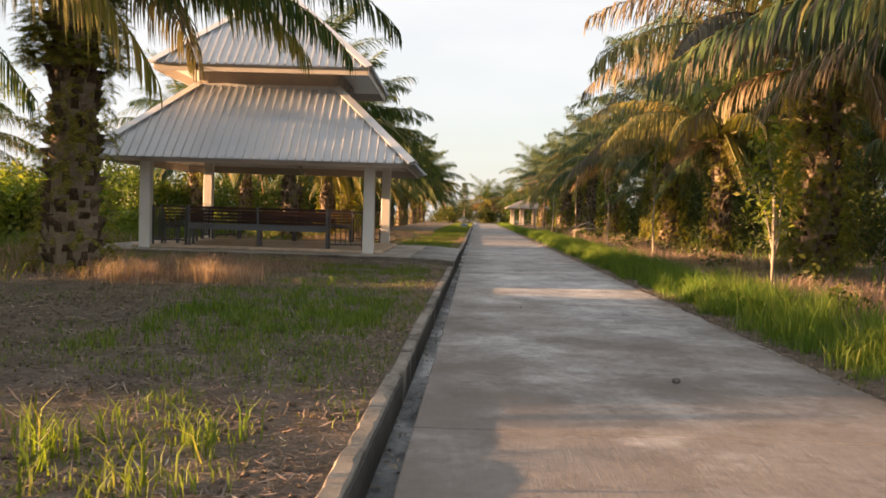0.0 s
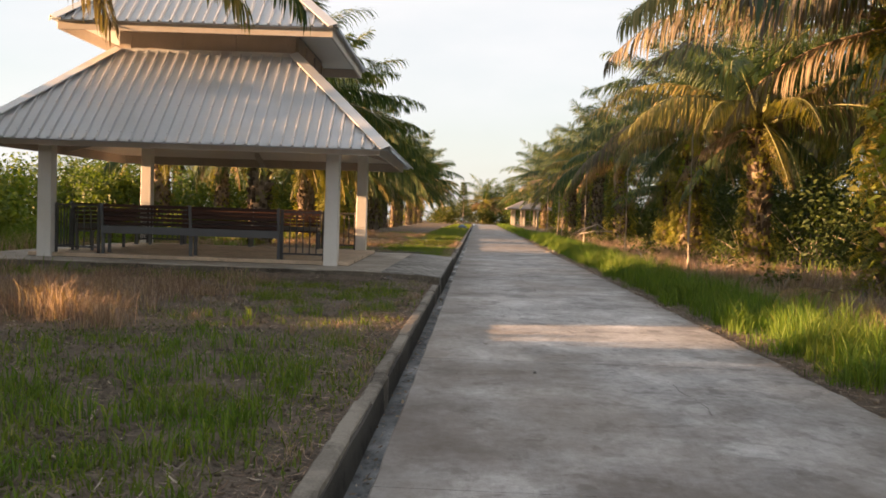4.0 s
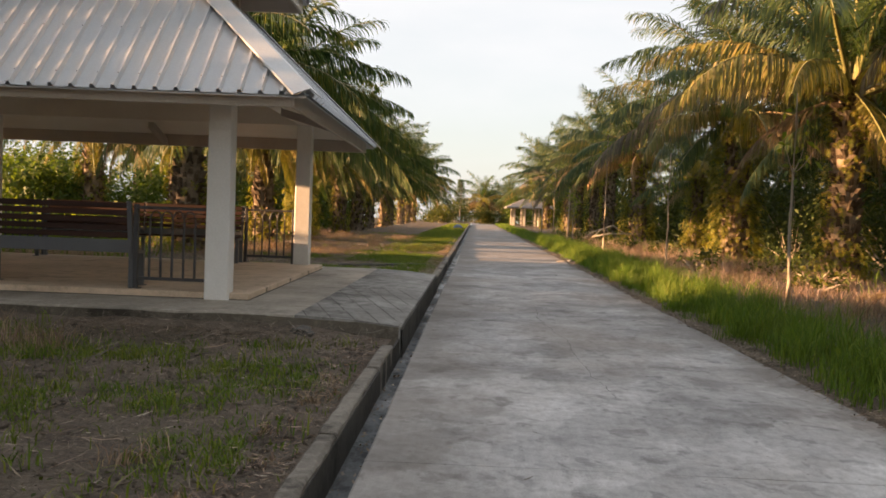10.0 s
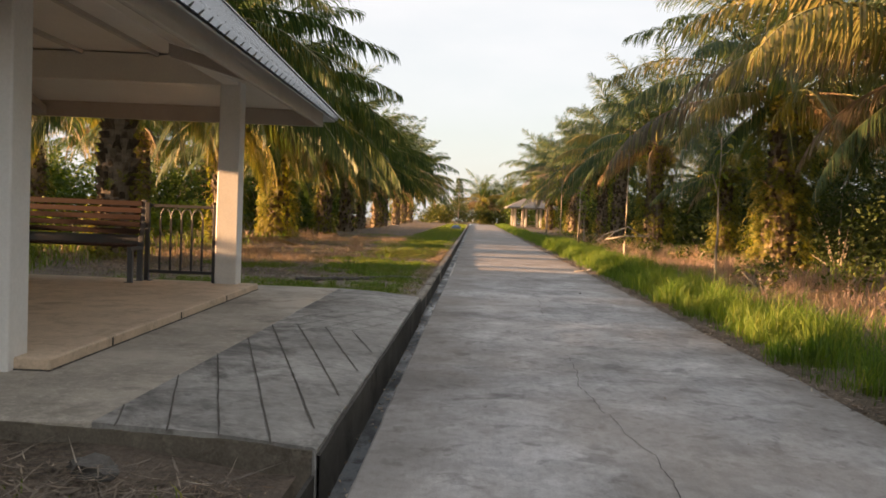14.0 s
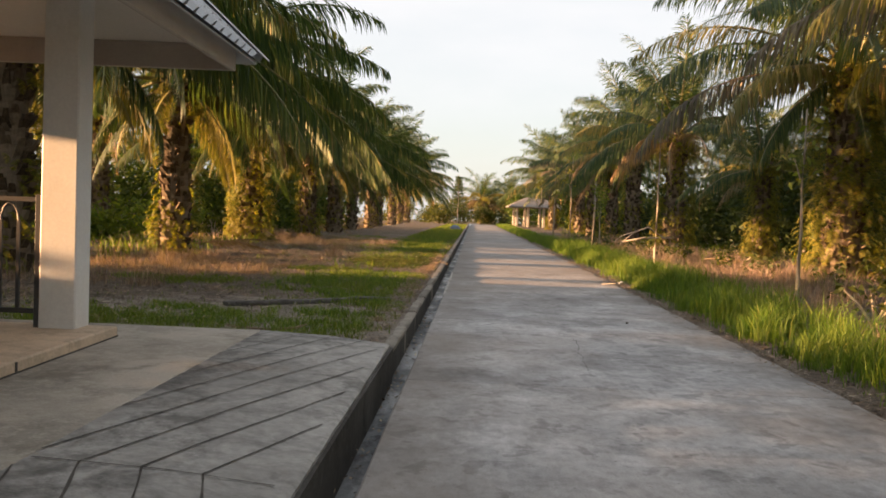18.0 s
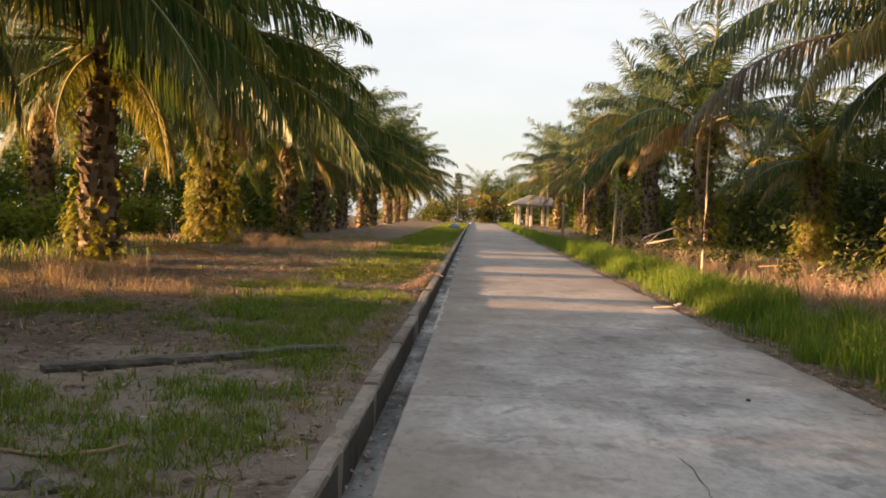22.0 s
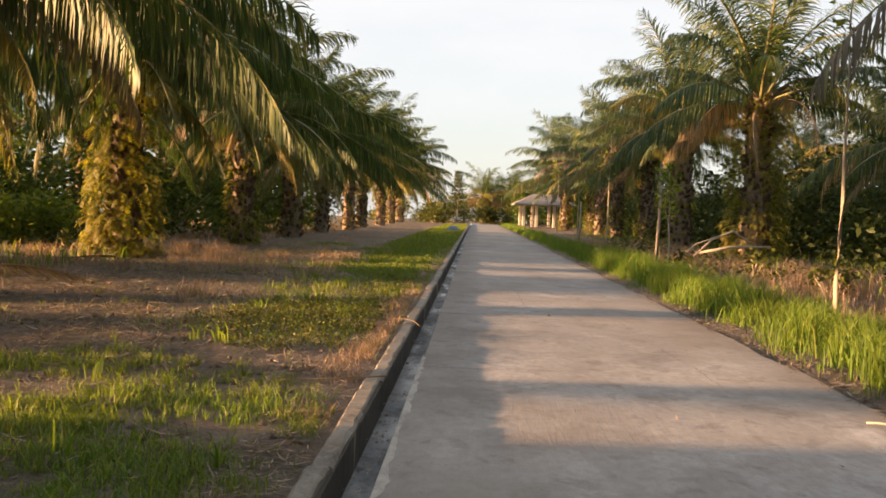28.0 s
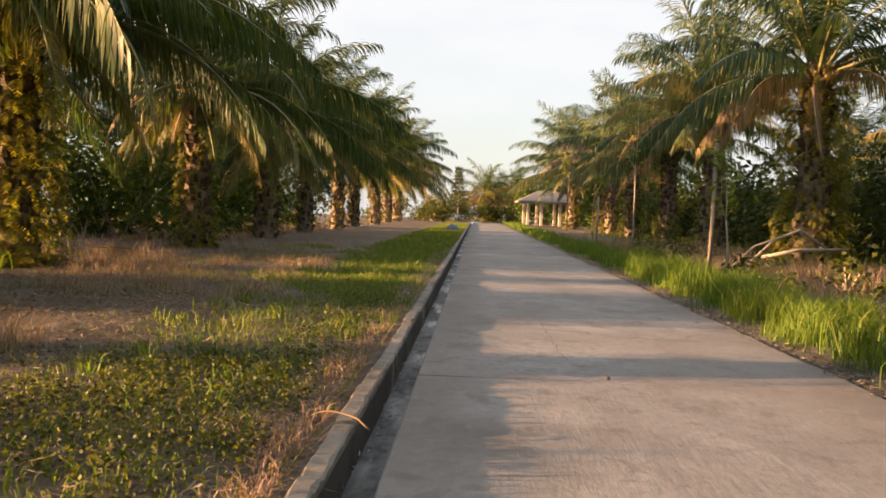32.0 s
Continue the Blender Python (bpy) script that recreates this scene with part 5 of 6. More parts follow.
def build_grass():
    x, y = scatter(125000, -8.5, -0.93, 2.5, 34, turf)
    blades("turf_grass", x, y, G.uniform(0.03, 0.12, len(x)) * (1 + 0.6 * np.clip(fbm(x, y, 1.2, 3.3), -0.5, 1)), 0.011, G, M_GRASS, "short patchy green turf on sandy soil", "grass", 0.6)
    x, y = scatter(210000, -9.0, -0.93, 33.2, 75, lambda x, y: turf(x, y) * np.where((y > 47) & (y < 56), 0.42, 1.0))
    blades("turf_grass", x, y, G.uniform(0.04, 0.14, len(x)), 0.011, G, M_GRASS, "short patchy green turf on sandy soil", "grass", 0.6)
    x, y = scatter(100000, -5.8, -0.98, 33.4, 47.2, lambda x, y: patchy(x, y))
    blades("turf_grass", x, y, G.uniform(0.04, 0.14, len(x)), 0.0062, G, M_GRASS, "soft bright green grass in ragged patches on sandy soil", "grass", 1.0)
    x, y = scatter(18000, -4.8, -1.1, 18.2, 23.6, lambda x, y: patchy(x, y))
    blades("turf_grass", x, y, G.uniform(0.04, 0.14, len(x)), 0.009, G, M_GRASS, "soft green grass patches before the slab", "grass", 1.0)
    x, y = scatter(26000, -3.8, -0.93, 75, 150, lambda x, y: 0.9 + 0 * x)
    blades("turf_grass", x, y, G.uniform(0.06, 0.2, len(x)), 0.03, G, M_GRASS, "short green turf beside the drain", "grass", 0.6)

    # tall tufts of fresh grass
    def tufts(n, x0, x1, y0, y1, hmin, hmax, per, spread, mat, label, dens=lambda x, y: 1 + 0 * x, width=0.012, lean=0.35):
        cx, cy = scatter(n, x0, x1, y0, y1, dens)
        k = G.integers(per // 2, per, len(cx))
        x = np.repeat(cx, k) + G.normal(0, spread, k.sum())
        y = np.repeat(cy, k) + G.normal(0, spread, k.sum())
        h = np.repeat(G.uniform(hmin, hmax, len(cx)), k) * G.uniform(0.45, 1.0, k.sum())
        ok = off_base(x, y) & ((x < -0.95) | (x > 3.36))
        return blades("grass_tufts", x[ok], y[ok], h[ok], width, G, mat, label, "grass", lean, 0, 0.5)
    tufts(62, -3.7, -1.5, 3.3, 5.6, 0.14, 0.42, 13, 0.055, M_GRASS, "tall fresh grass tufts beside the kerb", width=0.013, lean=0.25)
    tufts(330, -6.0, -1.3, 38.8, 45.6, 0.08, 0.24, 34, 0.11, M_GRASS, "green grass clumps on dark soil", patchy, 0.007, 0.7)
    tufts(12, -4.0, -1.35, 40, 46.5, 0.25, 0.4, 9, 0.03, M_VERGE, "single tall broad grass blades", width=0.02, lean=0.3)
    tufts(14, -3.2, -1.25, 46.4, 51.5, 0.18, 0.34, 10, 0.05, M_VERGE, "tall broad grass blades among the weeds", width=0.016, lean=0.4)
    tufts(105, -11, -3.6, 43.0, 49.5, 0.14, 0.42, 120, 0.17, M_STRAW, "low tangle of fine pinkish straw", lambda x, y: 0.8 * (x < -3.7 - 0.6 * np.clip(y - 45, 0, 9)), 0.006, 1.25)
    tufts(16, -10, -3.8, 44, 64, 0.4, 0.65, 190, 0.17, M_STRAW, "drooping clumps of fine pinkish straw", lambda x, y: 1.0 * ((y < 46.5) & (x < -4.2) | (y > 55)), 0.006, 0.9)
    tufts(90, -12, -3.2, 56, 66, 0.16, 0.42, 110, 0.2, M_STRAW, "low tangle of fine pinkish straw", width=0.008, lean=1.2)
    tufts(14, -10, -5.6, 38.5, 43, 0.2, 0.5, 130, 0.16, M_STRAW, "drooping clumps of fine pinkish straw", width=0.008, lean=0.8)
    tufts(11, -1.75, -0.98, 15.0, 18.2, 0.08, 0.2, 80, 0.10, M_STRAW, "golden straw mats beside the kerb", width=0.006, lean=1.3)
    tufts(9, -1.05, -0.93, 47.2, 49.4, 0.14, 0.26, 110, 0.09, M_STRAW, "reddish straw tuft hanging over the kerb", width=0.006, lean=1.2)
    tufts(26, -1.4, -0.98, 40, 56, 0.08, 0.2, 110, 0.11, M_STRAW, "reddish straw mats beside the kerb", width=0.006, lean=1.3)
    tufts(20, -4.0, -1.3, 14.5, 19.0, 0.12, 0.25, 26, 0.05, M_VERGE, "small yellow-green grass plants", width=0.010, lean=0.5)
    tufts(34, -8.2, -3.9, 19.4, 22.6, 0.22, 0.5, 130, 0.16, M_STRAW, "golden dry grass clumps before the base slab", width=0.007, lean=0.6)
    tufts(26, -7.4, -4.3, 15.6, 18.4, 0.4, 0.72, 120, 0.15, M_STRAW, "tall golden dry grass clumps", width=0.008, lean=0.45)
    tufts(9, -3.8, -1.4, 15.2, 20.0, 0.10, 0.22, 40, 0.06, M_STRAW, "small golden grass tufts on the soil", width=0.008, lean=0.7)
    tufts(40, -12, -6.5, 17.5, 21.5, 0.22, 0.5, 110, 0.16, M_STRAW, "golden dry grass clumps beneath a palm", width=0.008, lean=0.7)
    tufts(190, -4.2, -1.5, 8.5, 15.5, 0.12, 0.28, 44, 0.12, M_VERGE, "thick green grass tufts", lambda x, y: np.exp(-((y - 12) / 2.6) ** 2), 0.012)
    tufts(70, -5.0, -1.3, 6, 23, 0.10, 0.24, 22, 0.09, M_GRASS, "green grass tufts on the soil")
    tufts(74, -4.6, -1.25, 18.0, 23.6, 0.07, 0.19, 60, 0.12, M_GRASS, "patches of soft green grass before the slab", patchy, 0.007, 0.7)
    tufts(150, -5.5, -1.3, 33.5, 37.6, 0.08, 0.2, 56, 0.13, M_VERGE, "soft bright green grass patches beyond the slab", patchy, 0.007, 0.7)
    tufts(46, -4.0, -1.0, 17, 23.8, 0.07, 0.20, 18, 0.10, M_GRASS, "green grass tufts on the soil")
    tufts(26, -13, -4.6, 56, 80, 0.22, 0.5, 46, 0.2, M_STRAW, "bunches of dry pinkish straw", width=0.009, lean=0.8)
    tufts(2, -4.6, -3.6, 50.8, 51.6, 0.35, 0.55, 170, 0.14, M_STRAW, "drooping clump of fine pinkish straw", width=0.006, lean=0.9)
    tufts(55, -12, -4.0, 15.5, 23.0, 0.25, 0.55, 50, 0.18, M_STRAW, "bunches of dry straw", width=0.010, lean=0.65)
    tufts(190, 5.2, 10.5, 14, 82, 0.22, 0.62, 50, 0.18, M_STRAW, "bunches of dry orange straw", width=0.013, lean=0.65)
    tufts(18, -1.2, -0.93, 46.5, 53.5, 0.10, 0.26, 40, 0.07, M_STRAW, "dry straw tufts leaning over the kerb", width=0.008, lean=1.0)
    tufts(60, -1.25, -0.96, 4, 60, 0.05, 0.16, 30, 0.06, M_STRAW, "reddish dry straw along the kerb", width=0.009, lean=0.9)
    tufts(230, -8.0, -1.1, 33.3, 52, 0.08, 0.22, 26, 0.10, M_GRASS, "green grass tufts on the bank", lambda x, y: np.where(y < 47, patchy(x, y), 0.15))
    tufts(420, -17.5, -10.8, 33.4, 41.5, 0.45, 1.05, 60, 0.2, M_VERGE, "tall yellow-green grass beyond the pavilion", width=0.014, lean=0.4)
    tufts(160, -16.5, -9.5, 33.6, 39.0, 0.3, 0.7, 60, 0.2, M_STRAW, "dry pinkish grass beyond the pavilion", width=0.012, lean=0.6)
    tufts(150, -16.5, -12.0, 14, 32, 0.4, 0.9, 50, 0.2, M_VERGE, "tall yellow-green grass beside the pavilion", width=0.014, lean=0.4)
    tufts(170, -16.5, -9.3, 18.5, 33, 0.3, 0.75, 70, 0.22, M_STRAW, "pale pinkish dry grass in front of the hedge", width=0.012, lean=0.55)
    tufts(120, -11.5, -4.5, 22.6, 23.9, 0.10, 0.30, 24, 0.10, M_GRASS, "green grass tufts along the base slab")
    tufts(220, -3.7, -1.0, 52, 90, 0.12, 0.30, 24, 0.12, M_GRASS, "green grass tufts on the bank", width=0.02)

    # low broad-leaved weeds, in sun near the end of the walk
    def weedy(x, y):
        band = 1 - ((x + 2.1) / 1.35) ** 2 - ((y - 49.0) / 2.0) ** 2 + 1.2 * fbm(x, y, 1.0, 6.6)
        strip = 0.55 * np.clip((x + 2.3 + 0.6 * fbm(y, y * 0, 5, 2.7)) / 0.6, 0, 1) * (y > 50) * np.clip(0.5 + 2 * fbm(x, y, 1.1, 33.0), 0, 1)
        return np.maximum(np.clip(band / 0.5, 0.012, 1), strip)
    x, y = scatter(62000, -5.5, -1.15, 45.5, 57, weedy)
    c = np.stack((x, y, ground_z(x, y) + G.uniform(0.01, 0.13, len(x))), -1)
    tagged(new("weeds", leaf_cloud("weeds", c, G.uniform(0.02, 0.045, len(x)), G, M_WEED, 0.1, 0.34)), "low broad-leaved weeds spreading over the soil", "weeds", kind="stuff")
    x, y = scatter(16000, -7.5, -1.0, 3, 23, lambda x, y: np.clip(fbm(x, y, 3.6, 7.7) * 1.2, 0, 1))
    c = np.stack((x, y, ground_z(x, y) + G.uniform(0.01, 0.07, len(x))), -1)
    tagged(new("weeds", leaf_cloud("weeds", c, G.uniform(0.018, 0.04, len(x)), G, M_WEED, 0.1, 0.34)), "small weeds among the turf", "weeds", kind="stuff")

    # lush verge on the other side
    def verge(x, y):
        edge = 5.3 + 0.5 * fbm(y * 1.0, y * 0, 7.0, 4.4)
        return np.clip((edge - x) / 0.7, 0, 1) * np.clip((x - 3.57 - 0.28 * fbm(y, y * 0, 2.3, 7.1) - 0.16 * fbm(y, y * 0, 0.5, 7.7)) / 0.25, 0, 1) * np.clip(0.6 + 1.2 * fbm(x, y, 1.5, 9.1), 0.06, 1)
    x, y = scatter(110000, 3.38, 6.2, 6, 46, verge)
    hh = (0.16 + 0.20 * np.clip((x - 3.4) / 1.0, 0, 1)) * G.uniform(0.5, 1.25, len(x)) * np.clip(1 + 0.9 * fbm(x, y, 1.6, 9.1) + 0.9 * fbm(x, y, 0.6, 9.9), 0.2, 2.3)
    blades("verge_grass", x, y, hh, 0.011, G, M_VERGE, "lush green grass verge beside the path", "grass", 0.42)
    x, y = scatter(40000, 3.38, 6.2, 46, 92, verge)
    hh = (0.10 + 0.20 * np.clip((x - 3.4) / 1.0, 0, 1)) * G.uniform(0.5, 1.25, len(x)) * np.clip(1 + 0.9 * fbm(x, y, 1.6, 9.1) + 0.9 * fbm(x, y, 0.6, 9.9), 0.2, 2.3)
    blades("verge_grass", x, y, hh, 0.014, G, M_VERGE, "lush green grass verge beside the path", "grass", 0.42)
    x, y = scatter(26000, 3.38, 6.2, 92, 166, verge)
    blades("verge_grass", x, y, G.uniform(0.2, 0.5, len(x)), 0.04, G, M_VERGE, "lush green grass verge beside the path", "grass", 0.42)
    tufts(420, 3.7, 5.8, 8, 80, 0.30, 0.66, 44, 0.11, M_VERGE, "tall bright green grass clumps", width=0.010)
    tufts(120, 3.85, 5.2, 38, 72, 0.4, 0.8, 130, 0.13, M_VERGE, "tall wild clumps of broad-bladed green grass", width=0.014, lean=0.35)
    tufts(60, 3.9, 5.2, 12, 40, 0.35, 0.6, 70, 0.12, M_VERGE, "tall wild clumps of broad-bladed green grass", width=0.012, lean=0.35)
    tufts(130, 5.4, 9.5, 40, 84, 0.35, 0.85, 110, 0.2, M_STRAW, "dense pinkish-brown dry grass", width=0.009, lean=0.45)
    tufts(64, 5.6, 9.5, 14, 40, 0.3, 0.62, 90, 0.2, M_STRAW, "dense orange dry grass", width=0.009, lean=0.5)

    # dry grass and straw
    def dry_left(x, y):
        return np.clip((-3.6 - x) / 2.5, 0, 1) * np.where((y > 48.5) & (y < 55.5) | (y < 42), 0.2, 1.0) * np.clip(1.5 * fbm(x, y, 3.5, 8.2) + 1.6 * fbm(x, y, 0.9, 23.2) - 0.25, 0, 1)
    x, y = scatter(9000, -14, -3.0, 34, 80, dry_left)
    blades("dry_grass", x, y, 0.06 + 0.3 * G.uniform(0, 1, len(x)) ** 2, 0.011, G, M_STRAW, "dry straw-coloured grass under the palms", "dry grass", 1.3)
    x, y = scatter(30000, -14, -4.0, 12, 24, lambda x, y: np.exp(-((y - 18.8 - 0.25 * (x + 8)) / 1.9) ** 2) * np.clip(1.2 * fbm(x, y, 2.5, 1.1) + 1.3 * fbm(x, y, 0.8, 24.4) + 0.25, 0, 1))
    blades("dry_grass", x, y, 0.05 + 0.3 * G.uniform(0, 1, len(x)) ** 2, 0.010, G, M_STRAW, "clumps of dry straw-coloured grass", "dry grass", 1.2)
    x, y = scatter(85000, 4.9, 12.5, 12, 90, lambda x, y: np.clip((x - 4.9) / 0.9, 0, 1) * np.clip((13 - x) / 4, 0, 1) * np.clip(1.2 * fbm(x, y, 3.2, 2.9) + 1.2 * fbm(x, y, 0.9, 25.1) + 0.3, 0, 1))
    blades("dry_grass", x, y, 0.06 + 0.36 * G.uniform(0, 1, len(x)) ** 2, 0.012, G, M_STRAW, "tangled dry grass under the palms", "dry grass", 1.3)
    x, y = scatter(30000, -30, -9, 30, 110, lambda x, y: 0.6 + 0 * x)
    blades("dry_grass", x, y, 0.1 + 0.35 * G.uniform(0, 1, len(x)) ** 2, 0.03, G, M_STRAW, "dry grass on the plantation floor", "dry grass", 1.1)
    x, y = scatter(26000, -40, -8.5, 8, 60, lambda x, y: 0.5 + 0.5 * (fbm(x, y, 6, 3.9) > 0) + 0 * x)
    blades("rough_grass", x, y, G.uniform(0.15, 0.55, len(x)), 0.03, G, M_GRASS, "rough green grass on the plantation floor", "grass", 0.5)
    x, y = scatter(26000, 8, 40, 8, 110, lambda x, y: 0.7 + 0 * x)
    blades("rough_grass", x, y, G.uniform(0.15, 0.6, len(x)), 0.03, G, M_GRASS, "rough undergrowth on the plantation floor", "undergrowth", 0.5)

    # mats of fallen straw, combed one way
    x, y = scatter(70000, -11, -1.3, 33.4, 72, lambda x, y: np.clip(fbm(x, y, 3.4, 12.5) * 1.6 - 0.1, 0, 1) * np.clip((-2.2 - x) / 1.2, 0.05, 1))
    flakes("straw_mat", x, y, 0.08 + 0.34 * G.uniform(0, 1, len(x)) ** 2, G, M_STRAW, "mats of pale pinkish straw lying on the soil", "straw", 0.09)
    x, y = scatter(42000, -10, -1.1, 3.0, 24, lambda x, y: np.clip(fbm(x, y, 2.6, 13.1) * 1.5 - 0.05, 0, 1))
    flakes("straw_mat", x, y, 0.05 + 0.24 * G.uniform(0, 1, len(x)) ** 2, G, M_LITTER, "mats of brown straw and twigs on the soil", "straw", 0.05)

    # loose brown straw over the bare soil near the end of the walk
    x, y = scatter(16000, -7.5, -1.15, 43.8, 56, lambda x, y: np.clip(0.45 + 1.6 * fbm(x, y, 1.4, 41.0), 0, 1) * np.where((y > 47.2) & (y < 50.8) & (x > -3.2), 0.15, 1.0))
    flakes("straw_mat", x, y, 0.06 + 0.26 * G.uniform(0, 1, len(x)) ** 2, G, M_LITTER, "loose brown straw and dead stalks on the soil", "straw", 0.06)

    x, y = scatter(15000, 3.37, 3.95, 6, 70, lambda x, y: np.clip(0.5 + 1.5 * fbm(x, y, 0.7, 43.0), 0.1, 1) * np.clip((3.95 - x) / 0.3, 0, 1))
    flakes("straw_mat", x, y, 0.03 + 0.16 * G.uniform(0, 1, len(x)) ** 2, G, M_LITTER, "brown straw bits along the edge of the path", "straw", 0.04)

    # litter
    x, y = scatter(120000, -9, -0.93, 2.5, 24, lambda x, y: 0.5 + 0.5 * (fbm(x, y, 3, 4.8) > -0.1))
    flakes("leaf_litter", x, y, 0.025 + 0.13 * G.uniform(0, 1, len(x)) ** 3, G, M_LITTER, "straw and dead leaf bits strewn on the soil", "litter")
    x, y = scatter(60000, -10, -0.93, 33, 70, lambda x, y: 0.4 + 0.5 * (fbm(x, y, 3, 4.8) > -0.1))
    flakes("leaf_litter", x, y, G.uniform(0.04, 0.2, len(x)), G, M_LITTER, "straw and dead leaf bits strewn on the soil", "litter")
    x, y = scatter(14000, -1.35, -0.92, 3, 75, lambda x, y: 0.75 + 0 * x)
    flakes("leaf_litter", x, y, 0.02 + 0.11 * G.uniform(0, 1, len(x)) ** 2, G, M_STRAW, "reddish dry straw along the kerb", "litter", 0.07)
    x, y = scatter(900, -9.0, -1.0, 21.8, 24.15, lambda x, y: np.clip((y - 21.4) / 2.2, 0, 1))
    flakes("stick_heap", x, y, 0.2 + 0.45 * G.uniform(0, 1, len(x)) ** 2, G, M_STICK, "dry sticks and stalks heaped along the slab", "sticks", 0.16)
    x, y = scatter(1500, -8.5, -1.0, 4, 23, lambda x, y: np.clip(0.4 + fbm(x, y, 2.0, 26.3), 0, 1))
    flakes("loose_sticks", x, y, 0.1 + 0.3 * G.uniform(0, 1, len(x)) ** 2, G, M_STICK, "dry sticks lying on the dark soil", "sticks", 0.05)
    x, y = scatter(1700, -8.5, -1.0, 33.3, 58, lambda x, y: np.clip(0.4 + fbm(x, y, 2.0, 27.3), 0, 1))
    flakes("loose_sticks", x, y, 0.1 + 0.3 * G.uniform(0, 1, len(x)) ** 2, G, M_STICK, "dry sticks lying on the dark soil", "sticks", 0.05)
    x, y = scatter(5200, -8.0, -1.0, 23.0, 24.18, lambda x, y: np.clip((y - 22.8) / 1.0, 0, 1))
    flakes("leaf_litter", x, y, 0.05 + 0.22 * G.uniform(0, 1, len(x)) ** 2, G, M_LITTER, "twigs and straw heaped against the slab", "litter", 0.09)
    x, y = scatter(17000, 3.22, 3.85, 5, 75, lambda x, y: np.clip(1.15 - np.abs(x - 3.5) * 2.4 + 0.5 * fbm(x, y, 1.6, 3.6), 0, 1))
    flakes("leaf_litter", x, y, G.uniform(0.03, 0.14, len(x)), G, M_LITTER, "brown leaf litter along the edge of the path", "litter", 0.04)
    x, y = scatter(16000, 4.5, 13, 10, 80, lambda x, y: 0.7 + 0 * x)
    flakes("leaf_litter", x, y, G.uniform(0.06, 0.3, len(x)), G, M_LITTER, "dead leaves and straw under the palms", "litter", 0.08)


    # clods of earth
    for x0, x1, y0, y1, n in ((-7, -0.95, 3, 24, 15000), (-8, -0.95, 33.2, 57, 12000), (3.4, 3.9, 8, 70, 2600)):
        x, y = scatter(n, x0, x1, y0, y1, lambda x, y: np.clip(0.45 + fbm(x, y, 1.8, 18.4), 0.08, 1))
        n = len(x)
        sz = (0.008 + 0.035 * G.uniform(0, 1, n) ** 3)[:, None, None]
        shape = np.array([(1, 0, 0), (0, 1, 0), (-1, 0, 0), (0, -1, 0), (0, 0, 0.8), (0, 0, -0.5)], float)
        V = shape[None] * sz * G.uniform(0.6, 1.4, (n, 6, 1)) + G.normal(0, 0.25, (n, 6, 3)) * sz
        a = G.uniform(0, 6.28, n)
        ca, sa = np.cos(a)[:, None], np.sin(a)[:, None]
        V = np.stack((V[..., 0] * ca - V[..., 1] * sa, V[..., 0] * sa + V[..., 1] * ca, V[..., 2]), -1)
        V = V + np.stack((x, y, ground_z(x, y) + 0.004), -1)[:, None]
        tri = np.array([0, 1, 4, 1, 2, 4, 2, 3, 4, 3, 0, 4, 1, 0, 5, 2, 1, 5, 3, 2, 5, 0, 3, 5])
        F = np.arange(n)[:, None] * 6 + tri
        tagged(new("clods", mesh_np("clods", V.reshape(-1, 3), F, np.full(8 * n, 3), [M_SOIL])), "loose clods of dry earth", "earth", kind="stuff")
    x, y = G.uniform(-0.4, 3.3, 260), G.uniform(2.5, 70, 260)
    flakes("leaf_litter", x, y, 0.015 + 0.09 * G.uniform(0, 1, 260) ** 3, G, M_LITTER, "few dead leaf bits and twigs on the concrete", "litter", 0.006)
    x, y = scatter(420, -8, -1.2, 3, 60, lambda x, y: 1 + 0 * x)
    flakes("palm_scraps", x, y, G.uniform(0.15, 0.5, len(x)), G, M_STRAW, "broken pale scraps of palm stalk on the soil", "litter", 0.05)


build_grass()


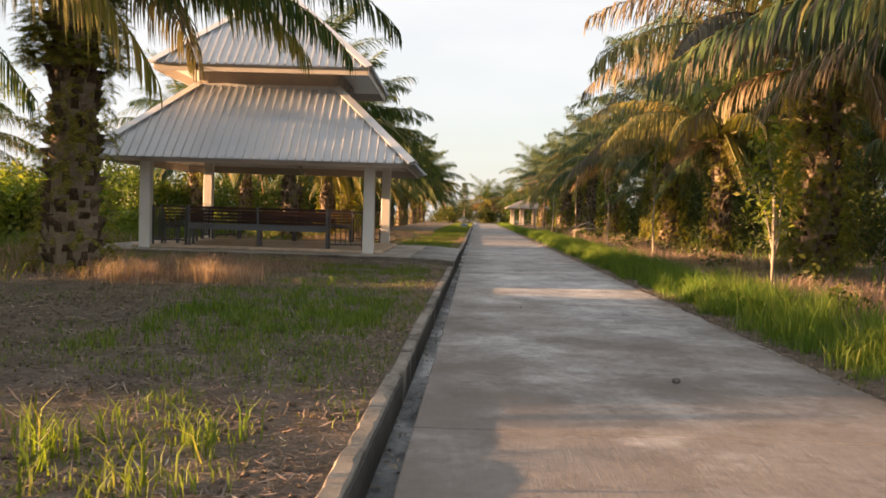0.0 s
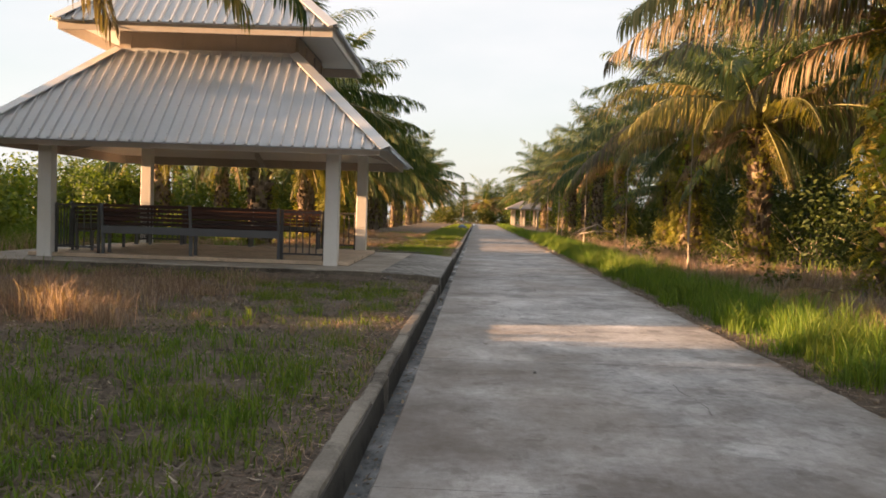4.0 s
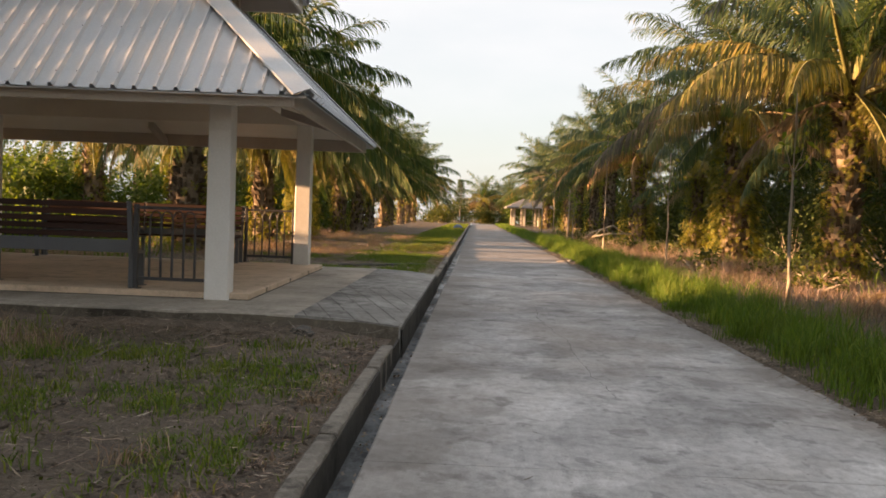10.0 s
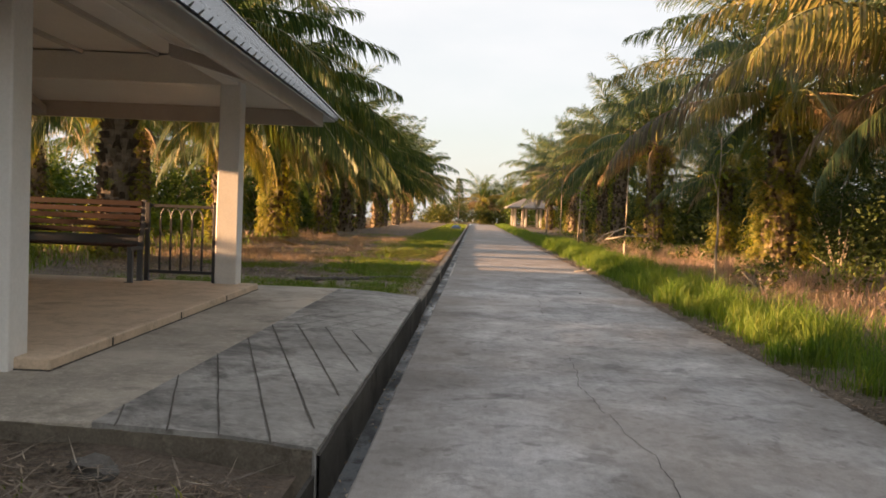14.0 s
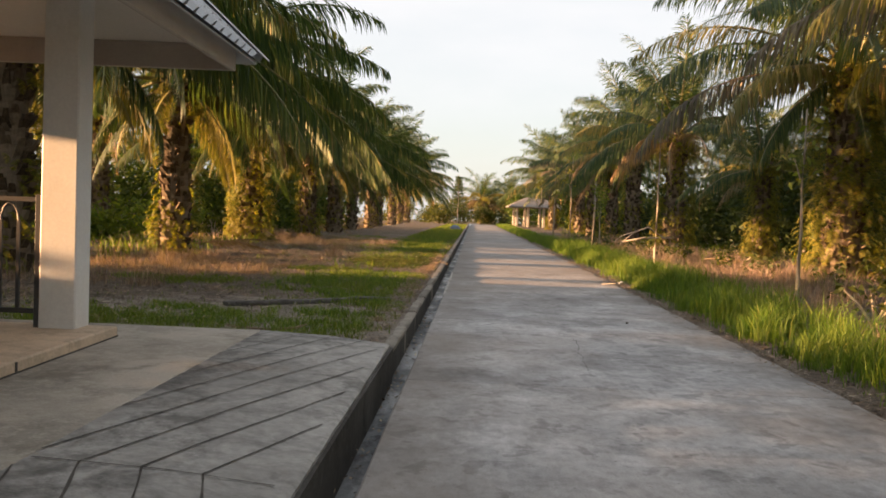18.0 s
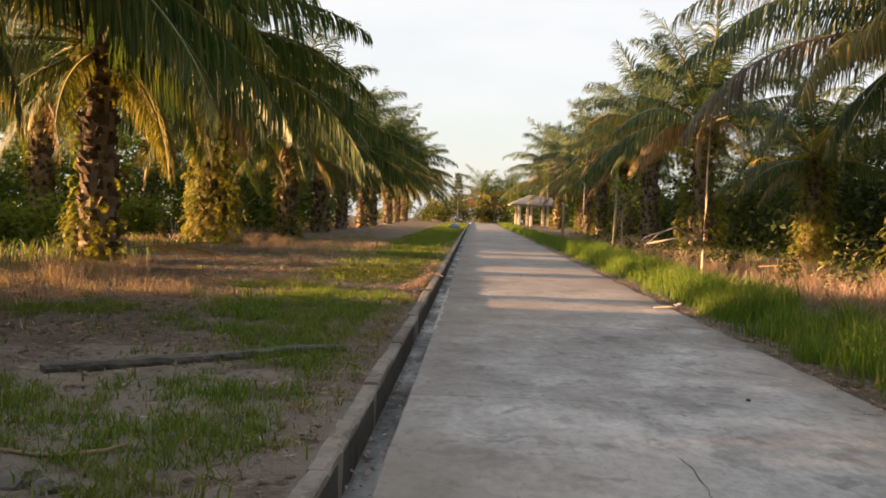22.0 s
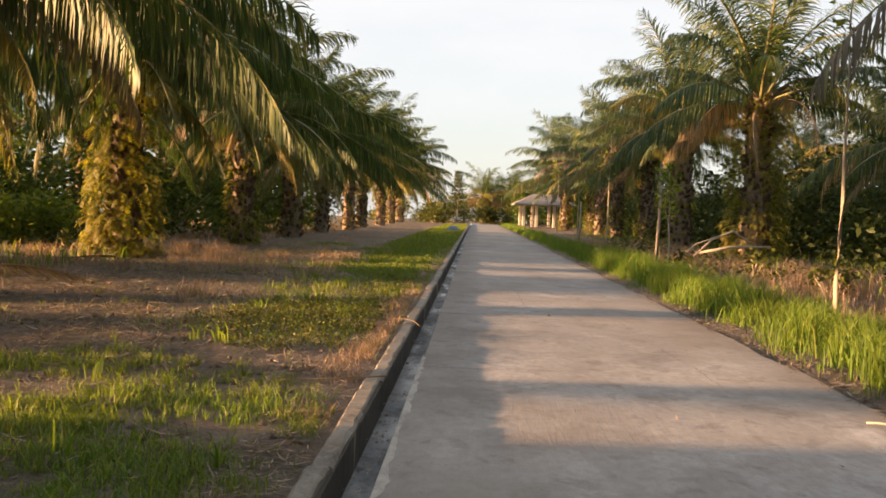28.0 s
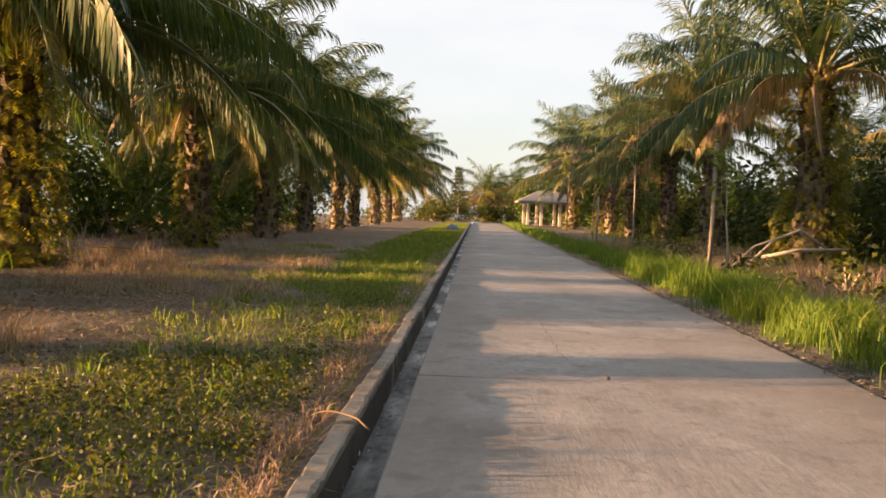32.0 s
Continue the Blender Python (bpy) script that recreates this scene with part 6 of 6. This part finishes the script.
# ---- saplings, stakes, bushes ----
def sapling(x, y, height, leaves, seed, label, stake=0.0, fork=True):
    r = random.Random(seed)
    g = np.random.default_rng(seed)
    z = float(ground_z(x, y))
    t = empty("sapling", pose(x, y, z - 0.03), label, "young tree", "young trees beside the path")
    tips = []

    def limb(p, d, ln, rad, depth):
        pts, rr = [tuple(p)], [rad]
        for i in range(5):
            p = p + d * ln / 5
            d = (d + Vector((r.uniform(-0.13, 0.13), r.uniform(-0.13, 0.13), 0.06))).normalized()
            pts.append(tuple(p))
            rr.append(rad * (1 - 0.13 * (i + 1)))
            if 0 < depth < 3 and i >= 1:
                tips.append(Vector(p))
        bm = bmesh.new()
        tube(bm, pts, rr, 7)
        part("branch" if 0 < depth < 3 else "stem", bm, M_STEM, t, "" if 0 < depth < 3 else "pale slender stem", True)
        if depth < 2:
            for _ in range(r.randint(2, 3)):
                dd = (d + Vector((r.uniform(-0.6, 0.6), r.uniform(-0.6, 0.6), r.uniform(0.0, 0.3)))).normalized()
                limb(p, dd, ln * r.uniform(0.5, 0.75), rr[-1] * 0.7, depth + 1)
        elif depth == 2:
            tips.append(Vector(p))
    if stake:
        limb(Vector((0, 0, 0)), Vector((-0.05, 0, 1)).normalized(), 0.9, 0.042, 3)
        for lean, ln in ((-0.34, 1.0), (-0.02, 1.5), (0.22, 1.1)):
            limb(Vector((-0.05, 0.01, 0.88)), Vector((lean, 0.1 * lean, 1)).normalized(), ln, 0.032, 1)
    elif fork:
        limb(Vector((0, 0, 0)), Vector((-0.06, 0, 1)).normalized(), height * 0.42, 0.045, 0)
    else:
        pts = [(0.05 * noise.noise((i * 0.5, seed, 0)), 0.05 * noise.noise((i * 0.5, seed, 9)), height * i / 8) for i in range(9)]
        bm = bmesh.new()
        tube(bm, pts, [0.04 * (1 - 0.09 * i) for i in range(9)], 7)
        part("stem", bm, M_STEM, t, "pale slender stem", True)
        tips += [Vector(p) for p in pts[5:]]
        for _ in range(4):
            limb(Vector(pts[r.randint(5, 8)]), Vector((r.uniform(-1, 1), r.uniform(-1, 1), r.uniform(0.4, 1.2))).normalized(), height * 0.14, 0.012, 2)
    if leaves:
        idx = g.integers(0, len(tips), leaves)
        c = np.array([tips[i] for i in idx]) + g.normal(0, 0.16, (leaves, 3))
        lv = new("foliage", leaf_cloud("foliage", c, g.uniform(0.10, 0.24, leaves), g, M_SAPLEAF, 0.5, 0.22))
        lv.parent = t
        tagged(lv, kind="stuff")
    if stake:
        s = empty("stake", pose(x - 0.1, y - 0.06, z - 0.2, 2, -1.5, 0), "weathered wooden stake beside a young tree", "stake")
        bm = bmesh.new()
        tube(bm, [(0, 0, 0), (0.01, 0, stake * 0.5), (0, 0.01, stake + 0.2)], [0.032, 0.03, 0.027], 8)
        part("pole", bm, M_STAKE, s, "", True)
    return t


sapling(5.75, 17.3, 4.1, 420, 31, "young tree with a forked pale stem and yellow-green leaves", 2.1)
sapling(5.95, 30.45, 4.0, 40, 32, "thin pale sapling with few leaves", 0.0, False)
sapling(5.9, 40.6, 3.6, 40, 33, "thin pale sapling with few leaves", 0.0, False)
sapling(5.65, 51.8, 5.2, 60, 34, "tall thin sapling with a bare pale stem", 0.0, False)
sapling(5.6, 63.2, 3.4, 160, 35, "small sapling with yellowing leaves beside a stake", 0.0)
sapling(5.5, 74.6, 5.0, 120, 36, "thin pale sapling under the palms", 0.0, False)
sapling(5.6, 86.0, 4.5, 120, 37, "thin pale sapling under the palms", 0.0, False)
sapling(5.5, 97.0, 4.5, 120, 38, "thin pale sapling under the palms", 0.0, False)
for x, y, h in ((5.35, 63.9, 3.3), (5.2, 81.8, 2.4)):
    s = empty("stake", pose(x, y, -0.1, 0.5, 0.8, 0), "dark weathered wooden stake in the verge", "stake")
    bm = bmesh.new()
    tube(bm, [(0, 0, 0), (0.012, 0, h * 0.5), (0, 0.01, h)], [0.055, 0.05, 0.048], 8)
    part("pole", bm, M_STAKE, s, "", True)


def bush(x, y, rx, ry, h, n, seed, material, label, leaf=(0.12, 0.3)):
    g = np.random.default_rng(seed)
    b = empty("bush", pose(x, y, float(ground_z(x, y)) - 0.05), label, "bush", "bushes of the plantation")
    k = max(6, n // 160)
    cc = np.stack((g.uniform(-rx, rx, k), g.uniform(-ry, ry, k), g.uniform(0.15, 0.8, k) * h), -1)
    pick = g.integers(0, k, n)
    sp = np.array([rx, ry, h]) * 0.2
    c = cc[pick] + g.normal(0, 1, (n, 3)) * sp
    c[:, 2] = np.clip(np.abs(c[:, 2]), 0.02, h * 1.15)
    lv = new("foliage", leaf_cloud("foliage", c, g.uniform(*leaf, n), g, material, 0.4, 0.25))
    lv.parent = b
    tagged(lv, kind="stuff")
    bm = bmesh.new()
    for i in range(min(k, 9)):
        p = Vector(cc[i])
        tube(bm, [(p.x * 0.15, p.y * 0.15, 0), (p.x * 0.5, p.y * 0.55, p.z * 0.55), tuple(p)], [0.04, 0.028, 0.012], 5)
    part("stem", bm, M_STEM, b)
    return b


BR = random.Random(77)
for i, (x, y) in enumerate(((-38, 56), (-22, 74), (-20, 84), (-36, 70), (-32, 80), (-24, 30))):
    bush(x, y, BR.uniform(1.8, 3.0), BR.uniform(1.8, 3.0), BR.uniform(1.5, 2.8), 1500, 400 + i, M_BUSH, "dark green bush between the palms")
for i, (x, y) in enumerate(((15, 22), (15.2, 35), (15.5, 46), (15.2, 56), (15.3, 67), (15, 78), (15, 90), (15, 101), (23, 27), (23.5, 40), (23, 50), (23.5, 61), (23, 73), (23.5, 85), (31, 45), (31.5, 58), (31, 72), (15, 112), (15, 123), (37, 52), (36, 64), (38, 77), (31, 86), (37, 92), (44, 70), (45, 86), (23.5, 97), (31, 100), (23.5, 110))):
    bush(x, y, BR.uniform(2.2, 3.4), BR.uniform(2.8, 4.2), BR.uniform(3.4, 4.8), 7000, 500 + i, M_LEAF_DARK, "undergrowth between the palms, shade put into its colour", (0.18, 0.40) if y > 60 else (0.12, 0.26))
for i, (x, y, h) in enumerate(((-4.5, 176, 4.5), (-8.5, 172, 3.5), (-0.5, 186, 5.0), (4.0, 182, 3.0), (-13, 168, 3.0), (-5.5, 160, 2.0), (7.5, 176, 4.0), (-2.5, 170, 4.0), (-6.5, 168, 3.4), (1.0, 181, 3.2), (13.5, 158, 3.5))):
    bush(x, y, 2.6, 2.2, h, 1300, 600 + i, M_WEED, "sunlit green shrubs at the end of the path", (0.25, 0.5))
for i, (x, y, h) in enumerate(((12.5, 160, 6.5), (16.5, 150, 7.0), (8.5, 166, 5.5), (14.5, 138, 6.0), (18.0, 163, 7.5), (4.5, 190, 6.0), (16.0, 176, 7.0), (19.0, 132, 6.5))):
    bush(x, y, 2.8, 2.4, h, 3600, 900 + i, M_BUSH, "tall dense green trees closing the end of the path", (0.3, 0.6))
for i in range(26):
    x = BR.uniform(5.9, 9.0)
    y = BR.uniform(14, 82)
    bush(x, y, 0.5, 0.5, BR.uniform(0.4, 0.9), 130, 700 + i, M_WEED, "small weedy shrub in the dry grass", (0.1, 0.22))
for i in range(12):
    bush(BR.uniform(-16, -10.8), BR.uniform(14, 75), 0.6, 0.6, BR.uniform(0.4, 1.1), 160, 740 + i, M_WEED, "small weedy shrub in the dry grass", (0.1, 0.24))

for i, (x, y, h) in enumerate(((-13.2, 36.2, 1.1), (-17.0, 36.6, 1.3), (-21.0, 36.0, 1.6), (-14.5, 45.6, 1.3), (-13.5, 55.0, 1.4), (-14.0, 65.0, 1.5))):
    bush(x, y, 1.7, 1.5, h, 2600, 640 + i, M_LEAFY, "leafy green broadleaf bush behind the pavilion", (0.14, 0.30))
sapling(-18.2, 34.4, 8.0, 60, 39, "almost bare slender tree at the edge of the plantation", 0.0)

for i, (x, y, h) in enumerate(((-13.5, 76, 3.2), (-13.0, 85, 3.4), (-14.0, 95, 3.4), (-19.5, 72, 3.2), (-22.5, 66, 2.6), (-22.0, 80, 3.4), (-21.0, 92, 3.6), (-30.0, 75, 3.4), (-33.0, 64, 3.0), (-37.0, 52, 2.6), (-14.5, 106, 3.2), (-22, 104, 3.4), (-30, 72, 3.6), (-27, 63.5, 3.3), (-34, 84, 3.6), (-20, 53.7, 3.3))):
    bush(x, y, 1.8 if y == 53.7 else 3.0, 2.0 if y < 60 else 2.4, h * (0.95 if y == 53.7 else 1.4), 5000, 760 + i, M_BUSH, "dark green bush between the palms", (0.18, 0.38))
# tall hedge beyond the turf, mostly unseen, heights set to shade path and roof
for i, y in enumerate((-3.4, -1.2, 0.6, 5.6, 7.0, 8.4, 10.2, 12.0, 15.0, 17.4, 19.6, 21.8, 24.0, 26.2, 28.4, 30.8, 33.0, 35.2, 37.0)):
    bush(-18.9 + BR.uniform(-0.6, 0.6), y, 2.2, 1.8, 1.2 if y < 2 else 2.7 if y > 34 else 4.4 if y == 17.4 else 6.3 if y == 19.6 else 5.0 if 19 < y < 25 else 1.9 if y == 26.2 else 2.0 if y == 28.4 else 3.4 if 16 < y < 27 else 2.5 if y < 16 else BR.uniform(1.9, 2.3), 1000 if y < 2 or y == 15.0 else 6000 if 21 < y < 27 else 7000 if y > 29 else 3600, 660 + i, M_LEAFY if y > 14 else M_BUSH, "leafy green hedge bush of a row placed to cast shade", (0.18, 0.36) if y > 29 else (0.24, 0.5))

# ---- fallen wood ----
def fallen(name, pts, radii, material, label, category):
    bm = bmesh.new()
    tube(bm, pts, radii, 9)
    for v in bm.verts:
        v.co += Vector((0, 0, 1)) * 0.012 * noise.noise(v.co * 6)
    ob = part(name, bm, material, None, label, True)
    return tagged(ob, label, category)


bm = bmesh.new()
steps = 60
tube(bm, [(-3.5 + 2.2 * q / steps, 37.02 + 1.78 * q / steps + 0.02 * math.sin(q * 0.15), 0.075) for q in range(steps + 1)],
     [0.074 * (1 - 0.5 * max(0, q / steps - 0.8) / 0.2) * (1 + 0.2 * noise.noise((q * 0.3, 4, 0))) for q in range(steps + 1)], 12)
for v in bm.verts:
    v.co += Vector((noise.noise(v.co * 9), noise.noise(v.co * 9 + Vector((7, 0, 0))), noise.noise(v.co * 7 + Vector((0, 9, 0))))) * 0.022
    v.co += Vector((noise.noise(v.co * 26), noise.noise(v.co * 24 + Vector((5, 0, 0))), 0)) * 0.014
    # split along the grain: the upper side is flat
    v.co.z = min(v.co.z, 0.118 + 0.022 * noise.noise(Vector((v.co.x * 3, v.co.y * 3, 2))) + 0.006 * noise.noise(v.co * 22))
tagged(part("log", bm, M_PIPE, None, "", False), "old weathered grey log lying in the turf", "log")
fallen("fallen_branch", [(-2.85 + 0.95 * q / 8, 34.78 + 0.05 * math.cos(q * 0.7), 0.085 - 0.02 * math.sin(q * 0.5) + 0.03 * (q == 8)) for q in range(9)], [0.008, 0.010, 0.011, 0.012, 0.013, 0.014, 0.016, 0.014, 0.005], M_RACHIS_DRY, "thin curved dead branch on the soil", "branch")
fallen("fallen_branch", [(6.9, 66.0, 0.35), (7.6, 66.3, 0.95), (8.3, 66.4, 1.25), (9.2, 66.6, 0.7)], [0.028, 0.036, 0.036, 0.028], M_LOG, "pale fallen branch propped on dead fronds", "branch")
fallen("fallen_branch", [(7.0, 65.4, 0.55), (8.0, 65.6, 0.75), (9.3, 65.8, 0.8)], [0.035, 0.042, 0.036], M_LOG, "pale fallen log in the dry grass", "branch")
fallen("fallen_branch", [(6.4, 65.7, 0.3), (7.0, 65.9, 0.8), (7.8, 66.0, 1.1)], [0.02, 0.025, 0.02], M_LOG, "pale fallen branch propped on dead fronds", "branch")
fallen("twig", [(-1.55 + 0.85 * t / 8, 45.05 + 0.22 * t / 8 + 0.03 * math.sin(t), 0.09 + 0.03 * t / 8) for t in range(9)], [0.004 + 0.005 * t / 8 for t in range(9)], M_RACHIS_DRY, "thin dry twig lying across the kerb", "twig")
fallen("dead_stalk", [(-1.08 + 0.44 * t / 12, 48.95 - 0.12 * (t / 12) ** 2, 0.09 + 0.05 * math.sin(math.pi * min(1, t / 10)) + 0.04 * t / 12 - 0.06 * max(0, t - 10) / 2) for t in range(13)], [0.003 + 0.004 * t / 12 for t in range(13)], M_RACHIS_DRY, "bent dry palm stalk over the kerb", "stalk")

fallen("twig", [(3.02 + 0.42 * t / 10, 44.75 - 0.42 * math.sin(t / 10 * 2.6) * 0.6, 0.02 + 0.05 * math.sin(math.pi * t / 10)) for t in range(11)], [0.009] * 11, M_LOG, "pale curved twig at the edge of the path", "twig")
bm = bmesh.new()
box(bm, -0.06, -0.035, -0.008, 0.06, 0.035, 0.012, 0.006)
bmesh.ops.subdivide_edges(bm, edges=bm.edges, cuts=3, use_grid_fill=True)
for v in bm.verts:
    v.co.z += 0.03 * noise.noise(v.co * 14) + 0.25 * v.co.x ** 2 * 12
bm.transform(pose(3.46, 44.9, 0.07, 8, -12, 30))
tagged(part("plastic_scrap", bm, M_MORTAR, None, "", True), "crumpled white plastic scrap on the grass edge", "litter")

# dead fronds dropped on the ground
def dropped(x, y, rz, ry, sc, k):
    o = new("fallen_frond", DRY[k])
    o.matrix_world = pose(x, y, float(ground_z(x, y)) + 0.25, 0, ry, rz) @ Matrix.Scale(sc, 4)
    tagged(o, "dry brown palm frond dropped on the ground", "palm frond", "dropped fronds")


for i in range(16):
    left = i % 3 == 0
    dropped(BR.uniform(-12, -7) if left else BR.uniform(6.3, 9.5), BR.uniform(36, 75) if left else BR.uniform(22, 78), BR.uniform(0, 360), BR.uniform(-56, -46), BR.uniform(0.35, 0.6), 0)


# ---- end of the path: hut, mast tree, tarp ----
def build_hut():
    hut = empty("hut", pose(8.3, 146, 0, 0, 0, 2) @ Matrix.Scale(1.18, 4), "small open shelter with pale posts and a grey hipped roof", "shelter")
    for x in (-2.2, -0.9, 0.9, 2.2):
        for y in (-2.2, 2.2):
            bm = bmesh.new()
            box(bm, x - 0.14, y - 0.14, 0, x + 0.14, y + 0.14, 2.6, 0.02)
            part("post", bm, M_FASCIA, hut, "pale post")
    bm = bmesh.new()
    v = [bm.verts.new(c) for c in ((-3.2, -3.0, 2.5), (3.2, -3.0, 2.5), (3.2, 3.0, 2.5), (-3.2, 3.0, 2.5), (-1.0, 0, 3.6), (1.0, 0, 3.6))]
    w = [bm.verts.new((p.co.x, p.co.y, p.co.z - 0.15)) for p in v[:4]]
    for f in ((0, 1, 5, 4), (1, 2, 5), (2, 3, 4, 5), (3, 0, 4)):
        bm.faces.new([v[i] for i in f])
    for i in range(4):
        j = (i + 1) % 4
        bm.faces.new((v[i], w[i], w[j], v[j]))
    bm.faces.new(w[::-1])
    bmesh.ops.recalc_face_normals(bm, faces=bm.faces)
    part("roof", bm, M_THATCH, hut)
    bm = bmesh.new()
    box(bm, -2.8, -2.6, -0.1, 2.8, 2.6, 0.16, 0.02)
    part("floor_slab", bm, M_KERB, hut)
    for x in (-1.55, 0.0, 1.55):
        bm = bmesh.new()
        box(bm, x - 0.55, -2.16, 0.75, x + 0.55, -2.1, 0.85)
        box(bm, x - 0.55, -2.16, 0.3, x + 0.55, -2.1, 0.4)
        part("rail", bm, M_STAKE, hut)


build_hut()

tr = empty("conifer", pose(-2.6, 160, 0) @ Matrix.Scale(0.92, 4), "thin tiered conifer at the end of the path", "tree")
bm = bmesh.new()
tube(bm, [(0, 0, 0), (0.05, 0, 4), (0, 0, 8.4)], [0.12, 0.08, 0.02], 7)
for k in range(11):
    z = 2.2 + k * 0.56
    for a in range(5):
        an = a * 1.257 + k * 0.6
        ln = 1.9 * (1 - k / 13)
        tube(bm, [(0, 0, z), (math.cos(an) * ln * 0.6, math.sin(an) * ln * 0.6, z + 0.12), (math.cos(an) * ln, math.sin(an) * ln, z + 0.4)], [0.03, 0.022, 0.008], 4)
part("trunk", bm, M_STEM, tr)
cg = np.random.default_rng(91)
kk = cg.integers(0, 11, 3200)
an = cg.integers(0, 5, 3200) * 1.257 + kk * 0.6
rr = 1.9 * (1 - kk / 13) * cg.uniform(0.15, 1.0, 3200)
c = np.stack((np.cos(an) * rr, np.sin(an) * rr, 2.2 + kk * 0.56 + 0.2 * rr), -1) + cg.normal(0, 0.10, (3200, 3))
nd = new("needles", leaf_cloud("needles", c, cg.uniform(0.2, 0.45, 3200), cg, M_LEAF_DARK, 0.1, 0.12))
nd.parent = tr
tagged(nd, kind="stuff")

bm = bmesh.new()
bmesh.ops.create_icosphere(bm, subdivisions=3, radius=1.0)
for v in bm.verts:
    v.co = Vector((v.co.x * 0.5, v.co.y * 0.4, max(-0.02, v.co.z * 0.4))) * (1 + 0.22 * noise.noise(v.co * 2.2))
bm.transform(Matrix.Translation((-1.75, 107, 0.1)))
tagged(part("tarp_bundle", bm, M_BLUE, None, "", True), "crumpled blue-grey tarpaulin bundle beside the kerb", "tarpaulin")

for x, y, w, h, seed in ((-2.3, 34.28, 0.15, 0.05, 5), (-2.02, 34.22, 0.12, 0.04, 6), (-1.85, 23.85, 0.13, 0.07, 7)):
    bm = bmesh.new()
    bmesh.ops.create_icosphere(bm, subdivisions=2, radius=1.0)
    for v in bm.verts:
        v.co = Vector((v.co.x * w, v.co.y * w * 0.75, v.co.z * h)) * (1 + 0.55 * noise.noise(v.co * 1.5 + Vector((seed, 0, 0))))
    bm.transform(Matrix.Translation((x, y, float(ground_z(x, y)) + h * 0.4)))
    tagged(part("stone", bm, M_STONE, None, "", False), "grey lump of broken concrete on the soil", "stone", "broken lumps")
# loose stone on the path
for x, y, s, seed in ((1.72, 8.02, 0.042, 1), (0.6, 14.2, 0.018, 2), (2.3, 37.4, 0.02, 3), (1.15, 51.2, 0.025, 4)):
    bm = bmesh.new()
    bmesh.ops.create_icosphere(bm, subdivisions=2, radius=s)
    for v in bm.verts:
        v.co *= 1 + 0.35 * noise.noise(v.co * 22 + Vector((seed, 0, 0)))
        v.co.z *= 0.7
    bm.transform(Matrix.Translation((x, y, s * 0.55)))
    tagged(part("stone", bm, M_STONE, None, "", False), "small dark stone on the concrete", "stone", "loose stones")
